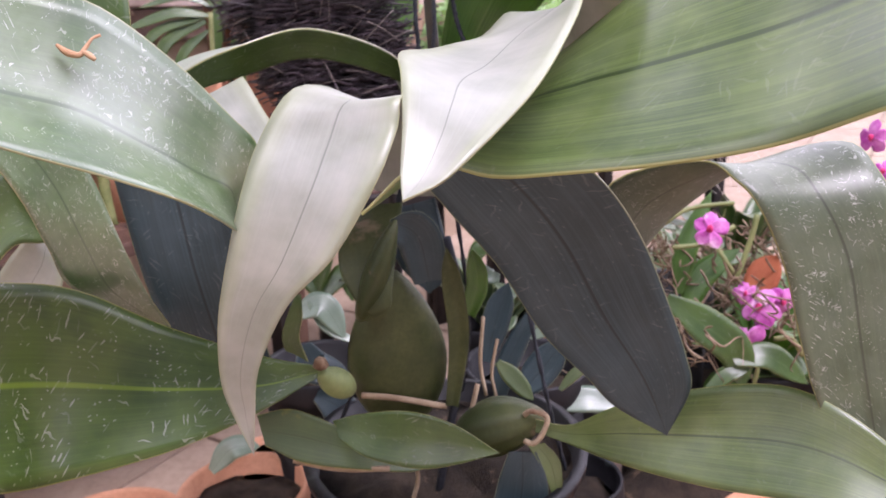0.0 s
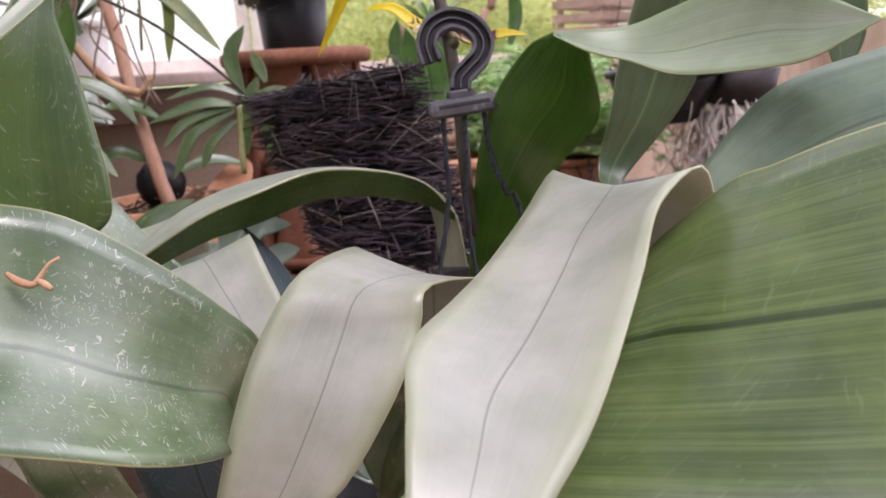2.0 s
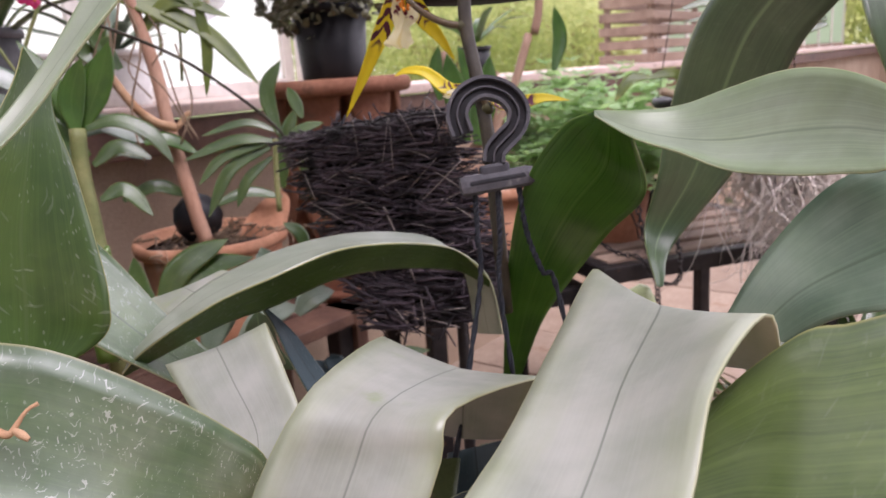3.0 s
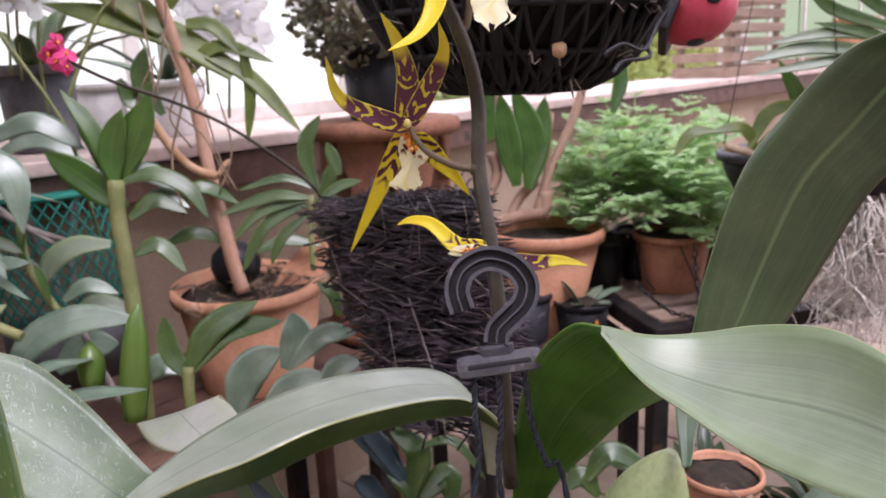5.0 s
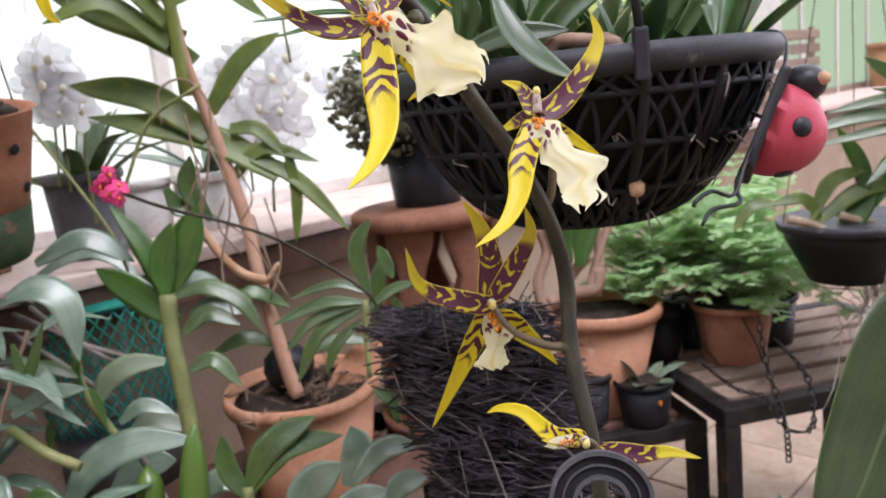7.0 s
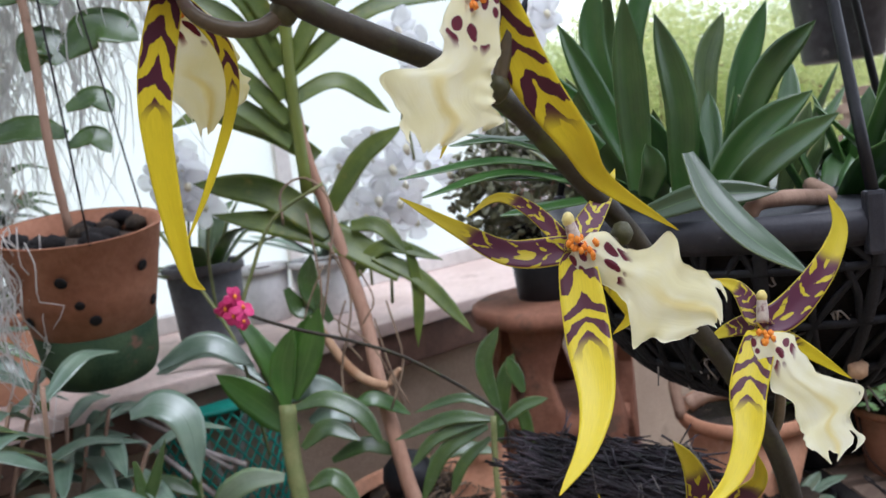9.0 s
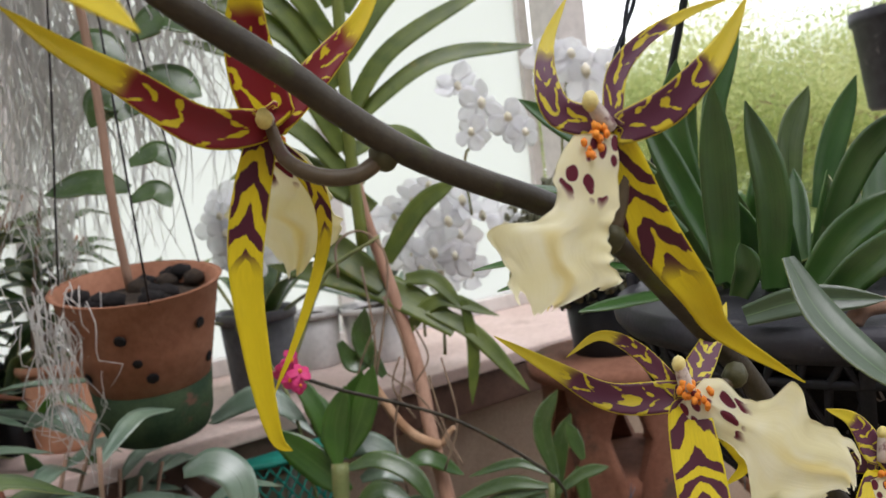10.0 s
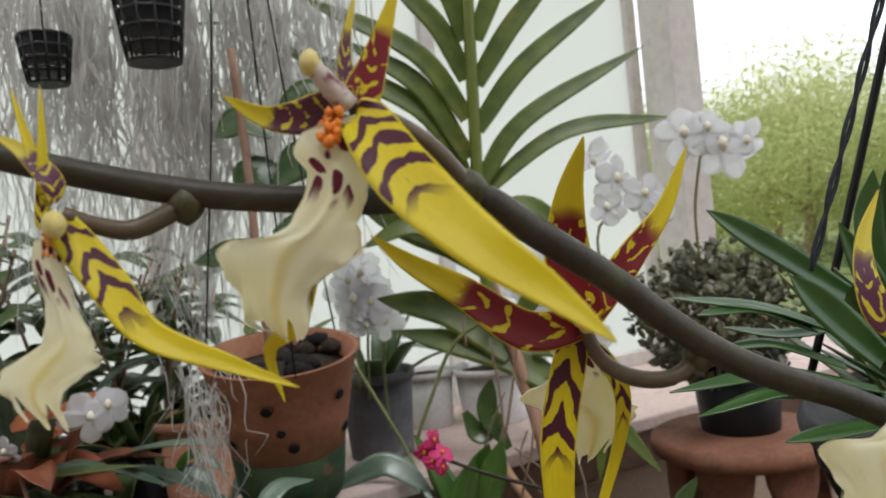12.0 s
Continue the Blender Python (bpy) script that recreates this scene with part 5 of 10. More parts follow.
flower((0.1970, 0.3964, 1.4064), (0.1921, 0.2338, 1.3966), [
    ([(0.1987, 0.3950, 1.4051), (0.2047, 0.3899, 1.3944), (0.2103, 0.3852, 1.3843), (0.2223, 0.3775, 1.3775), (0.2335, 0.3702, 1.3717)], 0.0075, petal_yellow),
    ([(0.1952, 0.3977, 1.4075), (0.1964, 0.3982, 1.4205), (0.1972, 0.3991, 1.4338)], 0.0026, petal_yellow),
    ([(0.1962, 0.3975, 1.4139), (0.1939, 0.4008, 1.4243), (0.1921, 0.4029, 1.4340)], 0.0026, petal_yellow),
    ([(0.1973, 0.3967, 1.4148), (0.1931, 0.3998, 1.4209), (0.1885, 0.4025, 1.4247)], 0.0045, petal_purple)],
    [(0.1957, 0.3958, 1.4035, 0.0022, -0.0012, -0.0002),
     (0.1954, 0.3952, 1.3983, 0.0027, -0.0015, -0.0007),
     (0.1968, 0.3935, 1.3903, 0.0027, -0.0015, -0.0011),
     (0.1971, 0.3925, 1.3839, 0.0044, -0.0024, -0.0008),
     (0.1932, 0.3938, 1.3791, 0.0082, -0.0045, 0.0001),
     (0.1907, 0.3943, 1.3750, 0.0047, -0.0026, -0.0000),
     (0.1933, 0.3920, 1.3681, 0.0037, -0.0020, -0.0010)],
    [(0.1986, 0.3967, 1.4084), (0.2043, 0.3969, 1.4057), (0.2114, 0.3965, 1.4043), (0.2215, 0.3956, 1.4086)], None)
STEM = [(0.4873, 0.2958, 0.9428), (0.4880, 0.2994, 0.9963), (0.4929, 0.3054, 1.0393), (0.4994, 0.3154, 1.0777), (0.5081, 0.3291, 1.1159), (0.5151, 0.3339, 1.1469), (0.5120, 0.3359, 1.1719), (0.5048, 0.3401, 1.1952), (0.4996, 0.3510, 1.2194), (0.4824, 0.3569, 1.2454), (0.4626, 0.3589, 1.2740), (0.4424, 0.3543, 1.2900), (0.4251, 0.3567, 1.3091), (0.4024, 0.3569, 1.3296), (0.3798, 0.3599, 1.3425), (0.3594, 0.3632, 1.3512), (0.3426, 0.3690, 1.3603), (0.3267, 0.3732, 1.3722), (0.3152, 0.3749, 1.3817), (0.2928, 0.3782, 1.3974), (0.2791, 0.3767, 1.4053), (0.2606, 0.3811, 1.4055), (0.2394, 0.3881, 1.4079), (0.2217, 0.3955, 1.4111), (0.1988, 0.4070, 1.4183), (0.1745, 0.4181, 1.4276)]
part("flower_stem", tube(STEM, [0.0042] * 6 + [0.004] * 8 + [0.0036] * 6 + [0.003] * (len(STEM) - 20), 12), spike_stem, orchid, "grey-brown arching flower stem")


def bulb(a, b, r, label, mat, flat=0.6, grooves=0.0, up=(0, 0, 1)):
    """A swollen orchid bulb from a to b, flattened, with optional grooves."""
    a, b = Vector(a), Vector(b)
    ax = (b - a).normalized()
    x = ax.cross(Vector(up)).normalized()
    y = ax.cross(x)
    bm = bmesh.new()
    rings, n, k = [], 16, 26
    for i in range(n + 1):
        s = i / n
        w = r * (math.sin(math.pi * min(1, 0.08 + s * 0.9)) ** 0.65) * (1 - 0.25 * s)
        ring = []
        for j in range(k):
            q = j * math.tau / k
            g = 1 + grooves * math.cos(q * 9) * math.sin(math.pi * s)
            ring.append(bm.verts.new(a.lerp(b, s) + (x * math.cos(q) + y * math.sin(q) * flat) * w * g))
        rings.append(ring)
    for p, q in zip(rings, rings[1:]):
        for j in range(k):
            bm.faces.new((p[j], p[(j + 1) % k], q[(j + 1) % k], q[j])).smooth = True
    bm.faces.new(rings[0][::-1])
    bm.faces.new(rings[-1])
    return part("bulb", bm, mat, orchid, label)


bulb((0.3874, 0.2729, 0.7327), (0.3871, 0.2770, 0.8424), 0.038, "flattened green bulb with brown scars", bulb_green, 0.5, 0.02, (0.1, 0.1, 0.1))
bulb((0.3623, 0.2837, 0.8183), (0.3741, 0.2611, 0.8818), 0.022, "curved green bulb", bulb_green, 0.45)
bulb((0.4049, 0.2378, 0.7218), (0.4180, 0.1797, 0.7454), 0.024, "ribbed grey-green bulb lying on its side", bulb_green, 0.9, 0.07)
bulb((0.3529, 0.2902, 0.7687), (0.3282, 0.2937, 0.7911), 0.012, "pale green bulb neck", bulb_pale, 0.9)
bulb((0.5590, 0.2700, 0.8500), (0.5776, 0.2439, 0.9418), 0.033, "young pale green bulb below the upright leaf", bulb_pale, 0.9, 0.05)
part("collar", tube([(0.4052, 0.1890, 0.7495), (0.4057, 0.1844, 0.7533), (0.4083, 0.1744, 0.7504), (0.4046, 0.1751, 0.7410), (0.4011, 0.1803, 0.7331), (0.4008, 0.1871, 0.7335)], 0.0018, 8), husk, orchid, "dry pinkish collar at the leaf neck")
part("sheath", strap([(0.3918, 0.2360, 0.7507), (0.3983, 0.2328, 0.7981), (0.3978, 0.2362, 0.8371), (0.3936, 0.2370, 0.8611)], 0.014, (-0.8, -0.5, 0.3), None, 0.6, chan=0.5), bulb_green, orchid, "narrow green sheath")
part("sheath", strap([(0.4057, 0.2288, 0.8120), (0.4062, 0.2221, 0.8365), (0.4018, 0.2231, 0.8605)], 0.014, (-0.8, -0.5, 0.3), None, 0.6, chan=0.5), leaf_fresh, orchid, "narrow fresh green sheath")
part("sheath", strap([(0.3904, 0.2487, 0.8377), (0.3864, 0.2531, 0.8685), (0.3723, 0.2641, 0.8820)], 0.028, (-0.8, -0.5, 0.3), None, 0.7, chan=0.3), leaf_shade_dark, orchid, "dark green sheath")
part("leaf_stub", tube([(0.3297, 0.2913, 0.7948), (0.3282, 0.2923, 0.7991), (0.3256, 0.2942, 0.7952)], [0.004, 0.0035, 0.002], 8), husk, orchid, "dry grey stub of a cut leaf")
for k, (a, b, c) in enumerate((((0.3593, 0.2862, 0.7625), (0.3703, 0.2666, 0.7599), (0.3936, 0.2416, 0.7483)), ((0.3074, 0.3028, 0.7377), (0.3265, 0.2829, 0.7265), (0.3452, 0.2565, 0.7236)), ((0.4125, 0.2275, 0.7599), (0.4033, 0.2297, 0.7379), (0.3922, 0.2374, 0.7199)), ((0.3690, 0.2527, 0.7153), (0.3670, 0.2497, 0.7043), (0.3610, 0.2512, 0.6900)), ((0.4350, 0.2340, 0.8004), (0.4256, 0.2320, 0.7703), (0.4213, 0.2258, 0.7475)), ((0.4441, 0.2279, 0.7809), (0.4356, 0.2285, 0.7580), (0.4323, 0.2227, 0.7386)))):
    part("root", tube([a, b, c], 0.0022 - 0.0002 * k, 7), husk, orchid)
# dry twig fallen on the scratched leaf
twig = solo("dry_twig", tube([(0.1938, 0.2973, 0.9958), (0.1958, 0.2944, 0.9926), (0.1982, 0.2898, 0.9913), (0.2008, 0.2890, 0.9939), (0.2038, 0.2879, 0.9974), (0.2072, 0.2870, 0.9987)], [0.0007, 0.0015, 0.0012, 0.0009, 0.0006, 0.0007], 7), dry_brown, (0.1982, 0.2898, 0.9913),
            "curled dry brown twig lying on a leaf", "twig")
part("side_shoot", tube([(0.1993, 0.2888, 0.9927), (0.2005, 0.2870, 0.9911), (0.2017, 0.2851, 0.9892)], [0.0008, 0.0014, 0.0008], 7), dry_brown, twig)
# the pot that holds the orchid, and its hanger
PX, PY = 0.42, 0.26
holder = thing("orchid_pot", (PX, PY, 0.55), "black plastic pot holding the big orchid", "pot")
part("wall", lathe([(0.03, 0.552), (0.075, 0.55), (0.098, 0.69), (0.103, 0.694), (0.104, 0.702), (0.096, 0.702), (0.072, 0.56), (0.03, 0.56)], (PX, PY, 0), 32), black_plastic, holder)
bm = lathe([(0.094, 0.685), (0.05, 0.692), (0.00005, 0.695)], (PX, PY, 0), 24)
for v in bm.verts:
    v.co.z += 0.008 * noise.noise(v.co * 70)
part("bark_chip", bm, soil, holder)
stand = thing("pot_stand", (PX, PY, FLOOR), "black iron stand under the orchid pot", "stand")
part("plate", lathe([(0.0001, 0.538), (0.085, 0.538), (0.085, 0.549), (0.0001, 0.549)], (PX, PY, 0), 28), iron_black, stand)
for k in range(3):
    a = k * math.tau / 3 + 0.5
    part("leg", tube([(PX + 0.06 * math.cos(a), PY + 0.06 * math.sin(a), 0.54), (PX + 0.08 * math.cos(a), PY + 0.08 * math.sin(a), FLOOR + 0.002)], 0.007, 8), iron_black, stand)


def flat_band(points, offs, thick, depth, mat, owner, name, side):
    """A flat ribbon along a line in one plane, offset sideways."""
    line = [Vector(p) for p in spline(points, 48)]
    side = Vector(side).normalized()
    bm = bmesh.new()
    rings = []
    for i, c in enumerate(line):
        tan = (line[min(i + 1, 48)] - line[max(i - 1, 0)]).normalized()
        nor = side.cross(tan).normalized()
        c = c + nor * offs
        rings.append([bm.verts.new(c + nor * a * thick / 2 + side * b * depth / 2) for a, b in ((-1, -1), (1, -1), (1, 1), (-1, 1))])
    for p, q in zip(rings, rings[1:]):
        for j in range(4):
            bm.faces.new((p[j], p[(j + 1) % 4], q[(j + 1) % 4], q[j])).smooth = False
    bm.faces.new(rings[0][::-1])
    bm.faces.new(rings[-1])
    return part(name, bm, mat, owner)


hanger = thing("pot_hanger", (0.4585, 0.2801, 1.0263), "dusty black plastic pot hanger with a ribbed hook and three cords", "pot hanger")
HOOK = [(0.4526, 0.2961, 1.0553), (0.4529, 0.2994, 1.0656), (0.4571, 0.2981, 1.0745), (0.4637, 0.2930, 1.0792), (0.4692, 0.2872, 1.0793), (0.4746, 0.2801, 1.0751), (0.4767, 0.2748, 1.0665), (0.4735, 0.2750, 1.0575), (0.4675, 0.2790, 1.0509), (0.4627, 0.2821, 1.0456), (0.4606, 0.2820, 1.0392)]
SIDE = Vector((0.4096, 0.2414, 1.0829)) - Vector((0.4836, 0.3018, 1.0521))
# Web and bar inset are near-black, so groove shade sits in the colour.
flat_band(HOOK, 0.0, 0.0112, 0.0018, net_black, hanger, "web", SIDE)
for o in (-0.0052, 0.0, 0.0052):
    flat_band(HOOK, o, 0.0019 if o else 0.0009, 0.0072 if o else 0.0052, dusty_plastic, hanger, "rail", SIDE)
_l = [Vector(p) for p in spline(HOOK, 40)]
for k in range(3, 40, 6):
    n = SIDE.normalized().cross((_l[k + 1] - _l[k - 1]).normalized()).normalized()
    part("rib", tube([tuple(_l[k] - n * 0.0052), tuple(_l[k] + n * 0.0052)], 0.0008, 6, 2), dusty_plastic, hanger)
_a, _b = Vector((0.4478, 0.2921, 1.0279)), Vector((0.4720, 0.2673, 1.0312))
_x = (_b - _a).normalized()
_y = SIDE.normalized().cross(_x)
_m = Matrix((_x, _y, SIDE.normalized())).transposed().to_4x4()
part("bar", box(((_b - _a).length + 0.008, 0.0112, 0.009), Matrix.Translation((_a + _b) / 2) @ _m, 0.0040), dusty_plastic, hanger)
part("bar_inset", box(((_b - _a).length, 0.0062, 0.0094), Matrix.Translation((_a + _b) / 2) @ _m, 0.0025), net_black, hanger)
part("foot", box((0.017, 0.010, 0.007), Matrix.Translation(Vector((0.4601, 0.2811, 1.0339))) @ _m, 0.002), grey_plastic, hanger)
CORDS = ([(0.4503, 0.2885, 1.0255), (0.4504, 0.2886, 1.0011), (0.4483, 0.2900, 0.9572), (0.40, 0.30, 0.80), (0.37, 0.33, 0.70)], [(0.4592, 0.2793, 1.0263), (0.4578, 0.2785, 0.9951), (0.4580, 0.2792, 0.9560), (0.46, 0.26, 0.80), (0.50, 0.29, 0.70)], [(0.4675, 0.2712, 1.0285), (0.4693, 0.2680, 0.9999), (0.4699, 0.2592, 0.9776), (0.4766, 0.2513, 0.9551), (0.43, 0.19, 0.78), (0.43, 0.17, 0.70)])
for line in CORDS:
    soft = [Vector(p) for p in spline(line, 120)]
    bm = bmesh.new()
    for ph in (0.0, math.pi):
        pts = []
        for i, p in enumerate(soft):
            an = i * 0.75 + ph
            pts.append(tuple(p + (_x * math.cos(an) + SIDE.normalized() * math.sin(an)) * 0.0007))
        tube(pts, [0.0011] * len(pts), 6, len(pts) - 1, bm)
    part("cord", bm, cord_black, hanger, "twisted black cord")
# dark cord running down among the bulbs
part("cord", tube([(0.4120, 0.2477, 0.8624), (0.4150, 0.2400, 0.8230), (0.4101, 0.2356, 0.7845), (0.3974, 0.2397, 0.7384), (0.3779, 0.2416, 0.6869)], 0.0028, 8), cord_black, hanger, "thick dark cord end")



# ---- pots, plants and things round the orchid ----
def clay_pot(at, r, h, label, mat=terracotta, taper=0.72, group="", name="flower_pot", rim=0.12, fill=0.12, wobble=0.0, category="pot"):
    """An open pot: at is the middle of its rim; thick wall, rolled rim and soil inside."""
    x, y, z = at
    ob = thing(name, (x, y, z - h), label, category, group)
    b, t = r * taper, r * 0.07
    lip = h * rim
    part("wall", lathe([(b * 0.3, -h + 0.002), (b, -h), (b * 1.01, -h + 0.004), (r * 0.93, -lip), (r * 0.93 - t, -lip), (b - t, -h + t), (b * 0.3, -h + t)], at, 32, wobble=wobble), mat, ob)
    part("rim", lathe([(r * 0.90, -lip), (r, -lip * 0.95), (r * 1.02, -lip * 0.5), (r, -0.002), (r * 0.97, 0), (r * 0.90, -0.003), (r * 0.89, -lip)], at, 32, wobble=wobble), mat, ob)
    bm = lathe([(r * 0.90, -h * fill), (r * 0.6, -h * fill + 0.004), (r * 0.3, -h * fill + 0.007), (0.00005, -h * fill + 0.006)], at, 20)
    for v in bm.verts:
        v.co.z += 0.006 * noise.noise(v.co * 90)
    part("soil", bm, soil, ob)
    return ob


def plant(name, at, label, category="plant", group=""):
    return thing(name, at, label, category, group)


def leaf_of(owner, mat, points, width, hint, chan=0.12, name="leaf", base=0.35, nu=16, nv=6):
    part(name, strap(points, width, hint, None, base, chan=chan, nu=nu, nv=nv, thick=0.0009), mat, owner)


def stem_of(owner, mat, points, radius, name="stem", sides=8):
    part(name, tube(points, radius, sides), mat, owner)


def bloom(owner, at, size, face, mat, centre=yellow_bit, seed=0, petals=5, name="flower"):
    """A small rounded orchid flower: broad petals round a darker middle."""
    rnd = random.Random(seed)
    c, f = Vector(at), Vector(face).normalized()
    x = f.cross(V(0.2, 0.1, 1)).normalized()
    y = f.cross(x)
    bm = bmesh.new()
    for k in range(petals):
        a = k * math.tau / petals + rnd.uniform(-0.2, 0.2) + seed
        d = x * math.cos(a) + y * math.sin(a)
        e = c + d * size * 0.5 * rnd.uniform(0.85, 1.1) - f * size * rnd.uniform(0.02, 0.16)

        def rounded(s):
            return 0.25 + 0.75 * math.sin(min(1, s / 0.62) * math.pi / 2) if s < 0.62 else max(0.05, math.sqrt(max(0, 1 - ((s - 0.62) / 0.38) ** 2)))

        strap([tuple(c), tuple((c + e) / 2 + f * size * 0.05), tuple(e)], size * (0.44 if k % 2 else 0.36), f, rounded, chan=0.12, nu=8, nv=4, thick=0.0006, ripple=0.05, seed=k, bm=bm)
    ob = part(name, bm, mat, owner)
    part("flower_lip", blob(c + f * size * 0.08 - y * size * 0.04, (size * 0.09, size * 0.09, size * 0.12), seed, 0.3, 1), centre, ob)
    return ob


def wisps(name, owner, mat, top, spread, length, count, radius, seed, wave=0.012, fall=(0, 0, -1)):
    """Many thin hanging strands, joined."""
    rnd = random.Random(seed)
    bm = bmesh.new()
    for k in range(count):
        p = Vector(top) + V(rnd.gauss(0, spread[0]), rnd.gauss(0, spread[1]), rnd.uniform(-1, 0.3) * spread[2])
        d = length * rnd.uniform(0.35, 1.0)
        line = []
        for i in range(6):
            line.append(tuple(p + Vector(fall) * d * i / 5 + V(rnd.gauss(0, wave), rnd.gauss(0, wave), rnd.gauss(0, wave * 0.6)) * (0.4 + i * 0.3)))
        tube(line, [radius, radius, radius, radius * 0.8, radius * 0.6, radius * 0.3], 3, 10, bm, False)
    ob = part(name, bm, mat, owner)
    return tagged(ob, kind="stuff")


def rosette(owner, mat, at, n, length, width, seed, up=(0.3, 1.3), droop=0.5, name="leaf", nu=12, wob=0.25, lean=(0, 0, 0)):
    """Pointed leaves rising from one crown."""
    rnd = random.Random(seed)
    for k in range(n):
        a = k * 2.39996 + rnd.uniform(-wob, wob)
        e = rnd.uniform(*up)
        d = V(math.cos(a) * math.cos(e), math.sin(a) * math.cos(e), math.sin(e)) + Vector(lean)
        ln = length * rnd.uniform(0.65, 1.1)
        c = Vector(at) + V(math.cos(a), math.sin(a), 0) * width * rnd.uniform(0.1, 0.6)
        p1 = c + d * ln * 0.5
        p2 = c + d * ln * 0.95 + V(0, 0, -droop * ln * rnd.uniform(0.1, 0.5))
        leaf_of(owner, mat, [tuple(c), tuple(p1), tuple(p2)], width * rnd.uniform(0.8, 1.15), d.cross(V(-math.sin(a), math.cos(a), 0)), 0.28, name, 0.75, nu, 6)




# ---- background plants ----
cane = plant("cane_orchid", (0.567, 0.946, 0.735), "leafy cane orchid with thick green canes in a crowded bench row", "plant")
stem_of(cane, cane_green, [(0.567, 0.932, 0.744), (0.578, 0.949, 0.827), (0.585, 0.962, 0.882), (0.591, 0.978, 0.944), (0.596, 0.993, 0.999), (0.604, 1.002, 1.047)], 0.0106, "cane")
leaf_of(cane, leaf_fresh, [(0.611, 1.002, 1.010), (0.587, 1.036, 1.046), (0.554, 1.082, 1.086)], 0.040, (-0.2, -0.95, -0.1))
leaf_of(cane, leaf_fresh, [(0.608, 1.013, 1.037), (0.602, 1.038, 1.103), (0.583, 1.075, 1.161)], 0.023, (-0.32, -0.75, 0.58))
leaf_of(cane, leaf_fresh, [(0.603, 1.005, 1.045), (0.609, 1.012, 1.088), (0.627, 1.008, 1.134)], 0.031, (-0.32, -0.75, 0.58))
leaf_of(cane, leaf_fresh, [(0.616, 1.009, 1.049), (0.639, 1.000, 1.098), (0.660, 0.995, 1.153)], 0.033, (-0.32, -0.75, 0.58))
leaf_of(cane, leaf_midgreen, [(0.603, 0.977, 1.048), (0.630, 0.953, 1.056), (0.655, 0.922, 1.037), (0.666, 0.899, 0.998)], 0.022, (-0.32, -0.75, 0.58))
leaf_of(cane, leaf_midgreen, [(0.599, 0.968, 1.003), (0.625, 0.948, 1.024), (0.649, 0.918, 1.007)], 0.021, (-0.32, -0.75, 0.58))
leaf_of(cane, leaf_midgreen, [(0.591, 0.950, 0.962), (0.614, 0.930, 0.972), (0.630, 0.903, 0.937)], 0.021, (-0.32, -0.75, 0.58))
leaf_of(cane, leaf_sheen_green, [(0.573, 0.972, 0.976), (0.544, 1.001, 0.976), (0.521, 1.020, 0.960), (0.506, 1.026, 0.931)], 0.029, (-0.32, -0.75, 0.58))
leaf_of(cane, leaf_blue, [(0.435, 1.027, 1.083), (0.460, 1.005, 1.093), (0.479, 0.979, 1.071), (0.476, 0.964, 1.008)], 0.036, (-0.2, -0.7, 0.7))
leaf_of(cane, leaf_blue, [(0.536, 1.266, 1.060), (0.582, 1.228, 1.089), (0.615, 1.193, 1.082), (0.643, 1.151, 1.038)], 0.024, (-0.32, -0.75, 0.58))
leaf_of(cane, leaf_blue, [(0.417, 1.034, 0.950), (0.449, 1.008, 0.971), (0.482, 0.976, 0.973)], 0.020, (-0.32, -0.75, 0.58))
leaf_of(cane, leaf_midgreen, [(0.444, 1.051, 1.000), (0.466, 1.027, 0.994), (0.485, 1.004, 0.979)], 0.017, (-0.32, -0.75, 0.58))
leaf_of(cane, leaf_blue, [(0.513, 0.986, 0.917), (0.536, 0.968, 0.934), (0.560, 0.940, 0.922)], 0.019, (-0.32, -0.75, 0.58))
leaf_of(cane, leaf_sheen_green, [(0.537, 1.036, 0.874), (0.564, 1.014, 0.893), (0.597, 0.976, 0.878)], 0.029, (-0.32, -0.75, 0.58))
leaf_of(cane, leaf_midgreen, [(0.429, 1.018, 1.035), (0.432, 1.004, 0.997), (0.458, 0.995, 1.056)], 0.014, (-0.32, -0.75, 0.58))
stem_of(cane, straw_pale, [(0.481, 1.197, 1.032), (0.521, 1.147, 0.999), (0.560, 1.096, 0.958)], 0.0037, "old_cane")
stem_of(cane, straw_pale, [(0.474, 1.198, 1.009), (0.505, 1.156, 0.971), (0.537, 1.110, 0.928)], 0.0037, "old_cane")
stem_of(cane, straw_pale, [(0.499, 1.182, 1.039), (0.530, 1.136, 0.990), (0.574, 1.083, 0.962)], 0.0037, "old_cane")
stem_of(cane, cane_green, [(0.408, 1.014, 0.945), (0.430, 0.982, 0.915), (0.452, 0.954, 0.897)], 0.0062, "cane")
stem_of(cane, cane_green, [(0.495, 1.031, 1.008), (0.492, 1.020, 0.961), (0.502, 0.998, 0.919), (0.511, 0.980, 0.893)], 0.0047, "cane")
leaf_of(cane, leaf_fresh, [(0.489, 1.010, 0.964), (0.487, 1.018, 0.984), (0.498, 1.015, 1.013)], 0.009, (-0.32, -0.75, 0.58))
leaf_of(cane, leaf_fresh, [(0.499, 0.988, 0.923), (0.497, 0.997, 0.950), (0.493, 1.005, 0.964)], 0.009, (-0.32, -0.75, 0.58))
leaf_of(cane, leaf_fresh, [(0.448, 1.029, 0.891), (0.451, 1.034, 0.916), (0.458, 1.032, 0.935)], 0.009, (-0.32, -0.75, 0.58))
leaf_of(cane, leaf_blue, [(0.438, 0.990, 0.839), (0.471, 0.977, 0.882), (0.514, 0.947, 0.902), (0.564, 0.901, 0.896)], 0.039, (-0.3, -0.7, 0.62))
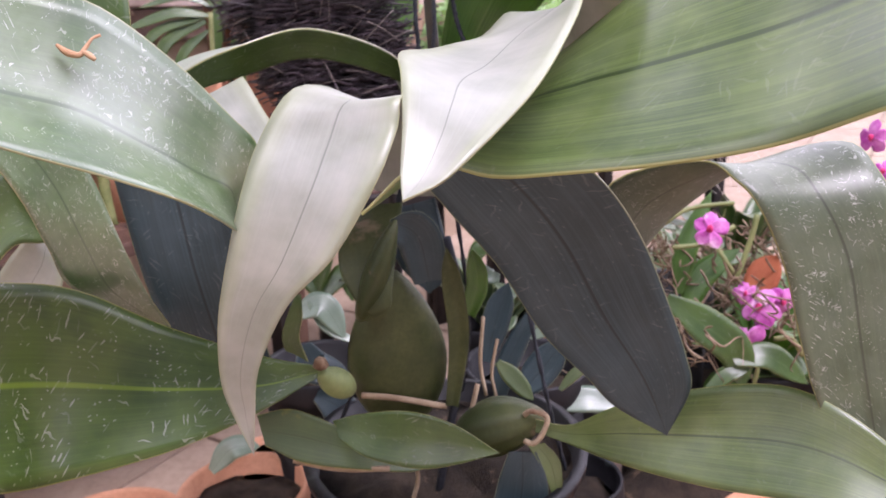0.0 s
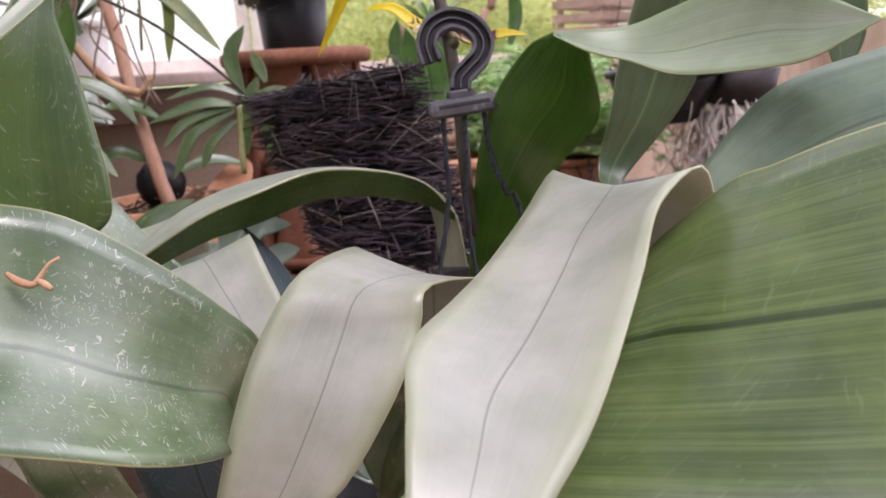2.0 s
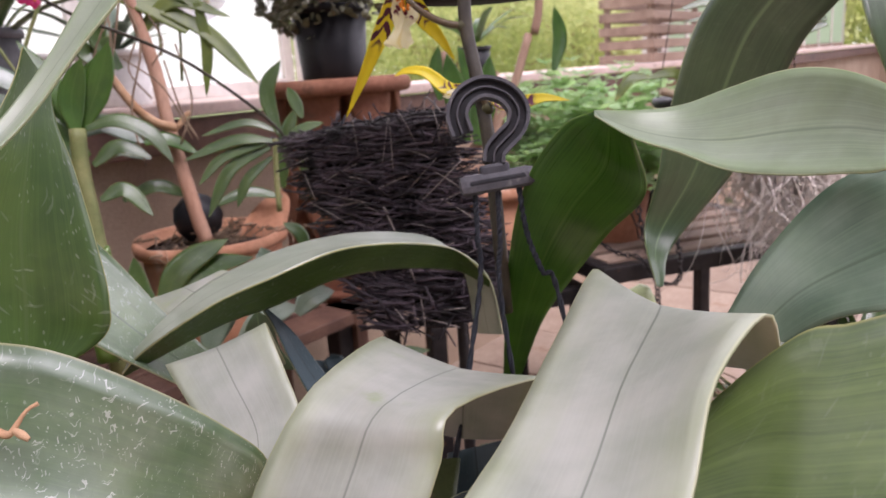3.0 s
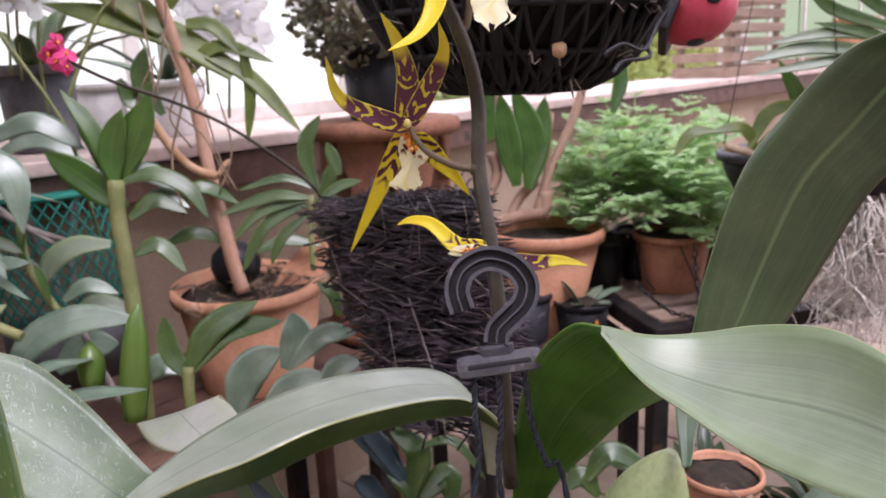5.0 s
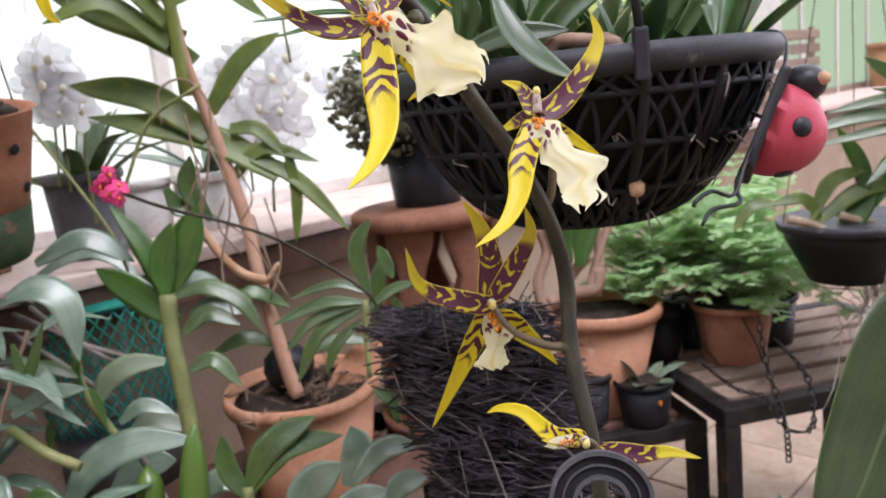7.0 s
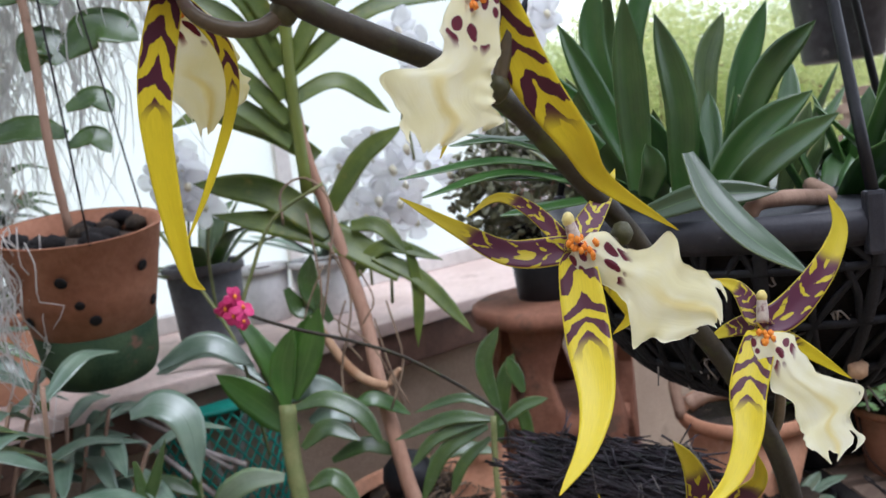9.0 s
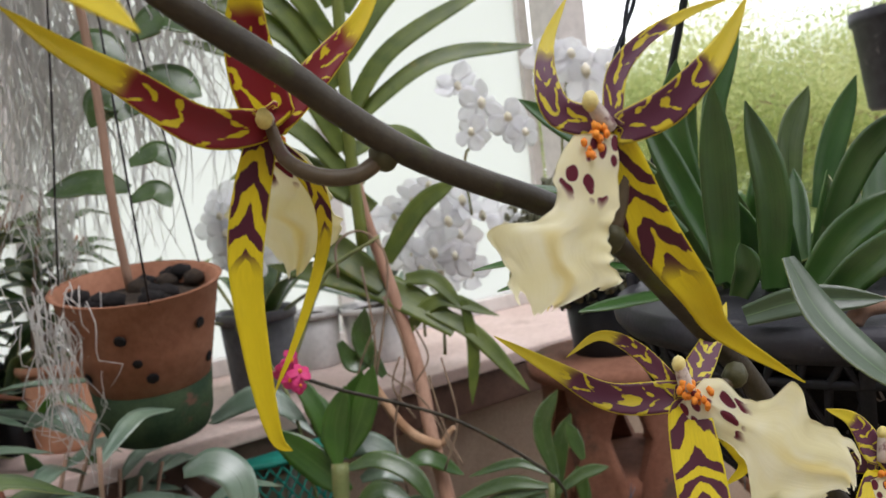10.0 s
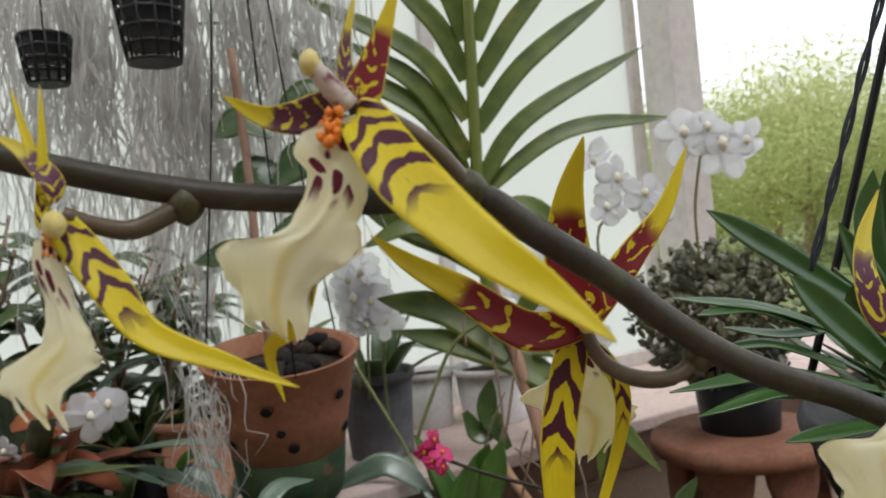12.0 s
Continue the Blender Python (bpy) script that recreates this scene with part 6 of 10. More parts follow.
leaf_of(cane, leaf_blue, [(0.508, 1.035, 0.816), (0.539, 1.012, 0.843), (0.569, 0.983, 0.846)], 0.041, (-0.32, -0.75, 0.58))
leaf_of(cane, leaf_blue, [(0.577, 0.958, 0.796), (0.601, 0.940, 0.818), (0.618, 0.919, 0.805)], 0.031, (-0.32, -0.75, 0.58))
leaf_of(cane, leaf_fresh, [(0.394, 0.965, 0.872), (0.409, 0.953, 0.881), (0.422, 0.934, 0.866)], 0.021, (-0.32, -0.75, 0.58))
stem_of(cane, leaf_fresh, [(0.566, 0.905, 0.914), (0.560, 0.905, 0.896), (0.554, 0.902, 0.867), (0.544, 0.897, 0.822), (0.536, 0.892, 0.780)], [0.0020, 0.0093, 0.0152, 0.0172, 0.0119], "pseudobulb")
stem_of(cane, leaf_fresh, [(0.518, 0.942, 0.874), (0.515, 0.938, 0.855), (0.511, 0.933, 0.829), (0.509, 0.930, 0.811)], [0.0020, 0.0146, 0.0139, 0.0026], "seed_pod")
stem_of(cane, straw_pale, [(0.526, 0.977, 0.873), (0.533, 0.954, 0.828), (0.540, 0.934, 0.790)], 0.0041, "root")
bench_a = plant("bench_plant", (0.590, 0.852, 0.735), "low plant with curved grey-green leaves in a bench row", "plant")
stem_of(bench_a, cane_green, [(0.584, 0.845, 0.764), (0.588, 0.855, 0.804), (0.594, 0.860, 0.836)], 0.0067)
leaf_of(bench_a, leaf_midgreen, [(0.593, 0.860, 0.833), (0.623, 0.846, 0.880), (0.666, 0.809, 0.908)], 0.033, (-0.37, -0.66, 0.65))
leaf_of(bench_a, leaf_midgreen, [(0.594, 0.858, 0.830), (0.633, 0.833, 0.874), (0.681, 0.784, 0.884)], 0.029, (-0.38, -0.66, 0.65))
leaf_of(bench_a, leaf_midgreen, [(0.592, 0.858, 0.823), (0.583, 0.879, 0.857), (0.587, 0.889, 0.896)], 0.024, (-0.33, -0.68, 0.66))
leaf_of(bench_a, leaf_blue, [(0.619, 0.812, 0.777), (0.641, 0.807, 0.827), (0.674, 0.781, 0.853)], 0.044, (-0.32, -0.75, 0.58))
leaf_of(bench_a, leaf_blue, [(0.666, 0.767, 0.832), (0.682, 0.762, 0.867), (0.684, 0.771, 0.897)], 0.037, (-0.32, -0.75, 0.58))
leaf_of(bench_a, leaf_blue, [(0.673, 0.761, 0.836), (0.704, 0.740, 0.869), (0.730, 0.712, 0.870)], 0.026, (-0.32, -0.75, 0.58))
leaf_of(bench_a, leaf_blue, [(0.635, 0.776, 0.786), (0.665, 0.755, 0.817), (0.694, 0.727, 0.826)], 0.030, (-0.32, -0.75, 0.58))
leaf_of(bench_a, leaf_blue, [(0.681, 0.717, 0.821), (0.697, 0.707, 0.839), (0.716, 0.687, 0.844)], 0.027, (-0.32, -0.75, 0.58))
spider = plant("arching_plant", (0.756, 0.810, 0.800), "plant with narrow arching dark green leaves beside a clay pot", "plant")
leaf_of(spider, leaf_midgreen, [(0.771, 0.815, 1.026), (0.745, 0.849, 1.041), (0.704, 0.888, 1.028)], 0.011, (-0.49, -0.69, 0.54))
leaf_of(spider, leaf_midgreen, [(0.762, 0.821, 1.016), (0.731, 0.856, 1.020), (0.682, 0.901, 0.999)], 0.016, (-0.47, -0.69, 0.56))
leaf_of(spider, leaf_midgreen, [(0.758, 0.822, 1.008), (0.718, 0.856, 0.984), (0.686, 0.870, 0.927)], 0.017, (-0.45, -0.68, 0.58))
leaf_of(spider, leaf_midgreen, [(0.770, 0.815, 1.023), (0.772, 0.833, 1.078), (0.793, 0.824, 1.116)], 0.020, (-0.52, -0.68, 0.52))
leaf_of(spider, leaf_midgreen, [(0.794, 0.796, 1.042), (0.793, 0.805, 1.063), (0.791, 0.814, 1.082)], 0.016, (-0.54, -0.66, 0.53))
leaf_of(spider, leaf_midgreen, [(0.762, 0.821, 1.015), (0.717, 0.864, 1.000), (0.687, 0.884, 0.967)], 0.014, (-0.45, -0.69, 0.57))
leaf_of(spider, leaf_midgreen, [(0.767, 0.813, 1.009), (0.790, 0.795, 1.028), (0.811, 0.775, 1.034)], 0.014, (-0.53, -0.64, 0.55))
leaf_of(spider, leaf_midgreen, [(0.757, 0.819, 0.996), (0.730, 0.839, 0.970), (0.713, 0.845, 0.936)], 0.014, (-0.46, -0.66, 0.59))
leaf_of(spider, leaf_midgreen, [(0.757, 0.774, 0.871), (0.758, 0.783, 0.898), (0.746, 0.800, 0.913)], 0.017, (-0.48, -0.61, 0.64))
stem_of(spider, cane_green, [(0.747, 0.805, 0.927), (0.754, 0.812, 0.968), (0.765, 0.819, 1.019)], 0.0035)
pink = plant("pink_flower_stalk", (0.761, 0.801, 0.800), "small crimson flower cluster on a long thin leaning stalk", "plant")
stem_of(pink, spike_stem, [(0.768, 0.802, 0.981), (0.758, 0.800, 1.029), (0.678, 0.822, 1.102), (0.620, 0.837, 1.138), (0.553, 0.859, 1.169), (0.510, 0.864, 1.193)], 0.0019)
bloom(pink, (0.507, 0.869, 1.208), 0.022, (0.26, -0.78, -0.00), crimson_petal, orange_bit, 3)
bloom(pink, (0.499, 0.874, 1.198), 0.021, (-0.34, -0.76, -0.37), crimson_petal, orange_bit, 4)
bloom(pink, (0.511, 0.860, 1.197), 0.021, (-0.22, -1.04, 0.83), crimson_petal, orange_bit, 5)
bloom(pink, (0.503, 0.866, 1.190), 0.021, (-0.47, -0.68, 0.06), crimson_petal, orange_bit, 6)
bloom(pink, (0.508, 0.858, 1.185), 0.017, (0.22, -1.09, 0.00), crimson_petal, orange_bit, 7)
vanda = plant("vanda_orchid", (0.741, 0.961, 0.840), "tall vanda orchid with strap leaves tied to a wooden stake", "plant")
stem_of(vanda, stake_wood, [(0.735, 0.950, 0.875), (0.734, 0.965, 0.913), (0.737, 1.006, 1.036), (0.743, 1.030, 1.120), (0.738, 1.070, 1.243), (0.722, 1.082, 1.330), (0.713, 1.082, 1.42)], [0.0100, 0.0104, 0.0090, 0.0094, 0.0080, 0.0072, 0.0060], "stake")
stem_of(vanda, dry_brown, [(0.689, 1.055, 1.112), (0.701, 1.027, 1.070), (0.714, 1.004, 1.047), (0.733, 0.980, 1.036)], 0.0061, "dry_sheath")
stem_of(vanda, dry_brown, [(0.733, 0.980, 1.036), (0.744, 0.974, 1.052), (0.749, 0.970, 1.056)], 0.0038, "dry_sheath")
stem_of(vanda, leaf_strap, [(0.711, 1.077, 1.288), (0.711, 1.079, 1.407), (0.717, 1.078, 1.554), (0.724, 1.077, 1.701), (0.730, 1.075, 1.819)], 0.0081)
leaf_of(vanda, leaf_strap, [(0.712, 1.079, 1.455), (0.775, 1.046, 1.540), (0.919, 0.969, 1.619)], 0.027, (-0.53, -0.74, 0.42), base=0.80)
leaf_of(vanda, leaf_strap, [(0.713, 1.078, 1.447), (0.819, 1.022, 1.519), (0.940, 0.956, 1.524)], 0.025, (-0.56, -0.70, 0.43), base=0.80)
leaf_of(vanda, leaf_strap, [(0.718, 1.077, 1.532), (0.782, 1.044, 1.613), (0.894, 0.984, 1.697)], 0.028, (-0.55, -0.75, 0.37), base=0.80)
leaf_of(vanda, leaf_strap, [(0.723, 1.076, 1.591), (0.771, 1.051, 1.663), (0.833, 1.018, 1.734)], 0.028, (-0.54, -0.77, 0.33), base=0.80)
leaf_of(vanda, leaf_strap, [(0.727, 1.074, 1.649), (0.760, 1.058, 1.720), (0.798, 1.038, 1.782)], 0.028, (-0.54, -0.79, 0.29), base=0.80)
leaf_of(vanda, leaf_strap, [(0.703, 1.083, 1.408), (0.765, 1.050, 1.430), (0.819, 1.020, 1.380)], 0.025, (-0.50, -0.71, 0.49), base=0.80)
leaf_of(vanda, leaf_strap, [(0.704, 1.084, 1.456), (0.654, 1.112, 1.569), (0.469, 1.215, 1.685)], 0.029, (-0.43, -0.81, 0.40), base=0.80)
leaf_of(vanda, leaf_strap, [(0.706, 1.083, 1.496), (0.657, 1.111, 1.598), (0.573, 1.159, 1.667)], 0.028, (-0.43, -0.82, 0.38), base=0.80)
leaf_of(vanda, leaf_strap, [(0.710, 1.082, 1.548), (0.655, 1.113, 1.643), (0.527, 1.185, 1.731)], 0.028, (-0.44, -0.83, 0.35), base=0.80)
leaf_of(vanda, leaf_strap, [(0.713, 1.081, 1.599), (0.684, 1.098, 1.676), (0.632, 1.128, 1.742)], 0.028, (-0.47, -0.82, 0.32), base=0.80)
leaf_of(vanda, leaf_strap, [(0.717, 1.080, 1.650), (0.701, 1.090, 1.719), (0.668, 1.109, 1.782)], 0.028, (-0.49, -0.82, 0.29), base=0.80)
leaf_of(vanda, leaf_strap, [(0.704, 1.083, 1.415), (0.650, 1.114, 1.525), (0.538, 1.176, 1.574)], 0.027, (-0.42, -0.80, 0.43), base=0.80)
leaf_of(vanda, leaf_strap, [(0.703, 1.083, 1.385), (0.644, 1.116, 1.459), (0.555, 1.165, 1.476)], 0.027, (-0.40, -0.78, 0.47), base=0.80)
leaf_of(vanda, leaf_strap, [(0.703, 1.083, 1.356), (0.640, 1.118, 1.415), (0.573, 1.154, 1.393)], 0.027, (-0.39, -0.77, 0.50), base=0.80)
leaf_of(vanda, leaf_strap, [(0.734, 1.073, 1.234), (0.685, 1.143, 1.296), (0.615, 1.220, 1.320)], 0.045, (-0.38, -0.83, 0.41), base=0.70)
leaf_of(vanda, leaf_strap, [(0.789, 0.998, 1.172), (0.726, 1.082, 1.235), (0.625, 1.197, 1.275)], 0.042, (-0.42, -0.79, 0.44), base=0.70)
leaf_of(vanda, leaf_strap, [(0.742, 1.095, 1.334), (0.703, 1.150, 1.382), (0.640, 1.225, 1.418)], 0.034, (-0.40, -0.84, 0.35), base=0.70)
leaf_of(vanda, leaf_strap, [(0.741, 1.076, 1.264), (0.785, 1.050, 1.329), (0.831, 1.014, 1.362)], 0.028, (-0.48, -0.79, 0.38), base=0.70)
leaf_of(vanda, leaf_strap, [(0.740, 1.048, 1.170), (0.781, 1.018, 1.208), (0.830, 0.960, 1.182)], 0.020, (-0.47, -0.75, 0.46), base=0.70)
leaf_of(vanda, leaf_strap, [(0.768, 1.028, 1.198), (0.804, 0.981, 1.162), (0.837, 0.924, 1.087)], 0.023, (-0.49, -0.72, 0.49), base=0.70)
leaf_of(vanda, leaf_strap, [(0.802, 0.995, 1.205), (0.799, 0.981, 1.147), (0.783, 0.975, 1.075)], 0.016, (-0.48, -0.72, 0.50), base=0.70)
leaf_of(vanda, leaf_strap, [(0.755, 1.054, 1.239), (0.781, 1.026, 1.235), (0.800, 0.994, 1.194)], 0.022, (-0.48, -0.76, 0.44), base=0.70)
leaf_of(vanda, leaf_strap, [(0.738, 1.109, 1.366), (0.681, 1.179, 1.405), (0.623, 1.250, 1.444)], 0.039, (-0.38, -0.86, 0.34), base=0.70)
stem_of(vanda, root_tan, [(0.668, 1.073, 1.254), (0.675, 1.079, 1.297), (0.701, 1.056, 1.309), (0.716, 1.029, 1.270), (0.695, 1.025, 1.183), (0.677, 1.026, 1.126)], 0.0016, "root")
stem_of(vanda, root_tan, [(0.692, 1.053, 1.265), (0.683, 1.028, 1.155), (0.649, 1.037, 1.070)], 0.0015, "root")
stem_of(vanda, root_tan, [(0.725, 0.978, 1.127), (0.726, 0.956, 1.060), (0.733, 0.937, 1.021)], 0.0013, "root")
stem_of(vanda, root_tan, [(0.704, 1.006, 1.152), (0.691, 1.009, 1.116), (0.703, 0.984, 1.078)], 0.0013, "root")
stem_of(vanda, root_tan, [(0.740, 0.969, 1.147), (0.739, 0.947, 1.073), (0.716, 0.953, 1.016)], 0.0013, "root")
stem_of(vanda, root_tan, [(0.704, 1.028, 1.226), (0.709, 1.001, 1.151), (0.682, 1.002, 1.065), (0.679, 0.983, 0.991)], 0.0015, "root")
stem_of(vanda, root_tan, [(0.689, 1.015, 1.132), (0.717, 0.975, 1.091), (0.728, 0.943, 1.022)], 0.0011, "root")
stem_of(vanda, root_tan, [(0.724, 0.996, 1.187), (0.729, 0.980, 1.149), (0.713, 0.988, 1.121)], 0.0011, "root")
stem_of(vanda, root_tan, [(0.693, 1.031, 1.198), (0.663, 1.042, 1.135), (0.657, 1.033, 1.084)], 0.0012, "root")
stem_of(vanda, cane_green, [(0.715, 1.040, 1.300), (0.660, 1.085, 1.262), (0.624, 1.100, 1.192), (0.602, 1.107, 1.143)], 0.0026, "flower_stalk")
stem_of(vanda, cane_green, [(0.544, 1.209, 1.285), (0.566, 1.166, 1.215), (0.587, 1.123, 1.145), (0.596, 1.097, 1.092), (0.597, 1.061, 0.972)], 0.0022, "flower_stalk")
leaf_of(vanda, leaf_midgreen, [(0.666, 1.089, 1.170), (0.679, 1.076, 1.139), (0.704, 1.061, 1.165)], 0.025, (-0.37, -0.73, 0.58))
leaf_of(vanda, leaf_midgreen, [(0.706, 1.054, 1.120), (0.690, 1.072, 1.167), (0.699, 1.070, 1.210)], 0.027, (-0.38, -0.74, 0.56))
white_0 = plant("moth_orchid", (0.824, 1.186, 1.062), "white moth orchid flowers on thin arching stalks", "orchid", "white moth orchids")
stem_of(white_0, cane_green, [(0.840, 1.152, 1.333), (0.873, 1.119, 1.302), (0.853, 1.129, 1.262), (0.834, 1.138, 1.232), (0.823, 1.130, 1.140)], 0.0022)
bloom(white_0, (0.824, 1.126, 1.332), 0.071, (0.10, -0.71, 0.31), white_petal, pale_centre, 0)
bloom(white_0, (0.857, 1.094, 1.302), 0.076, (0.01, -1.05, -0.19), white_petal, pale_centre, 1)
bloom(white_0, (0.837, 1.103, 1.263), 0.074, (-0.68, -0.86, -0.72), white_petal, pale_centre, 2)
bloom(white_0, (0.806, 1.133, 1.285), 0.066, (0.12, -0.71, 0.04), white_petal, pale_centre, 3)
bloom(white_0, (0.881, 1.079, 1.331), 0.071, (-0.56, -0.64, -0.38), white_petal, pale_centre, 4)
bloom(white_0, (0.847, 1.111, 1.353), 0.059, (-0.39, -0.95, 0.80), white_petal, pale_centre, 5)
bloom(white_0, (0.860, 1.082, 1.251), 0.064, (-0.67, -0.57, 0.12), white_petal, pale_centre, 6)
bloom(white_0, (0.816, 1.115, 1.238), 0.059, (0.07, -1.02, 0.06), white_petal, pale_centre, 7)
bloom(white_0, (0.803, 1.141, 1.319), 0.055, (-0.47, -0.48, -0.70), white_petal, pale_centre, 8)
white_1 = plant("moth_orchid", (0.781, 0.991, 1.062), "white moth orchid flowers on thin arching stalks", "orchid", "white moth orchids")
stem_of(white_1, cane_green, [(0.799, 0.955, 1.475), (0.817, 0.939, 1.447), (0.842, 0.918, 1.426), (0.797, 0.947, 1.391), (0.791, 0.942, 1.315)], 0.0018)
bloom(white_1, (0.781, 0.931, 1.470), 0.058, (-0.12, -0.55, -0.69), white_petal, pale_centre, 10)
bloom(white_1, (0.799, 0.915, 1.444), 0.060, (0.00, -0.88, -0.29), white_petal, pale_centre, 11)
bloom(white_1, (0.823, 0.895, 1.423), 0.058, (-0.47, -1.00, -0.01), white_petal, pale_centre, 12)
bloom(white_1, (0.788, 0.919, 1.411), 0.049, (-0.85, -0.53, -0.10), white_petal, pale_centre, 13)
bloom(white_1, (0.836, 0.883, 1.404), 0.047, (-0.11, -0.72, -0.02), white_petal, pale_centre, 14)
white_2 = plant("moth_orchid", (0.922, 0.980, 1.062), "white moth orchid flowers on thin arching stalks", "orchid", "white moth orchids")
stem_of(white_2, cane_green, [(0.946, 0.941, 1.497), (0.989, 0.917, 1.476), (0.972, 0.927, 1.501), (0.950, 0.937, 1.408), (0.949, 0.937, 1.328)], 0.0019)
bloom(white_2, (0.922, 0.920, 1.494), 0.077, (-0.42, -0.61, 0.03), white_petal, pale_centre, 20)
bloom(white_2, (0.964, 0.897, 1.473), 0.082, (-0.77, -0.69, 0.29), white_petal, pale_centre, 21)
bloom(white_2, (0.948, 0.906, 1.498), 0.061, (-0.78, -1.17, 0.28), white_petal, pale_centre, 22)
bloom(white_2, (0.990, 0.883, 1.479), 0.056, (-0.54, -0.62, -0.35), white_petal, pale_centre, 23)
white_3 = plant("moth_orchid", (0.608, 1.304, 1.062), "white moth orchid flowers on thin arching stalks", "orchid", "white moth orchids")
stem_of(white_3, cane_green, [(0.619, 1.275, 1.359), (0.603, 1.281, 1.321), (0.623, 1.263, 1.313), (0.613, 1.261, 1.262), (0.603, 1.254, 1.174)], 0.0021)
bloom(white_3, (0.608, 1.244, 1.357), 0.068, (-0.77, -0.41, -0.39), white_petal, pale_centre, 30)
bloom(white_3, (0.592, 1.250, 1.320), 0.070, (-0.46, -1.07, 0.01), white_petal, pale_centre, 31)
bloom(white_3, (0.612, 1.232, 1.313), 0.068, (-0.45, -0.60, 0.19), white_petal, pale_centre, 32)
bloom(white_3, (0.589, 1.259, 1.348), 0.054, (-0.42, -1.51, -0.58), white_petal, pale_centre, 33)
bloom(white_3, (0.601, 1.237, 1.283), 0.045, (-0.24, -1.21, -0.54), white_petal, pale_centre, 34)
white_4 = plant("moth_orchid", (0.611, 1.342, 1.062), "white moth orchid flowers on thin arching stalks", "orchid", "white moth orchids")
stem_of(white_4, cane_green, [(0.623, 1.315, 1.368), (0.636, 1.292, 1.338), (0.614, 1.304, 1.303), (0.613, 1.295, 1.270), (0.599, 1.282, 1.181)], 0.0021)
bloom(white_4, (0.611, 1.282, 1.365), 0.072, (-0.54, -0.98, -0.35), white_petal, pale_centre, 40)
bloom(white_4, (0.624, 1.259, 1.335), 0.070, (-0.44, -0.90, 0.00), white_petal, pale_centre, 41)
bloom(white_4, (0.603, 1.271, 1.301), 0.065, (-0.15, -0.99, 0.17), white_petal, pale_centre, 42)
bloom(white_4, (0.592, 1.290, 1.331), 0.058, (-0.22, -1.26, -0.21), white_petal, pale_centre, 43)
white_5 = plant("moth_orchid", (0.880, 1.225, 1.062), "white moth orchid flowers on thin arching stalks", "orchid", "white moth orchids")
stem_of(white_5, cane_green, [(0.897, 1.192, 1.307), (0.923, 1.157, 1.277), (0.860, 1.214, 1.257), (0.886, 1.170, 1.199), (0.871, 1.156, 1.100)], 0.0024)
bloom(white_5, (0.880, 1.165, 1.305), 0.078, (-1.08, -0.85, -0.28), white_petal, pale_centre, 50)
bloom(white_5, (0.905, 1.131, 1.275), 0.078, (-0.66, -0.79, 0.40), white_petal, pale_centre, 51)
bloom(white_5, (0.844, 1.187, 1.257), 0.078, (-0.33, -1.30, 0.06), white_petal, pale_centre, 52)
bloom(white_5, (0.937, 1.108, 1.307), 0.070, (-0.52, -0.40, -0.79), white_petal, pale_centre, 53)
bloom(white_5, (0.875, 1.146, 1.226), 0.070, (-1.19, -1.22, 0.03), white_petal, pale_centre, 54)
bloom(white_5, (0.958, 1.081, 1.286), 0.065, (-1.18, -0.83, -0.68), white_petal, pale_centre, 55)
bloom(white_5, (0.833, 1.218, 1.321), 0.065, (-0.85, -0.66, 0.32), white_petal, pale_centre, 56)
bloom(white_5, (0.906, 1.114, 1.222), 0.065, (-0.62, -0.89, -0.58), white_petal, pale_centre, 57)
bloom(white_5, (0.875, 1.181, 1.342), 0.065, (-0.79, -1.58, -0.37), white_petal, pale_centre, 58)
white_6 = plant("moth_orchid", (0.622, 1.311, 1.062), "white moth orchid flowers on thin arching stalks", "orchid", "white moth orchids")
stem_of(white_6, cane_green, [(0.634, 1.278, 1.315), (0.610, 1.291, 1.293), (0.646, 1.272, 1.280), (0.639, 1.274, 1.213), (0.638, 1.273, 1.120)], 0.0022)
bloom(white_6, (0.622, 1.251, 1.317), 0.071, (-0.71, -1.12, 0.48), white_petal, pale_centre, 60)
bloom(white_6, (0.599, 1.263, 1.295), 0.066, (-0.52, -0.77, 0.09), white_petal, pale_centre, 61)
bloom(white_6, (0.634, 1.244, 1.283), 0.059, (-0.40, -1.10, 0.00), white_petal, pale_centre, 62)
bloom(white_6, (0.617, 1.254, 1.335), 0.047, (-1.13, -0.53, 0.07), white_petal, pale_centre, 63)
bulbous = plant("bulbous_plant", (1.248, 0.823, 0.860), "plant with thick grey canes and broad fresh green leaves", "plant")
stem_of(bulbous, bark, [(1.170, 0.862, 0.878), (1.177, 0.875, 0.934), (1.199, 0.869, 0.981), (1.200, 0.881, 1.018)], 0.0097, "cane")
stem_of(bulbous, bark, [(1.181, 0.857, 0.896), (1.203, 0.838, 0.909), (1.238, 0.803, 0.916), (1.248, 0.804, 0.949)], 0.0116, "cane")
stem_of(bulbous, bark, [(1.225, 0.812, 0.903), (1.263, 0.802, 0.986), (1.302, 0.787, 1.059), (1.339, 0.777, 1.142)], 0.0077, "cane")
stem_of(bulbous, bark, [(1.191, 0.846, 0.896), (1.217, 0.835, 0.941), (1.242, 0.817, 0.968)], 0.0087, "cane")
stem_of(bulbous, bark, [(1.214, 0.856, 0.989), (1.218, 0.875, 1.055), (1.229, 0.888, 1.121)], 0.0068, "cane")
stem_of(bulbous, bark, [(1.238, 0.798, 0.902), (1.258, 0.807, 0.986), (1.283, 0.815, 1.080)], 0.0058, "cane")
stem_of(bulbous, bark, [(1.346, 0.770, 1.142), (1.360, 0.768, 1.179), (1.373, 0.771, 1.226)], 0.0077, "cane")
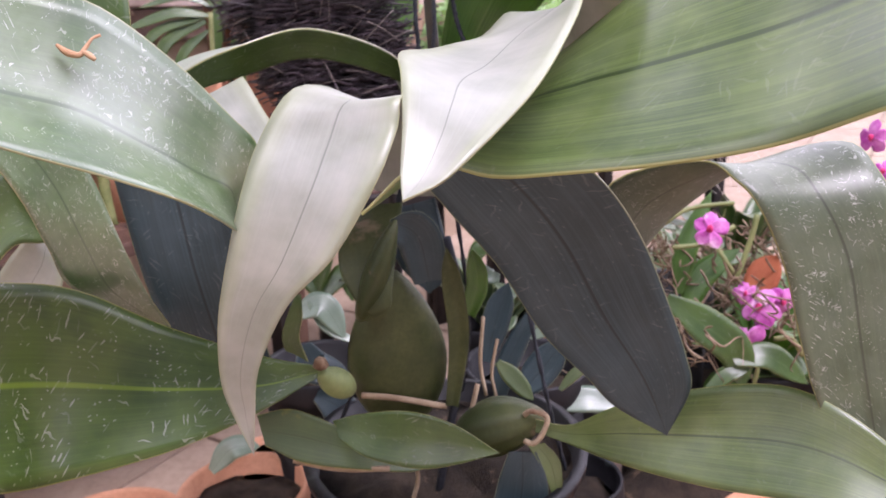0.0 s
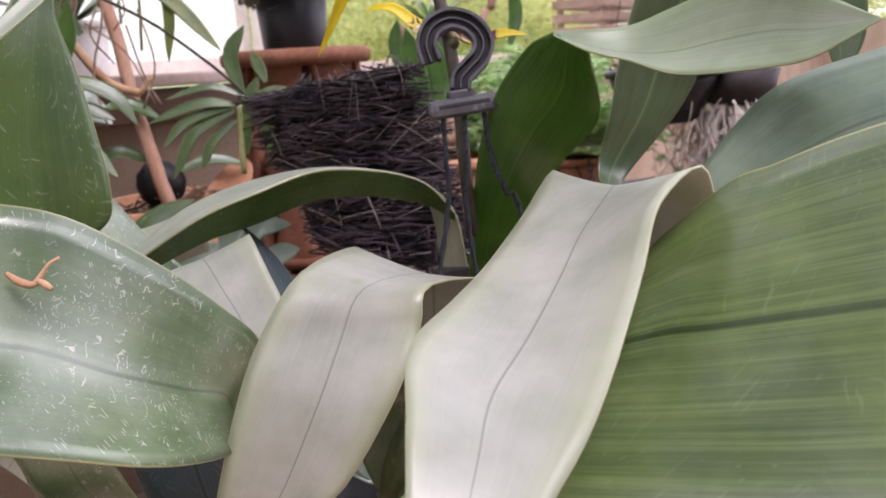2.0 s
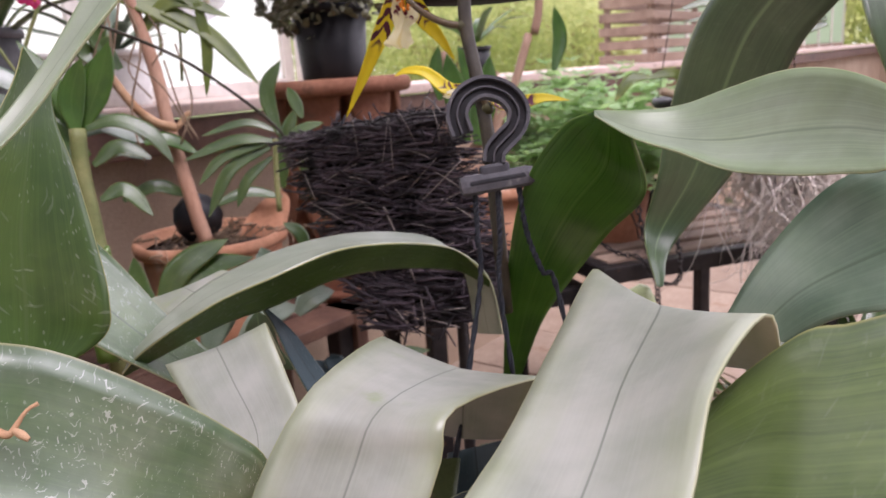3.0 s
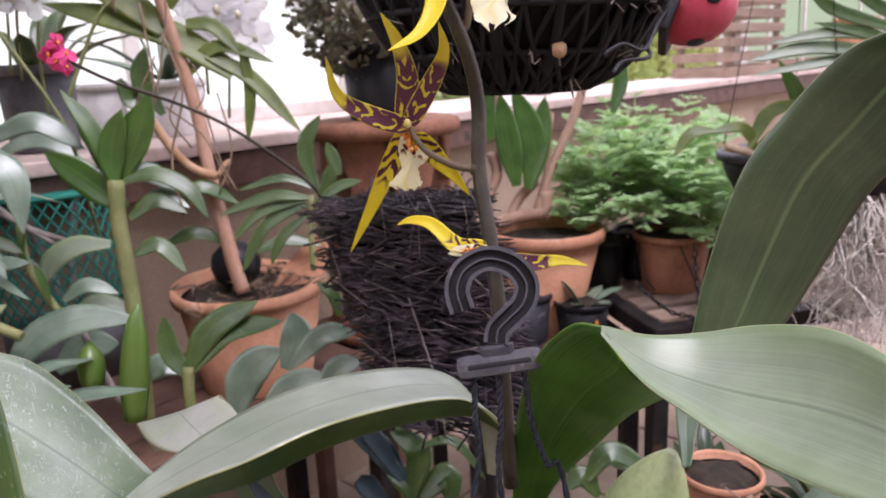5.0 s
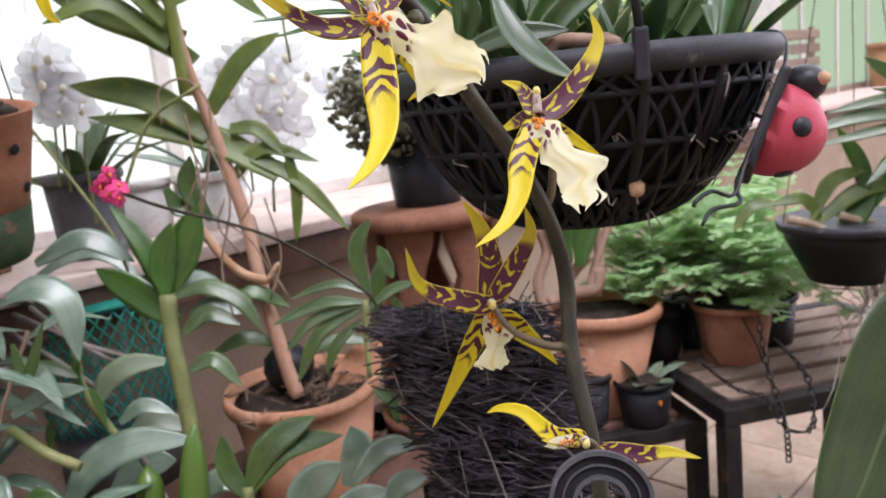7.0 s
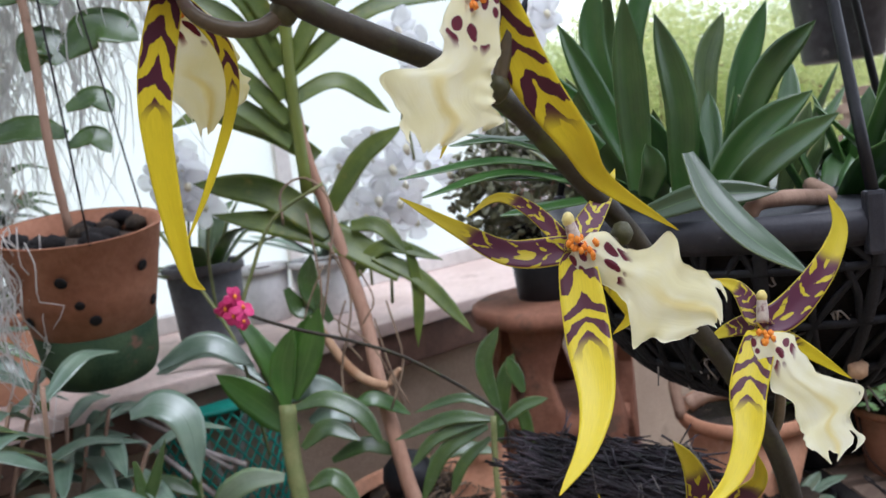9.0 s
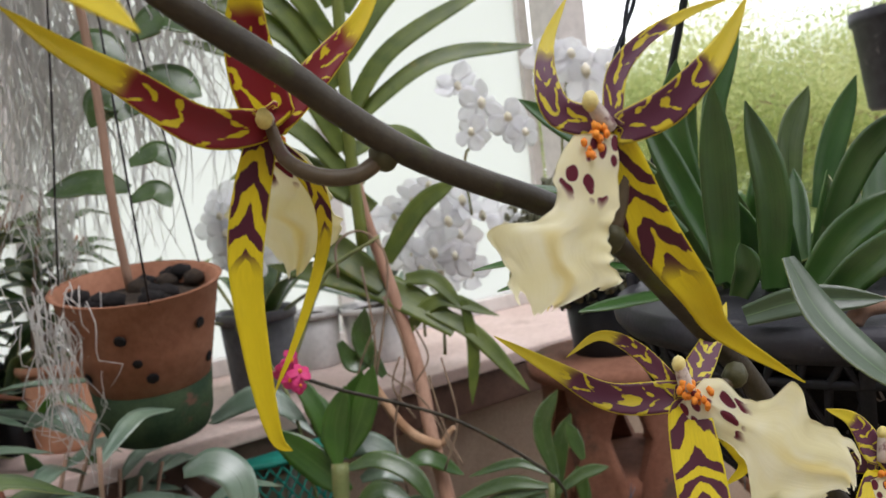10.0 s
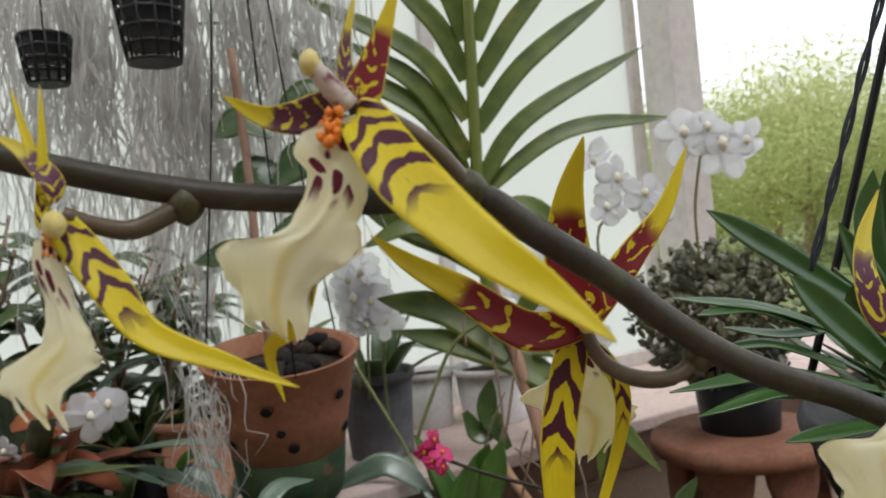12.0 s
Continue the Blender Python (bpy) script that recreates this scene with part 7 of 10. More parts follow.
leaf_of(bulbous, leaf_fresh, [(1.214, 0.814, 0.958), (1.237, 0.818, 1.036), (1.231, 0.858, 1.130)], 0.044, (-0.69, -0.50, 0.52))
leaf_of(bulbous, leaf_fresh, [(1.202, 0.829, 0.964), (1.208, 0.850, 1.038), (1.215, 0.871, 1.117)], 0.042, (-0.68, -0.52, 0.52))
leaf_of(bulbous, leaf_fresh, [(1.219, 0.812, 0.967), (1.243, 0.811, 1.036), (1.265, 0.814, 1.109)], 0.038, (-0.70, -0.49, 0.52))
leaf_of(bulbous, leaf_fresh, [(1.189, 0.871, 1.039), (1.194, 0.882, 1.086), (1.209, 0.883, 1.132)], 0.023, (-0.67, -0.55, 0.50))
leaf_of(bulbous, leaf_fresh, [(1.336, 0.726, 1.076), (1.357, 0.724, 1.131), (1.363, 0.737, 1.187)], 0.025, (-0.77, -0.44, 0.47))
basket_plant = plant("basket_orchid", (1.356, 0.454, 1.022), "yellow-green orchid with limp leaves in a black hanging basket", "plant")
leaf_of(basket_plant, leaf_strap, [(1.308, 0.473, 1.031), (1.298, 0.492, 1.061), (1.263, 0.526, 1.057)], 0.018, (-0.79, -0.29, 0.54))
leaf_of(basket_plant, leaf_strap, [(1.269, 0.521, 1.059), (1.246, 0.544, 1.057), (1.221, 0.559, 1.025)], 0.018, (-0.77, -0.33, 0.55))
leaf_of(basket_plant, leaf_strap, [(1.300, 0.481, 1.032), (1.330, 0.465, 1.081), (1.373, 0.426, 1.094)], 0.022, (-0.80, -0.27, 0.53))
leaf_of(basket_plant, leaf_strap, [(1.301, 0.478, 1.024), (1.355, 0.435, 1.065), (1.405, 0.385, 1.067)], 0.024, (-0.81, -0.24, 0.54))
leaf_of(basket_plant, leaf_fresh, [(1.369, 0.421, 1.063), (1.342, 0.438, 1.031), (1.313, 0.455, 0.986)], 0.032, (-0.79, -0.24, 0.56))
leaf_of(basket_plant, leaf_fresh, [(1.357, 0.428, 1.049), (1.363, 0.438, 1.100), (1.352, 0.465, 1.154)], 0.022, (-0.82, -0.24, 0.52))
leaf_of(basket_plant, leaf_fresh, [(1.361, 0.422, 1.040), (1.393, 0.402, 1.084), (1.432, 0.369, 1.103)], 0.024, (-0.82, -0.21, 0.53))
stem_of(basket_plant, husk, [(1.275, 0.507, 1.036), (1.296, 0.484, 1.026), (1.310, 0.465, 1.013)], 0.0064, "old_bulb")
stem_of(basket_plant, husk, [(1.326, 0.455, 1.033), (1.341, 0.438, 1.025), (1.356, 0.420, 1.017)], 0.0064, "old_bulb")
longleaf = plant("long_leaved_plant", (1.424, 0.306, 0.936), "grey-green plant with many long narrow leaves in a hanging pot", "plant")
leaf_of(longleaf, leaf_midgreen, [(1.428, 0.308, 1.155), (1.335, 0.413, 1.169), (1.271, 0.477, 1.155)], 0.020, (-0.85, -0.26, 0.45))
leaf_of(longleaf, leaf_midgreen, [(1.432, 0.310, 1.170), (1.361, 0.393, 1.188), (1.294, 0.460, 1.177)], 0.017, (-0.86, -0.25, 0.44))
leaf_of(longleaf, leaf_midgreen, [(1.434, 0.312, 1.182), (1.372, 0.391, 1.215), (1.346, 0.429, 1.245)], 0.020, (-0.87, -0.24, 0.42))
leaf_of(longleaf, leaf_midgreen, [(1.423, 0.305, 1.129), (1.358, 0.373, 1.125), (1.304, 0.414, 1.079)], 0.022, (-0.85, -0.23, 0.48))
leaf_of(longleaf, leaf_midgreen, [(1.426, 0.307, 1.144), (1.364, 0.377, 1.152), (1.269, 0.472, 1.135)], 0.017, (-0.86, -0.23, 0.46))
leaf_of(longleaf, leaf_midgreen, [(1.436, 0.313, 1.189), (1.402, 0.364, 1.230), (1.378, 0.404, 1.270)], 0.019, (-0.88, -0.22, 0.42))
leaf_of(longleaf, leaf_midgreen, [(1.421, 0.304, 1.121), (1.364, 0.358, 1.102), (1.317, 0.393, 1.059)], 0.022, (-0.85, -0.21, 0.49))
leaf_of(longleaf, leaf_midgreen, [(1.429, 0.309, 1.159), (1.392, 0.358, 1.184), (1.343, 0.418, 1.203)], 0.017, (-0.87, -0.22, 0.44))
low = plant("low_plant", (0.787, 0.725, 0.450), "low dark-leaved plant on a shelf below the bench", "plant")
leaf_of(low, leaf_shade_dark, [(0.799, 0.720, 0.642), (0.786, 0.751, 0.686), (0.761, 0.791, 0.721)], 0.034, (-0.44, -0.51, 0.74))
leaf_of(low, leaf_shade_dark, [(0.800, 0.716, 0.634), (0.781, 0.764, 0.709), (0.780, 0.772, 0.727)], 0.027, (-0.44, -0.52, 0.73))
leaf_of(low, leaf_shade_dark, [(0.779, 0.729, 0.606), (0.765, 0.755, 0.637), (0.763, 0.762, 0.651)], 0.030, (-0.41, -0.50, 0.76))
leaf_of(low, leaf_midgreen, [(0.802, 0.709, 0.619), (0.820, 0.711, 0.677), (0.800, 0.742, 0.704)], 0.034, (-0.46, -0.48, 0.75))
leaf_of(low, leaf_midgreen, [(0.806, 0.702, 0.612), (0.839, 0.680, 0.646), (0.834, 0.668, 0.603)], 0.034, (-0.47, -0.45, 0.76))
leaf_of(low, leaf_midgreen, [(0.806, 0.737, 0.707), (0.839, 0.706, 0.719), (0.869, 0.673, 0.719)], 0.019, (-0.49, -0.48, 0.73))
leaf_of(low, leaf_midgreen, [(0.810, 0.722, 0.677), (0.853, 0.680, 0.689), (0.872, 0.640, 0.637)], 0.012, (-0.49, -0.46, 0.74))
leaf_of(low, leaf_midgreen, [(0.809, 0.696, 0.604), (0.802, 0.717, 0.641), (0.785, 0.741, 0.657)], 0.034, (-0.44, -0.47, 0.76))
leaf_of(low, leaf_midgreen, [(0.962, 0.542, 0.631), (0.990, 0.524, 0.666), (1.024, 0.477, 0.634)], 0.030, (-0.58, -0.33, 0.75))
leaf_of(low, leaf_midgreen, [(0.968, 0.528, 0.609), (0.959, 0.548, 0.638), (0.939, 0.562, 0.618)], 0.027, (-0.55, -0.35, 0.76))
crowd = plant("leafy_bench_plants", (0.413, 1.201, 0.735), "crowded row of leafy orchids with pale curved leaves", "plant")
leaf_of(crowd, leaf_blue, [(0.506, 1.146, 1.098), (0.559, 1.110, 1.122), (0.602, 1.075, 1.084)], 0.031, (-0.27, -0.76, 0.59))
leaf_of(crowd, leaf_blue, [(0.410, 1.205, 1.020), (0.426, 1.197, 1.046), (0.450, 1.178, 1.035)], 0.025, (-0.15, -0.77, 0.62))
leaf_of(crowd, leaf_blue, [(0.341, 1.260, 1.059), (0.380, 1.231, 1.046), (0.397, 1.214, 1.008)], 0.028, (-0.11, -0.78, 0.62))
leaf_of(crowd, leaf_blue, [(0.394, 1.213, 0.987), (0.423, 1.195, 1.007), (0.444, 1.176, 0.979)], 0.028, (-0.14, -0.75, 0.65))
leaf_of(crowd, leaf_blue, [(0.315, 1.285, 1.113), (0.352, 1.260, 1.129), (0.377, 1.239, 1.103)], 0.021, (-0.09, -0.81, 0.57))
leaf_of(crowd, leaf_blue, [(0.627, 1.052, 1.037), (0.658, 1.031, 1.050), (0.693, 1.002, 1.020)], 0.031, (-0.35, -0.69, 0.64))
leaf_of(crowd, leaf_blue, [(0.645, 1.035, 1.006), (0.670, 1.018, 1.016), (0.696, 0.997, 0.998)], 0.025, (-0.35, -0.67, 0.66))
leaf_of(crowd, leaf_fresh, [(0.626, 1.052, 1.030), (0.617, 1.064, 1.089), (0.600, 1.081, 1.127)], 0.031, (-0.32, -0.72, 0.61))
leaf_of(crowd, leaf_fresh, [(0.632, 1.047, 1.036), (0.647, 1.044, 1.091), (0.666, 1.036, 1.139)], 0.034, (-0.34, -0.71, 0.61))
leaf_of(crowd, leaf_fresh, [(0.371, 1.230, 0.989), (0.361, 1.243, 1.034), (0.353, 1.254, 1.078)], 0.021, (-0.09, -0.77, 0.63))
leaf_of(crowd, leaf_fresh, [(0.331, 1.259, 0.996), (0.323, 1.272, 1.054), (0.311, 1.285, 1.085)], 0.018, (-0.06, -0.79, 0.61))
leaf_of(crowd, leaf_fresh, [(0.388, 1.218, 0.987), (0.381, 1.231, 1.053), (0.392, 1.227, 1.087)], 0.018, (-0.11, -0.78, 0.62))
leaf_of(crowd, leaf_fresh, [(0.301, 1.284, 1.022), (0.337, 1.260, 1.031), (0.372, 1.230, 0.997)], 0.011, (-0.07, -0.78, 0.63))
leaf_of(crowd, leaf_fresh, [(0.329, 1.277, 1.125), (0.355, 1.260, 1.150), (0.392, 1.231, 1.123)], 0.014, (-0.09, -0.82, 0.56))
leaf_of(crowd, leaf_fresh, [(0.693, 1.002, 1.020), (0.717, 0.985, 1.024), (0.748, 0.960, 0.998)], 0.021, (-0.39, -0.65, 0.65))
leaf_of(crowd, leaf_midgreen, [(0.673, 1.044, 0.942), (0.712, 1.018, 0.958), (0.744, 0.992, 0.938)], 0.022, (-0.37, -0.63, 0.68))
leaf_of(crowd, leaf_midgreen, [(0.765, 0.975, 0.920), (0.810, 0.945, 0.936), (0.849, 0.915, 0.923)], 0.019, (-0.44, -0.57, 0.69))
leaf_of(crowd, leaf_midgreen, [(0.851, 0.915, 0.937), (0.866, 0.913, 1.009), (0.884, 0.905, 1.050)], 0.022, (-0.50, -0.57, 0.66))
leaf_of(crowd, leaf_midgreen, [(0.884, 0.889, 0.917), (0.882, 0.896, 0.962), (0.880, 0.900, 0.984)], 0.017, (-0.50, -0.54, 0.68))
leaf_of(crowd, dead_leaf, [(0.165, 1.270, 1.193), (0.209, 1.246, 1.228), (0.271, 1.213, 1.255)], 0.033, (-0.01, -0.83, 0.56))
leaf_of(crowd, dead_leaf, [(0.174, 1.264, 1.172), (0.222, 1.238, 1.173), (0.265, 1.214, 1.135)], 0.033, (-0.02, -0.81, 0.59))
leaf_of(crowd, dead_leaf, [(0.155, 1.275, 1.221), (0.180, 1.262, 1.232), (0.214, 1.244, 1.215)], 0.027, (0.01, -0.83, 0.55))
bloom(crowd, (0.236, 1.175, 1.235), 0.064, (0.03, -0.75, -0.03), white_petal, pale_centre, 77)
bloom(crowd, (0.254, 1.165, 1.245), 0.055, (-0.02, -1.09, 0.36), white_petal, pale_centre, 78)
bloom(crowd, (0.150, 1.221, 1.206), 0.037, (-1.12, -0.96, -0.23), white_petal, pale_centre, 79)
magenta = plant("magenta_orchid", (0.739, 0.098, 0.520), "low orchid with magenta and white flowers in a clay pot", "orchid")
bloom(magenta, (0.672, 0.133, 0.813), 0.034, (-1.09, -0.30, 0.29), magenta_petal, crimson_petal, 31)
bloom(magenta, (0.747, 0.096, 0.718), 0.041, (-1.05, 0.23, 0.55), magenta_petal, crimson_petal, 32)
bloom(magenta, (0.770, 0.079, 0.720), 0.033, (-1.05, -0.66, -0.20), magenta_petal, crimson_petal, 33)
bloom(magenta, (0.731, 0.103, 0.687), 0.041, (-0.83, -0.39, -0.16), magenta_petal, crimson_petal, 34)
bloom(magenta, (0.754, 0.111, 0.729), 0.025, (-1.59, -0.28, 0.07), magenta_petal, crimson_petal, 35)
bloom(magenta, (0.802, 0.020, 0.880), 0.031, (-0.75, 0.51, -0.03), magenta_petal, crimson_petal, 36)
bloom(magenta, (0.798, 0.008, 0.850), 0.026, (-1.00, 0.23, 0.31), magenta_petal, crimson_petal, 37)
leaf_of(magenta, leaf_fresh, [(0.747, 0.165, 0.699), (0.765, 0.157, 0.737), (0.793, 0.126, 0.763)], 0.027, (-0.74, -0.15, 0.65))
leaf_of(magenta, leaf_fresh, [(0.752, 0.161, 0.707), (0.777, 0.144, 0.747), (0.798, 0.115, 0.757)], 0.017, (-0.75, -0.14, 0.65))
leaf_of(magenta, leaf_fresh, [(0.749, 0.175, 0.721), (0.765, 0.173, 0.765), (0.794, 0.158, 0.820)], 0.023, (-0.75, -0.17, 0.63))
leaf_of(magenta, leaf_midgreen, [(0.684, 0.170, 0.738), (0.695, 0.140, 0.716), (0.704, 0.109, 0.689), (0.697, 0.099, 0.653)], 0.037, (-0.71, -0.11, 0.70))
leaf_of(magenta, leaf_midgreen, [(0.701, 0.108, 0.679), (0.719, 0.081, 0.683), (0.731, 0.046, 0.656)], 0.027, (-0.71, -0.08, 0.70))
leaf_of(magenta, leaf_midgreen, [(0.680, 0.128, 0.654), (0.695, 0.111, 0.669), (0.708, 0.094, 0.673)], 0.016, (-0.69, -0.11, 0.71))
leaf_of(magenta, dead_leaf, [(0.768, 0.102, 0.720), (0.777, 0.100, 0.741), (0.790, 0.090, 0.762)], 0.032, (-0.75, -0.10, 0.65))
stem_of(magenta, cane_green, [(0.740, 0.095, 0.628), (0.756, 0.094, 0.671), (0.764, 0.106, 0.715), (0.762, 0.142, 0.770)], 0.0023)
stem_of(magenta, cane_green, [(0.766, 0.083, 0.681), (0.775, 0.068, 0.681), (0.776, 0.056, 0.664)], 0.0028)
stem_of(magenta, cane_green, [(0.761, 0.123, 0.737), (0.782, 0.114, 0.780), (0.791, 0.112, 0.801)], 0.0028)
stem_of(magenta, cane_green, [(0.739, 0.181, 0.772), (0.757, 0.152, 0.776), (0.776, 0.130, 0.791)], 0.0023)
stem_of(magenta, cane_green, [(0.739, 0.193, 0.794), (0.758, 0.171, 0.809), (0.782, 0.133, 0.813)], 0.0023)
under = plant("underleaf_plant", (0.490, 0.268, 0.500), "small orchid with grey leaves in the shade under the big orchid", "plant")
leaf_of(under, leaf_blue, [(0.472, 0.446, 0.750), (0.487, 0.425, 0.759), (0.490, 0.404, 0.729)], 0.025, (-0.56, -0.49, 0.67))
leaf_of(under, leaf_blue, [(0.482, 0.437, 0.762), (0.485, 0.419, 0.739), (0.496, 0.391, 0.724)], 0.010, (-0.55, -0.47, 0.69))
leaf_of(under, leaf_blue, [(0.569, 0.308, 0.788), (0.572, 0.298, 0.777), (0.576, 0.292, 0.780)], 0.013, (-0.67, -0.35, 0.66))
leaf_of(under, leaf_blue, [(0.575, 0.261, 0.723), (0.585, 0.249, 0.732), (0.591, 0.241, 0.734)], 0.013, (-0.66, -0.28, 0.69))
leaf_of(under, leaf_blue, [(0.571, 0.232, 0.664), (0.586, 0.211, 0.670), (0.597, 0.189, 0.662)], 0.025, (-0.63, -0.23, 0.74))
leaf_of(under, leaf_blue, [(0.397, 0.493, 0.620), (0.412, 0.480, 0.639), (0.425, 0.458, 0.640)], 0.022, (-0.43, -0.50, 0.75))
leaf_of(under, leaf_shade_dark, [(0.495, 0.255, 0.696), (0.510, 0.252, 0.730), (0.539, 0.234, 0.782)], 0.018, (-0.63, -0.31, 0.72))
leaf_of(under, leaf_shade_dark, [(0.507, 0.240, 0.704), (0.523, 0.227, 0.725), (0.538, 0.214, 0.746)], 0.028, (-0.64, -0.28, 0.72))
leaf_of(under, leaf_shade_dark, [(0.500, 0.267, 0.731), (0.515, 0.264, 0.766), (0.527, 0.259, 0.792)], 0.023, (-0.65, -0.33, 0.69))
leaf_of(under, leaf_shade_dark, [(0.422, 0.383, 0.710), (0.429, 0.366, 0.700), (0.432, 0.348, 0.678)], 0.028, (-0.51, -0.44, 0.74))
leaf_of(under, leaf_shade_dark, [(0.429, 0.396, 0.750), (0.428, 0.386, 0.732), (0.441, 0.362, 0.726)], 0.028, (-0.52, -0.47, 0.71))
leaf_of(under, leaf_yellow, [(0.489, 0.251, 0.739), (0.492, 0.238, 0.726), (0.495, 0.223, 0.709)], 0.015, (-0.62, -0.30, 0.73))
leaf_of(under, leaf_yellow, [(0.508, 0.206, 0.716), (0.518, 0.196, 0.729), (0.530, 0.182, 0.737)], 0.009, (-0.65, -0.24, 0.72))


# ---- benches and tables ----
def frame_table(at, turn, w, d, h, slats, label, top_mat=slat_wood):
    """A low table with a black steel frame and wooden slats; at is the middle of the top."""
    m = Matrix.Translation(at) @ pose(0, 0, 0, 0, 0, turn)
    ob = thing("slatted_table", (at[0], at[1], at[2] - h), label, "table")
    t = 0.028
    for x, y, sx, sy in ((0, -d / 2 + t / 2, w, t), (0, d / 2 - t / 2, w, t), (-w / 2 + t / 2, 0, t, d - 2 * t), (w / 2 - t / 2, 0, t, d - 2 * t)):
        part("frame_bar", box((sx, sy, t), m @ pose(x, y, -t / 2), 0.003), iron_black, ob)
    for x in (-1, 1):
        for y in (-1, 1):
            part("leg", box((t, t, h - t), m @ pose(x * (w / 2 - t / 2), y * (d / 2 - t / 2), -t - (h - t) / 2), 0.003), iron_black, ob)
    gap = (d - 2 * t) / slats
    for k in range(slats):
        part("slat", box((w - 2 * t - 0.002, gap * 0.72, 0.014), m @ pose(0, -d / 2 + t + gap * (k + 0.5), -0.006 + 0.001 * (k % 2)), 0.003), top_mat, ob)
    return ob


frame_table((1.533, 0.604, 0.756), -34, 0.50, 0.40, 0.456, 5, "low table with a black steel frame and weathered wooden slats")
frame_table((1.26, 0.866, 0.700), -34, 0.30, 0.34, 0.40, 3, "small low table with a brown wooden top and black legs", dark_wood)


def bench(x0, x1, y, depth, z):
    ob = thing("bench", ((x0 + x1) / 2, y, FLOOR), "long low bench of dark wooden planks holding pots", "bench")
    for k in range(4):
        part("plank", box((x1 - x0, depth / 4 - 0.008, 0.02), pose((x0 + x1) / 2, y - depth / 2 + depth / 4 * (k + 0.5), z - 0.01), 0.003), dark_wood, ob)
    for x in (x0 + 0.06, (x0 + x1) / 2, x1 - 0.06):
        for s in (-1, 1):
            part("leg", box((0.03, 0.03, z - 0.02 - FLOOR), pose(x, y + s * (depth / 2 - 0.04), FLOOR + (z - 0.02 - FLOOR) / 2), 0.003), iron_black, ob)


bench(-0.2, 0.98, 1.02, 0.32, 0.73)
lower = thing("low_shelf", (0.75, 0.55, FLOOR), "low wooden shelf of reddish slats close to the floor", "shelf")
for k in range(5):
    part("slat", box((1.3, 0.085, 0.018), pose(0.75, 0.0 + 0.1 * k + 0.15, 0.40), 0.003), crate_wood, lower)
for x in (0.15, 1.3):
    part("bearer", box((0.04, 0.56, 0.088), pose(x, 0.35, 0.346), 0.003), dark_wood, lower)

# ---- pots ----
pot_a = clay_pot((0.765, 0.985, 0.882), 0.112, 0.152, "large terracotta pot with a warped rim on the bench", wobble=0.03)
# Ball in place of a small black pot lying tilted in the soil.
solo("dark_ball", blob((0.752, 0.99, 0.906), (0.036, 0.036, 0.036), 4, 0.06), black_plastic, (0.752, 0.99, 0.87), "dark ball standing in for a black plastic pot lying tilted", "fruit")
wisps("root_filling", pot_a, root_tan, (0.775, 0.975, 0.885), (0.055, 0.05, 0.008), 0.030, 60, 0.0014, 91, 0.008, (0.2, -0.3, -0.4))
# Separate piece for the raised right side of the warped rim.
solo("clay_shard", blade([(0.815, 0.935, 0.87, 0.03, -0.02, 0.0), (0.835, 0.935, 0.905, 0.028, -0.018, 0.01), (0.845, 0.94, 0.925, 0.012, -0.008, 0.01)], 0.2, 10, 6, 0.006), terracotta, (0.815, 0.935, 0.87),
     "terracotta piece standing in for the raised right lip of the pot rim", "shard")
clay_pot((1.252, 0.806, 0.887), 0.100, 0.186, "terracotta pot with a broad rim on the table", taper=0.55)
pot_c = clay_pot((1.432, 0.658, 0.862), 0.07, 0.105, "old terracotta pot bound with wire and filled with ferns", terracotta_old)
for k in range(5):
    a = k * 1.257
    part("wire_loop", tube([(1.432 + 0.066 * math.cos(a), 0.658 + 0.066 * math.sin(a), 0.85), (1.432 + 0.074 * math.cos(a + 0.3), 0.658 + 0.074 * math.sin(a + 0.3), 0.80), (1.432 + 0.06 * math.cos(a + 0.6), 0.658 + 0.06 * math.sin(a + 0.6), 0.765)], 0.0016, 5), iron_black, pot_c)
small_pot = clay_pot((1.235, 0.722, 0.776), 0.049, 0.075, "small black plastic pot with an orange price dot", black_plastic, 0.75, "black pots", "plastic_pot")
part("price_dot", blob((1.2185, 0.6835, 0.745), (0.005, 0.002, 0.006), 1, 0.0, 2), orange_bit, small_pot, "round orange sticker")
clay_pot((1.185, 0.80, 0.79), 0.045, 0.09, "empty dark blue plastic pot", grey_plastic, 0.75, "black pots", "plastic_pot")
seedling = plant("seedling", (1.235, 0.722, 0.762), "small seedling with grey-blue leaves")
rosette(seedling, leaf_blue, (1.235, 0.722, 0.765), 7, 0.07, 0.022, 4, (0.4, 1.2), 0.4)

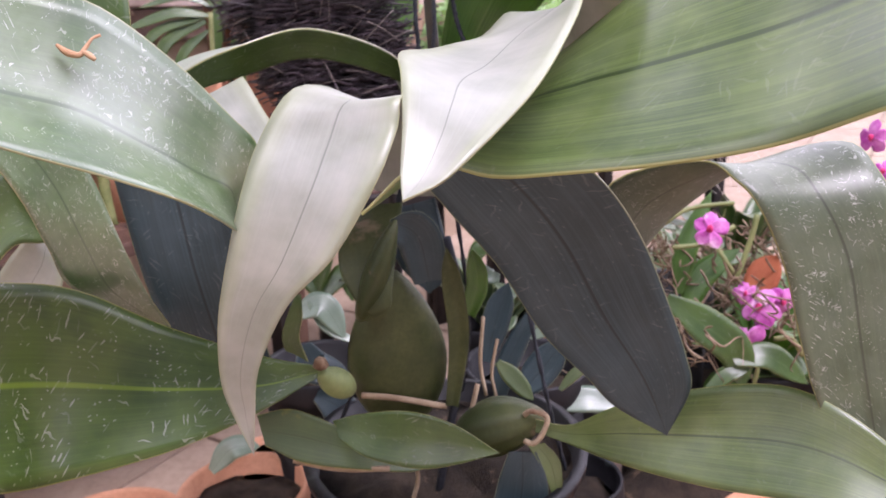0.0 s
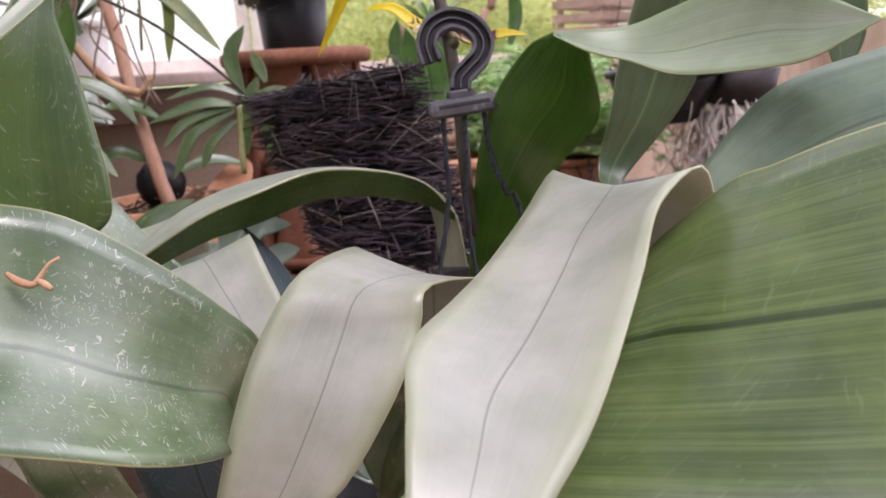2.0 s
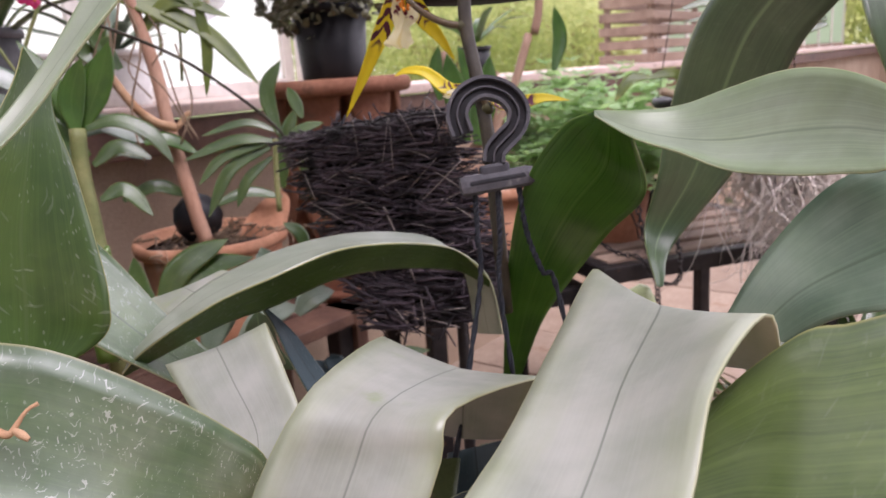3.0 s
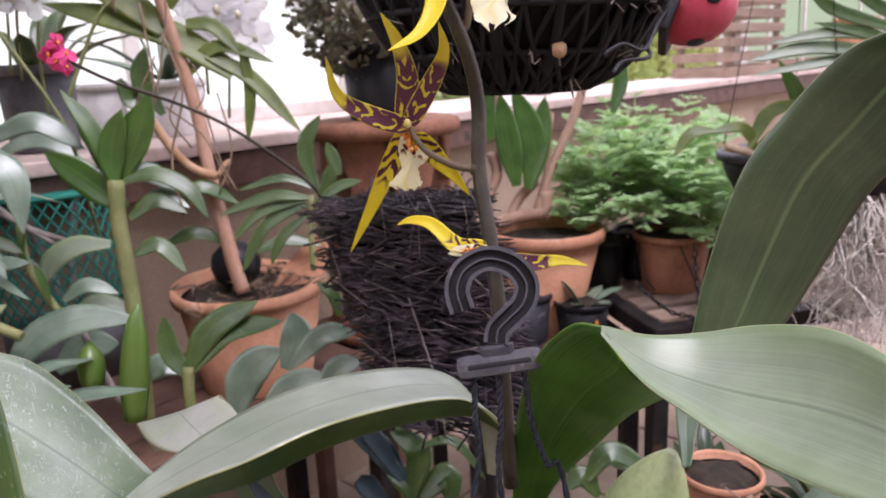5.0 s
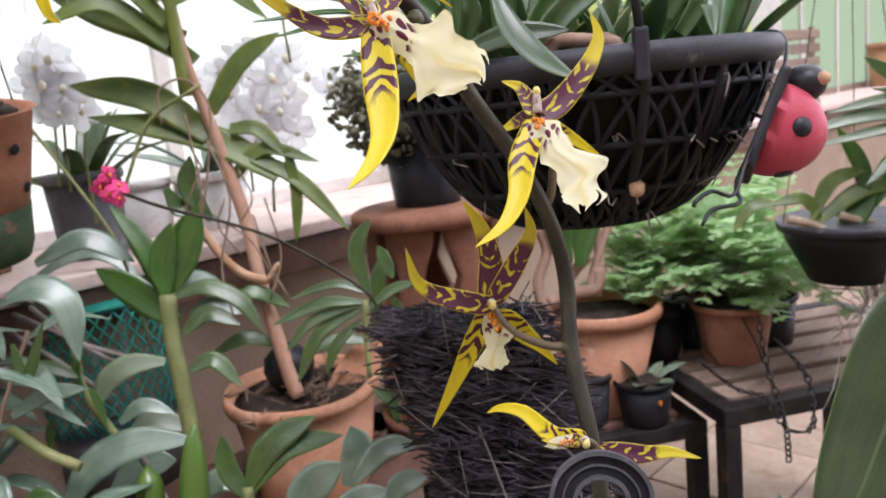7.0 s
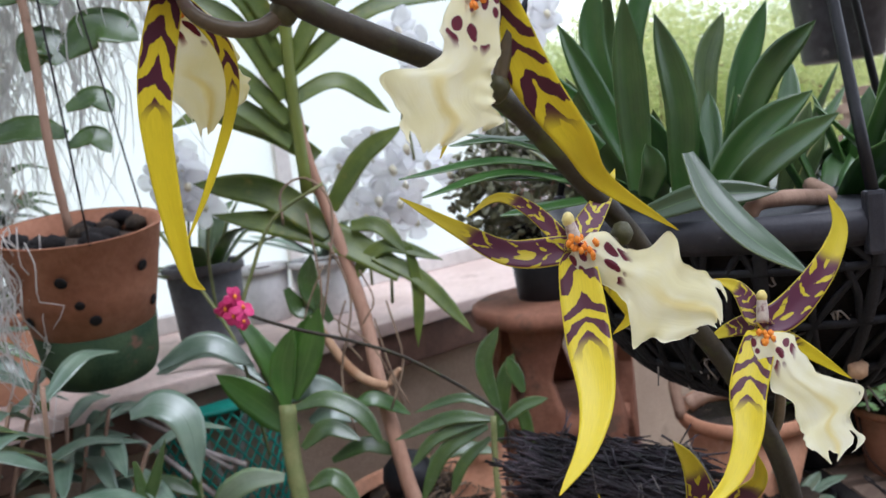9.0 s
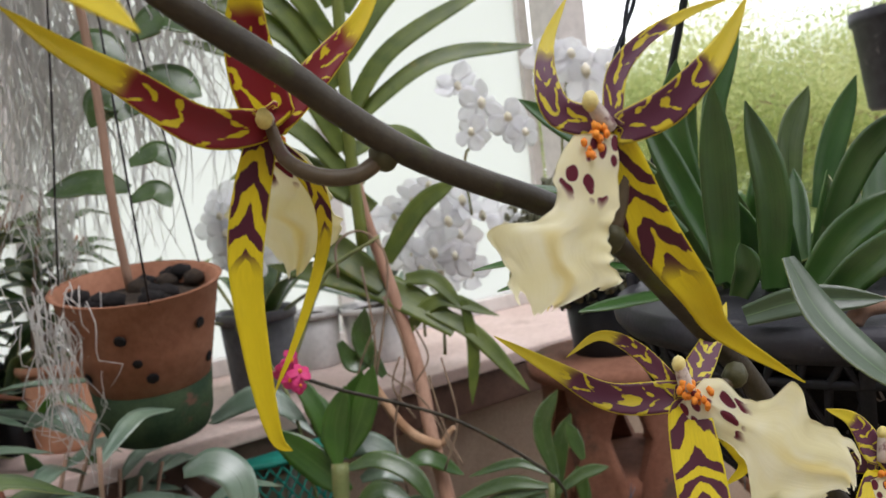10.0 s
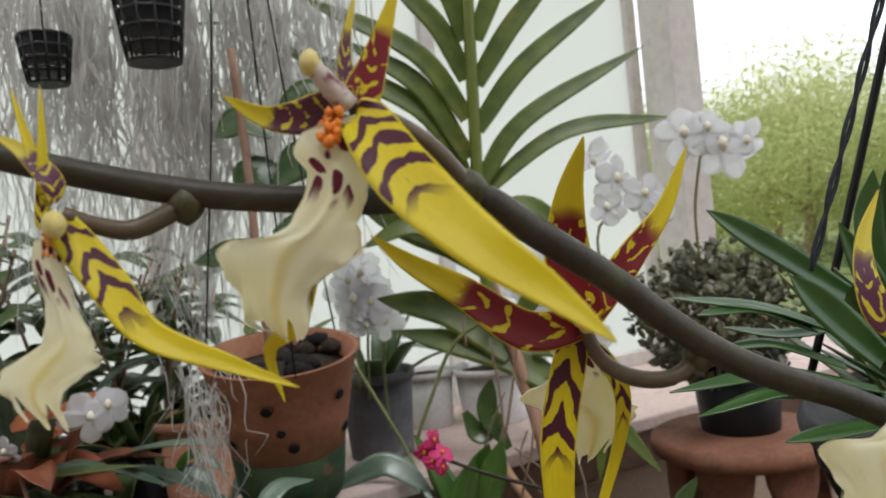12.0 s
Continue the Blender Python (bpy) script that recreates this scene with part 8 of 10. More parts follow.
# terracotta pedestal with openings, and a bushy plant on it
stool = thing("pot_pedestal", (1.04, 0.975, 0.73), "terracotta pedestal with arched openings", "pedestal")
part("top", lathe([(0.0001, 1.062), (0.118, 1.062), (0.124, 1.066), (0.126, 1.075), (0.124, 1.084), (0.116, 1.088), (0.0001, 1.088)], (1.04, 0.975, 0), 36), clay_dark, stool)
for k in range(7):
    bm = bmesh.new()
    a0 = k * math.tau / 7
    grid = []
    for j in range(13):
        z = 0.745 + (1.066 - 0.745) * j / 12
        wide = 0.17 + 0.22 * abs(math.cos(j / 12 * math.tau)) ** 1.5
        ring = []
        for q in range(7):
            a = a0 + (q / 3 - 1) * wide
            for r in (0.106, 0.086):
                ring.append(bm.verts.new((1.04 + r * math.cos(a), 0.975 + r * math.sin(a), z + 0.002 * math.sin(q * 2.1 + j))))
        grid.append(ring)
    for lo, hi in zip(grid, grid[1:]):
        for q in range(6):
            bm.faces.new((lo[2 * q], lo[2 * q + 2], hi[2 * q + 2], hi[2 * q])).smooth = True
            bm.faces.new((lo[2 * q + 3], lo[2 * q + 1], hi[2 * q + 1], hi[2 * q + 3])).smooth = True
        bm.faces.new((lo[1], lo[0], hi[0], hi[1]))
        bm.faces.new((lo[12], lo[13], hi[13], hi[12]))
    part("strut", bm, clay_dark, stool)
part("ring", lathe([(0.085, 0.732), (0.112, 0.732), (0.114, 0.75), (0.085, 0.75)], (1.04, 0.975, 0), 32), clay_dark, stool)
part("ring", lathe([(0.075, 0.895), (0.103, 0.895), (0.104, 0.93), (0.075, 0.93)], (1.04, 0.975, 0), 32), clay_dark, stool)
trestle = thing("plant_stool", (1.05, 1.0, 0.30), "small dark wooden stool under the pedestal", "stool")
part("seat", box((0.26, 0.26, 0.024), pose(1.05, 0.99, 0.718), 0.004), dark_wood, trestle)
for _sx in (-1, 1):
    for _sy in (-1, 1):
        part("leg", box((0.026, 0.026, 0.405), pose(1.05 + _sx * 0.10, 0.99 + _sy * 0.10, 0.5035), 0.003), dark_wood, trestle)
clay_pot((1.05, 0.985, 1.205), 0.066, 0.117, "black plastic pot on the terracotta pedestal", black_plastic, 0.8, "black pots", "plastic_pot")
bush = plant("bushy_plant", (1.05, 0.985, 1.19), "bushy plant with many tiny dull brown-green leaves")
_r = random.Random(8)
for k in range(14):
    a, e = k * 2.4, _r.uniform(0.2, 1.3)
    stem_of(bush, bark, [(1.05, 0.985, 1.19), (1.05 + 0.06 * math.cos(a), 0.985 + 0.06 * math.sin(a), 1.24 + 0.05 * e), (1.05 + 0.13 * math.cos(a) * math.cos(e), 0.985 + 0.13 * math.sin(a) * math.cos(e), 1.2 + 0.13 * math.sin(e))], 0.0016, "twig", 5)
bm = bmesh.new()
for k in range(1700):
    d = V(_r.gauss(0, 1), _r.gauss(0, 1), _r.gauss(0, 1)).normalized()
    c = V(1.035, 0.99, 1.255) + V(d.x * 0.135, d.y * 0.12, d.z * 0.105) * _r.uniform(0.5, 1.0)
    if c.z < 1.13:
        c.z += 0.05
    u, v = V(_r.gauss(0, 1), _r.gauss(0, 1), _r.gauss(0, 1)).normalized(), V(_r.gauss(0, 1), _r.gauss(0, 1), _r.gauss(0, 1)).normalized()
    s = _r.uniform(0.005, 0.010)
    strap([tuple(c - u * s), tuple(c + v * s * 0.2), tuple(c + u * s)], s * 1.4, tuple(v), None, 0.4, chan=0.15, nu=3, nv=2, thick=0.0006, bm=bm)
tagged(part("foliage", bm, leaf_bush, bush), kind="stuff")

# ferns
def fern(at, n, length, seed, lean=(0, 0, 0)):
    rnd = random.Random(seed)
    ob = plant("fern", at, "feathery fresh green fern spilling over a pot", "fern", "ferns")
    for k in range(n):
        a, e = k * 2.4 + rnd.uniform(-0.3, 0.3), rnd.uniform(0.25, 1.35)
        d = V(math.cos(a) * math.cos(e), math.sin(a) * math.cos(e), math.sin(e)) + Vector(lean)
        ln = length * rnd.uniform(0.6, 1.1)
        pts = [Vector(q) for q in spline([tuple(Vector(at)), tuple(Vector(at) + d * ln * 0.55), tuple(Vector(at) + d * ln + V(0, 0, -ln * rnd.uniform(0.15, 0.55)))], 13)]
        bm = tube([tuple(q) for q in pts], [0.0009] * 14, 4, 13)
        for i in range(2, 14, 2):
            tan = (pts[i] - pts[i - 1]).normalized()
            side = tan.cross(V(0, 0, 1)).normalized()
            w = ln * 0.38 * math.sin(min(1.0, (i - 1) / 5.0) * math.pi / 2) * (1.12 - i / 14)
            for s in (-1, 1):
                axis = (side * s + tan * 0.5 + V(0, 0, rnd.uniform(-0.3, 0.1))).normalized()
                cross = axis.cross(V(0, 0, 1)).normalized()
                for q in range(4):
                    c = pts[i] + axis * w * (q + 0.2) / 4
                    for t in (-1, 1):
                        out = (cross * t * rnd.uniform(0.6, 0.95) + axis * rnd.uniform(0.4, 0.8) + V(0, 0, rnd.uniform(-0.25, 0.3))).normalized()
                        ln1 = w * 0.40 * (1.2 - q / 5) * rnd.uniform(0.8, 1.2)
                        wide = (axis - out * axis.dot(out)).normalized() * ln1 * 0.42
                        mids = [bm.verts.new(c + out * ln1 * u + V(0, 0, 0.0016 * math.sin(u * 3.1))) for u in (0.0, 0.35, 0.7, 1.0)]
                        for z in (-1, 1):
                            rim = [bm.verts.new(c + out * ln1 * u + wide * v * z) for u, v in ((0.14, 0.75), (0.30, 1.0), (0.42, 0.55), (0.62, 0.85), (0.74, 0.4), (0.9, 0.45))]
                            for tri in ((mids[0], rim[0], mids[1]), (rim[0], rim[1], mids[1]), (rim[1], rim[2], mids[1]), (mids[1], rim[2], mids[2]), (rim[2], rim[3], mids[2]), (rim[3], rim[4], mids[2]), (mids[2], rim[4], mids[3]), (rim[4], rim[5], mids[3])):
                                bm.faces.new(tri if z > 0 else tri[::-1])
        part("frond", bm, leaf_fern, ob)


fern((1.432, 0.655, 0.86), 30, 0.19, 3, (0.05, -0.35, 0.0))
fern((1.30, 0.77, 0.875), 18, 0.15, 17, (0.35, -0.2, 0.05))
fern((1.385, 0.775, 0.85), 24, 0.23, 4, (0.0, -0.1, 0.3))
fern((1.47, 0.75, 0.85), 26, 0.25, 6, (0.05, 0, 0.3))
fern((1.54, 0.64, 0.85), 24, 0.21, 9, (0.2, -0.2, 0.15))
fern((1.56, 0.74, 0.85), 22, 0.24, 15, (0.15, -0.1, 0.3))
for x, y in ((1.385, 0.775), (1.47, 0.75), (1.54, 0.64), (1.56, 0.74)):
    clay_pot((x, y, 0.848), 0.05, 0.09, "black plastic pot hidden among the ferns", black_plastic, 0.8, "black pots", "plastic_pot")

# ---- block of twigs ----
def twig_block():
    ob = thing("twig_block", (0.68, 0.56, 0.84), "leaning block of tightly packed dark brown twigs", "planting block")
    fl, fr = V(0.670, 0.690, 1.024), V(0.684, 0.486, 1.050)
    bl, br = V(0.628, 0.532, 0.848), V(0.640, 0.392, 0.880)
    back = Vector((0.7553, 0.5413, 1.0574)) - Vector((0.6820, 0.4843, 1.0584))
    inset = back * 0.12
    # Near-black box puts the shade between the twigs into colour.
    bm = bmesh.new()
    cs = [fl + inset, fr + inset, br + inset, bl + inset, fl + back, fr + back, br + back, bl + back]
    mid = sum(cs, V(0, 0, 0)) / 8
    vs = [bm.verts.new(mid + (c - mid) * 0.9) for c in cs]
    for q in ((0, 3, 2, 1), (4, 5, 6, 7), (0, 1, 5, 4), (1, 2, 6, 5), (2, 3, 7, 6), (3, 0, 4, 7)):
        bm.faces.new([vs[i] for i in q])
    part("core", bm, gap_shade_and_bark, ob)
    rnd = random.Random(12)

    def on(s, t, k):
        p = fl.lerp(fr, s).lerp(bl.lerp(br, s), t)
        return p + back * k

    along = (fr - fl).normalized()
    down = (bl - fl).normalized()
    out = along.cross(down).normalized()
    if out.x > 0:
        out = -out
    bm = bmesh.new()
    for n in range(2000):
        t, s, k = rnd.random() ** 0.9, rnd.random(), 0.0
        face = rnd.random()
        if face < 0.22:
            t, k = rnd.uniform(-0.01, 0.03), rnd.random()
        elif face < 0.36:
            s, k = rnd.choice((0.0, 1.0)) + rnd.uniform(-0.02, 0.02), rnd.random()
        c = on(s, t, k) + out * rnd.uniform(-0.004, 0.006)
        d = (along + down * rnd.gauss(0.10, 0.22) + out * rnd.gauss(0, 0.10)).normalized()
        if rnd.random() < 0.08:
            d = V(rnd.gauss(0, 1), rnd.gauss(0, 1), rnd.gauss(0, 1)).normalized()
        ln = rnd.uniform(0.012, 0.034)
        bow = out * rnd.uniform(-0.002, 0.005) + down * rnd.gauss(0, 0.003)
        r = rnd.uniform(0.0006, 0.0013)
        tube([tuple(c - d * ln), tuple(c + bow), tuple(c + d * ln)], [r, r, r * 0.6], 4, 4, bm)
    tagged(part("twig_mass", bm, twig_dark, ob), kind="stuff")
    bm = bmesh.new()
    for n in range(34):
        c = on(rnd.random(), rnd.random(), 0.0) + out * 0.006
        d = (along * rnd.gauss(0, 1) + down * rnd.gauss(0, 1)).normalized()
        ln = rnd.uniform(0.01, 0.03)
        tube([tuple(c - d * ln), tuple(c + out * 0.004 + along * 0.004), tuple(c + d * ln)], 0.0005, 3, 4, bm)
    tube([tuple(on(0.48, 0.42, 0) + out * 0.008), tuple(on(0.5, 0.6, 0) + out * 0.012), tuple(on(0.47, 0.8, 0) + out * 0.008)], 0.0008, 4, 8, bm)
    tagged(part("pale_straw", bm, straw_pale, ob), kind="stuff")
    part("hanging_wire", tube([tuple(on(0.9, 0.0, 0.5)), tuple(on(0.95, -0.1, 0.5)), tuple(on(1.05, 0.1, 0.2))], 0.0008, 5), straw_pale, ob)


twig_block()
stand = thing("block_stand", (0.715, 0.50, 0.30), "thin black iron rod stand carrying the twig block", "stand")
part("base_plate", box((0.12, 0.12, 0.012), pose(0.715, 0.50, 0.307), 0.003), iron_black, stand)
part("post", tube([(0.715, 0.50, 0.31), (0.715, 0.50, 0.90)], 0.006, 10, 4), iron_black, stand)


# ---- black hanging basket with its plants and the ladybug ----
BX, BY, BZ, BR = 0.694, 0.440, 1.264, 0.137


def bowl(r, z):
    return [(r * 0.42, z - 0.114), (r * 0.56, z - 0.105), (r * 0.71, z - 0.086), (r * 0.865, z - 0.055), (r * 0.965, z - 0.024), (r * 0.985, z - 0.008)]


def hanging_basket():
    ob = thing("hanging_basket", (BX, BY, BZ - 0.13), "round black lattice basket hanging on black rods", "hanging basket")
    prof = bowl(BR, BZ)
    part("rim", lathe([(BR * 0.95, BZ - 0.012), (BR, BZ - 0.014), (BR * 1.035, BZ - 0.008), (BR * 1.04, BZ - 0.002), (BR * 1.02, BZ + 0.003), (BR, BZ + 0.004), (BR * 0.96, BZ + 0.002)], (BX, BY, 0), 64), grey_plastic, ob, "thick grey-black rolled rim")
    # Near-black liner paints the shade inside the lattice.
    part("liner", lathe([(0.0001, BZ - 0.110)] + [(r * 0.965, z + 0.003) for r, z in prof], (BX, BY, 0), 40), gap_shade_and_bark, ob, "near-black liner inside the lattice, with the shade in its colour")
    for k in range(44):
        for s in (-1, 1):
            a0 = k * math.tau / 44
            pts = []
            for i, (r, z) in enumerate(prof):
                a = a0 + s * (i * 0.10 + 0.05 * math.sin(i * 1.7 + k))
                pts.append((BX + r * math.cos(a), BY + r * math.sin(a), z))
            part("lattice_rib", tube(pts, 0.0021, 5, 10), net_black, ob)
    for r, z in (prof[0], prof[2], prof[3], prof[4]):
        part("lattice_ring", lathe([(r * 0.99, z - 0.002), (r * 1.015, z - 0.002), (r * 1.015, z + 0.002), (r * 0.99, z + 0.002)], (BX, BY, 0), 48), net_black, ob)
    part("bottom", lathe([(0.0001, BZ - 0.117), (BR * 0.41, BZ - 0.116), (BR * 0.43, BZ - 0.112), (0.0001, BZ - 0.112)], (BX, BY, 0), 32), net_black, ob)
    for k in range(16):
        a = k * math.tau / 16 + 0.1
        out, side = V(math.cos(a), math.sin(a), 0), V(-math.sin(a), math.cos(a), 0)
        rows = [(*(V(BX, BY, z) + out * r * 1.012), *(side * 0.0032)) for r, z in prof]
        part("upright_rib", blade(rows, 0.0, 10, 2, 0.0012), net_black, ob)
    top = (BX + 0.02, BY + 0.01, BZ + 0.50)
    for a in (4.0, 6.1, 1.9):
        p = (BX + BR * 1.02 * math.cos(a), BY + BR * 1.02 * math.sin(a), BZ)
        m = pose(p[0], p[1], BZ - 0.003, 0, 0, math.degrees(a))
        part("clip", box((0.007, 0.009, 0.030), m, 0.002), grey_plastic, ob)
        part("rod", tube([(p[0], p[1], BZ + 0.01), ((p[0] * 2 + top[0]) / 3, (p[1] * 2 + top[1]) / 3, BZ + 0.17), top], 0.0028, 7), black_plastic, ob)
    part("rod", tube([top, (top[0], top[1], BZ + 1.1)], 0.003, 7), black_plastic, ob)
    rnd = random.Random(3)
    bm = bmesh.new()
    for k in range(40):
        a, i = rnd.uniform(2.6, 5.6), rnd.randrange(1, 5)
        r, z = prof[i]
        c = V(BX + r * 0.99 * math.cos(a), BY + r * 0.99 * math.sin(a), z)
        tube([tuple(c + V(rnd.gauss(0, 0.004), rnd.gauss(0, 0.004), rnd.gauss(0, 0.006))) for q in range(4)], 0.0006, 4, 8, bm)
    tagged(part("root_mass", bm, straw_pale, ob, "fine pale roots showing through the lattice"), kind="stuff")
    part("bark_flake", blob((0.6321, 0.3589, 1.1789), (0.006, 0.005, 0.006), 5, 0.4), dry_brown, ob)


hanging_basket()
tuft = plant("basket_succulents", (BX, BY, BZ - 0.01), "dense tuft of pointed dark green leaves filling the hanging basket")
_r = random.Random(21)
for k in range(13):
    a, q = k * 2.4, math.sqrt((k + 0.5) / 13) * 0.105
    c = (BX + q * math.cos(a), BY + q * math.sin(a), BZ - 0.015)
    if q * (math.cos(a) * -0.85 + math.sin(a) * -0.52) > 0.05:
        continue
    rosette(tuft, leaf_aloe if k % 3 else leaf_green, c, 8, _r.uniform(0.085, 0.13), 0.019, 60 + k, (0.45, 1.45), 0.25, "leaf", 10, 0.4, (0.25 * math.cos(a), 0.25 * math.sin(a), 0))
leaf_of(tuft, leaf_aloe, [(0.5884, 0.4526, 1.2828), (0.5843, 0.4495, 1.3358), (0.5805, 0.4463, 1.3892)], 0.0189, (-0.55, -0.75, 0.35), 0.3, "leaf", 0.7)
leaf_of(tuft, leaf_aloe, [(0.6079, 0.4379, 1.2767), (0.6058, 0.4333, 1.3295), (0.5927, 0.4361, 1.3768)], 0.0189, (-0.55, -0.75, 0.35), 0.3, "leaf", 0.7)
leaf_of(tuft, leaf_aloe, [(0.6146, 0.4712, 1.2858), (0.6010, 0.4874, 1.3387), (0.5809, 0.4949, 1.3834)], 0.0167, (-0.55, -0.75, 0.35), 0.3, "leaf", 0.7)
leaf_of(tuft, leaf_aloe, [(0.6297, 0.5017, 1.3203), (0.6352, 0.5037, 1.3700), (0.6326, 0.4980, 1.4101)], 0.0107, (-0.55, -0.75, 0.35), 0.3, "leaf", 0.7)
leaf_of(tuft, leaf_aloe, [(0.6579, 0.5081, 1.3368), (0.6689, 0.5063, 1.3878), (0.6877, 0.4979, 1.4301)], 0.0149, (-0.55, -0.75, 0.35), 0.3, "leaf", 0.7)
leaf_of(tuft, leaf_aloe, [(0.6746, 0.4423, 1.3012), (0.6878, 0.4254, 1.3425), (0.6945, 0.3987, 1.3665)], 0.0174, (-0.55, -0.75, 0.35), 0.3, "leaf", 0.7)
leaf_of(tuft, leaf_aloe, [(0.6107, 0.4230, 1.2732), (0.6244, 0.4045, 1.3044), (0.6456, 0.3794, 1.3254)], 0.0185, (-0.55, -0.75, 0.35), 0.3, "leaf", 0.7)
leaf_of(tuft, leaf_aloe, [(0.5973, 0.4075, 1.2696), (0.6073, 0.3846, 1.2938), (0.6236, 0.3566, 1.3124)], 0.0173, (-0.55, -0.75, 0.35), 0.3, "leaf", 0.7)
leaf_of(tuft, leaf_aloe, [(0.5573, 0.4253, 1.2816), (0.5560, 0.4181, 1.2958), (0.5529, 0.4194, 1.3088)], 0.0127, (-0.55, -0.75, 0.35), 0.3, "leaf", 0.7)
leaf_of(tuft, leaf_upright, [(0.5497, 0.4175, 1.2744), (0.5639, 0.3957, 1.2807), (0.5841, 0.3686, 1.2791)], 0.0134, (-0.55, -0.75, 0.35), 0.3, "leaf", 0.7)
leaf_of(tuft, leaf_aloe, [(0.7115, 0.4663, 1.3099), (0.7237, 0.4622, 1.3494), (0.7425, 0.4538, 1.3918)], 0.0171, (-0.55, -0.75, 0.35), 0.3, "leaf", 0.7)
leaf_of(tuft, leaf_green, [(0.7151, 0.4886, 1.3113), (0.7222, 0.4890, 1.3572), (0.7369, 0.4824, 1.3902)], 0.0170, (-0.55, -0.75, 0.35), 0.3, "leaf", 0.7)
leaf_of(tuft, leaf_aloe, [(0.5812, 0.4711, 1.2904), (0.5409, 0.4886, 1.2979), (0.5042, 0.5031, 1.3016)], 0.0138, (0,-0.3,1), 0.3, "leaf", 0.7)
leaf_of(tuft, leaf_aloe, [(0.5742, 0.4627, 1.2818), (0.5384, 0.4760, 1.2810), (0.5087, 0.4849, 1.2797)], 0.0122, (0,-0.3,1), 0.3, "leaf", 0.7)
leaf_of(tuft, leaf_aloe, [(0.5712, 0.5080, 1.3252), (0.5405, 0.5231, 1.3405), (0.5101, 0.5351, 1.3401)], 0.0137, (0,-0.3,1), 0.3, "leaf", 0.7)
leaf_of(tuft, leaf_aloe, [(0.5712, 0.4913, 1.3061), (0.5448, 0.5159, 1.3208), (0.5148, 0.5277, 1.3207)], 0.0123, (0,-0.3,1), 0.3, "leaf", 0.7)
leaf_of(tuft, leaf_aloe, [(0.6046, 0.5093, 1.3410), (0.5699, 0.5287, 1.3712), (0.5377, 0.5467, 1.3973)], 0.0157, (-0.55, -0.75, 0.35), 0.3, "leaf", 0.7)
leaf_of(tuft, leaf_aloe, [(0.5984, 0.5008, 1.3161), (0.5554, 0.5246, 1.3387), (0.5084, 0.5504, 1.3495)], 0.0160, (0,-0.3,1), 0.3, "leaf", 0.7)
leaf_of(tuft, leaf_aloe, [(0.5911, 0.4818, 1.3063), (0.5700, 0.4938, 1.3332), (0.5502, 0.5050, 1.3576)], 0.0189, (-0.55, -0.75, 0.35), 0.3, "leaf", 0.7)
leaf_of(tuft, leaf_aloe, [(0.5779, 0.4774, 1.2939), (0.5277, 0.4993, 1.3092), (0.4731, 0.5233, 1.3058)], 0.0129, (0,-0.3,1), 0.3, "leaf", 0.7)
leaf_of(tuft, leaf_aloe, [(0.5695, 0.4705, 1.2876), (0.5234, 0.4902, 1.3023), (0.4771, 0.5095, 1.2947)], 0.0115, (0,-0.3,1), 0.3, "leaf", 0.7)
leaf_of(tuft, leaf_aloe, [(0.6244, 0.5096, 1.3251), (0.5825, 0.5323, 1.3197), (0.5478, 0.5513, 1.3270)], 0.0134, (0,-0.3,1), 0.3, "leaf", 0.7)
leaf_of(tuft, leaf_aloe, [(0.6307, 0.4946, 1.3117), (0.6191, 0.5019, 1.3722), (0.6243, 0.4998, 1.4112)], 0.0164, (-0.55, -0.75, 0.35), 0.3, "leaf", 0.7)
leaf_of(tuft, leaf_fresh, [(0.7142, 0.3699, 1.2896), (0.7188, 0.3600, 1.3280), (0.7203, 0.3526, 1.3650)], 0.0301, (-0.55, -0.75, 0.35), 0.3, "leaf", 0.7)
leaf_of(tuft, leaf_aloe, [(0.6691, 0.3538, 1.2844), (0.6788, 0.3384, 1.3153), (0.6869, 0.3212, 1.3298)], 0.0183, (-0.55, -0.75, 0.35), 0.3, "leaf", 0.7)
leaf_of(tuft, leaf_aloe, [(0.6552, 0.3367, 1.2717), (0.6616, 0.3217, 1.2901), (0.6562, 0.3153, 1.2669)], 0.0133, (-0.55, -0.75, 0.35), 0.3, "leaf", 0.7)
leaf_of(tuft, leaf_upright, [(0.5497, 0.3937, 1.3026), (0.5447, 0.3787, 1.2813), (0.5412, 0.3579, 1.2630), (0.5361, 0.3327, 1.2494)], 0.017, (-0.3, -0.6, 0.7), 0.2)
stem_of(tuft, bark, [(0.6467, 0.3850, 1.2754), (0.6336, 0.3690, 1.2701), (0.6029, 0.3729, 1.2735), (0.5847, 0.3799, 1.2736), (0.5793, 0.3830, 1.2676)], 0.0042, "rhizome")
stem_of(tuft, straw_pale, [(0.5695, 0.3834, 1.2639), (0.5796, 0.3700, 1.2640), (0.5913, 0.3554, 1.2643)], 0.0034, "rhizome")

bug = thing("ladybug_ornament", (0.6914, 0.2995, 1.1815), "pink-red metal ladybug ornament with black spots hooked on the basket", "ornament")
_c = Vector((0.6978, 0.3008, 1.2075))
_up = (Vector((0.7202, 0.2877, 1.2392)) - Vector((0.6901, 0.3008, 1.1816))).normalized()
_f = (Vector((0.7125, 0.2642, 1.1982)) - _c).normalized()
_s = _up.cross(_f).normalized()
_f = _s.cross(_up).normalized()
_m = Matrix((_s, _f, _up)).transposed().to_4x4()
bm = bmesh.new()
bmesh.ops.create_uvsphere(bm, u_segments=28, v_segments=18, radius=1.0)
bmesh.ops.bisect_plane(bm, geom=list(bm.verts) + list(bm.edges) + list(bm.faces), plane_co=(0, 0, 0), plane_no=(0, -1, 0), clear_outer=True)
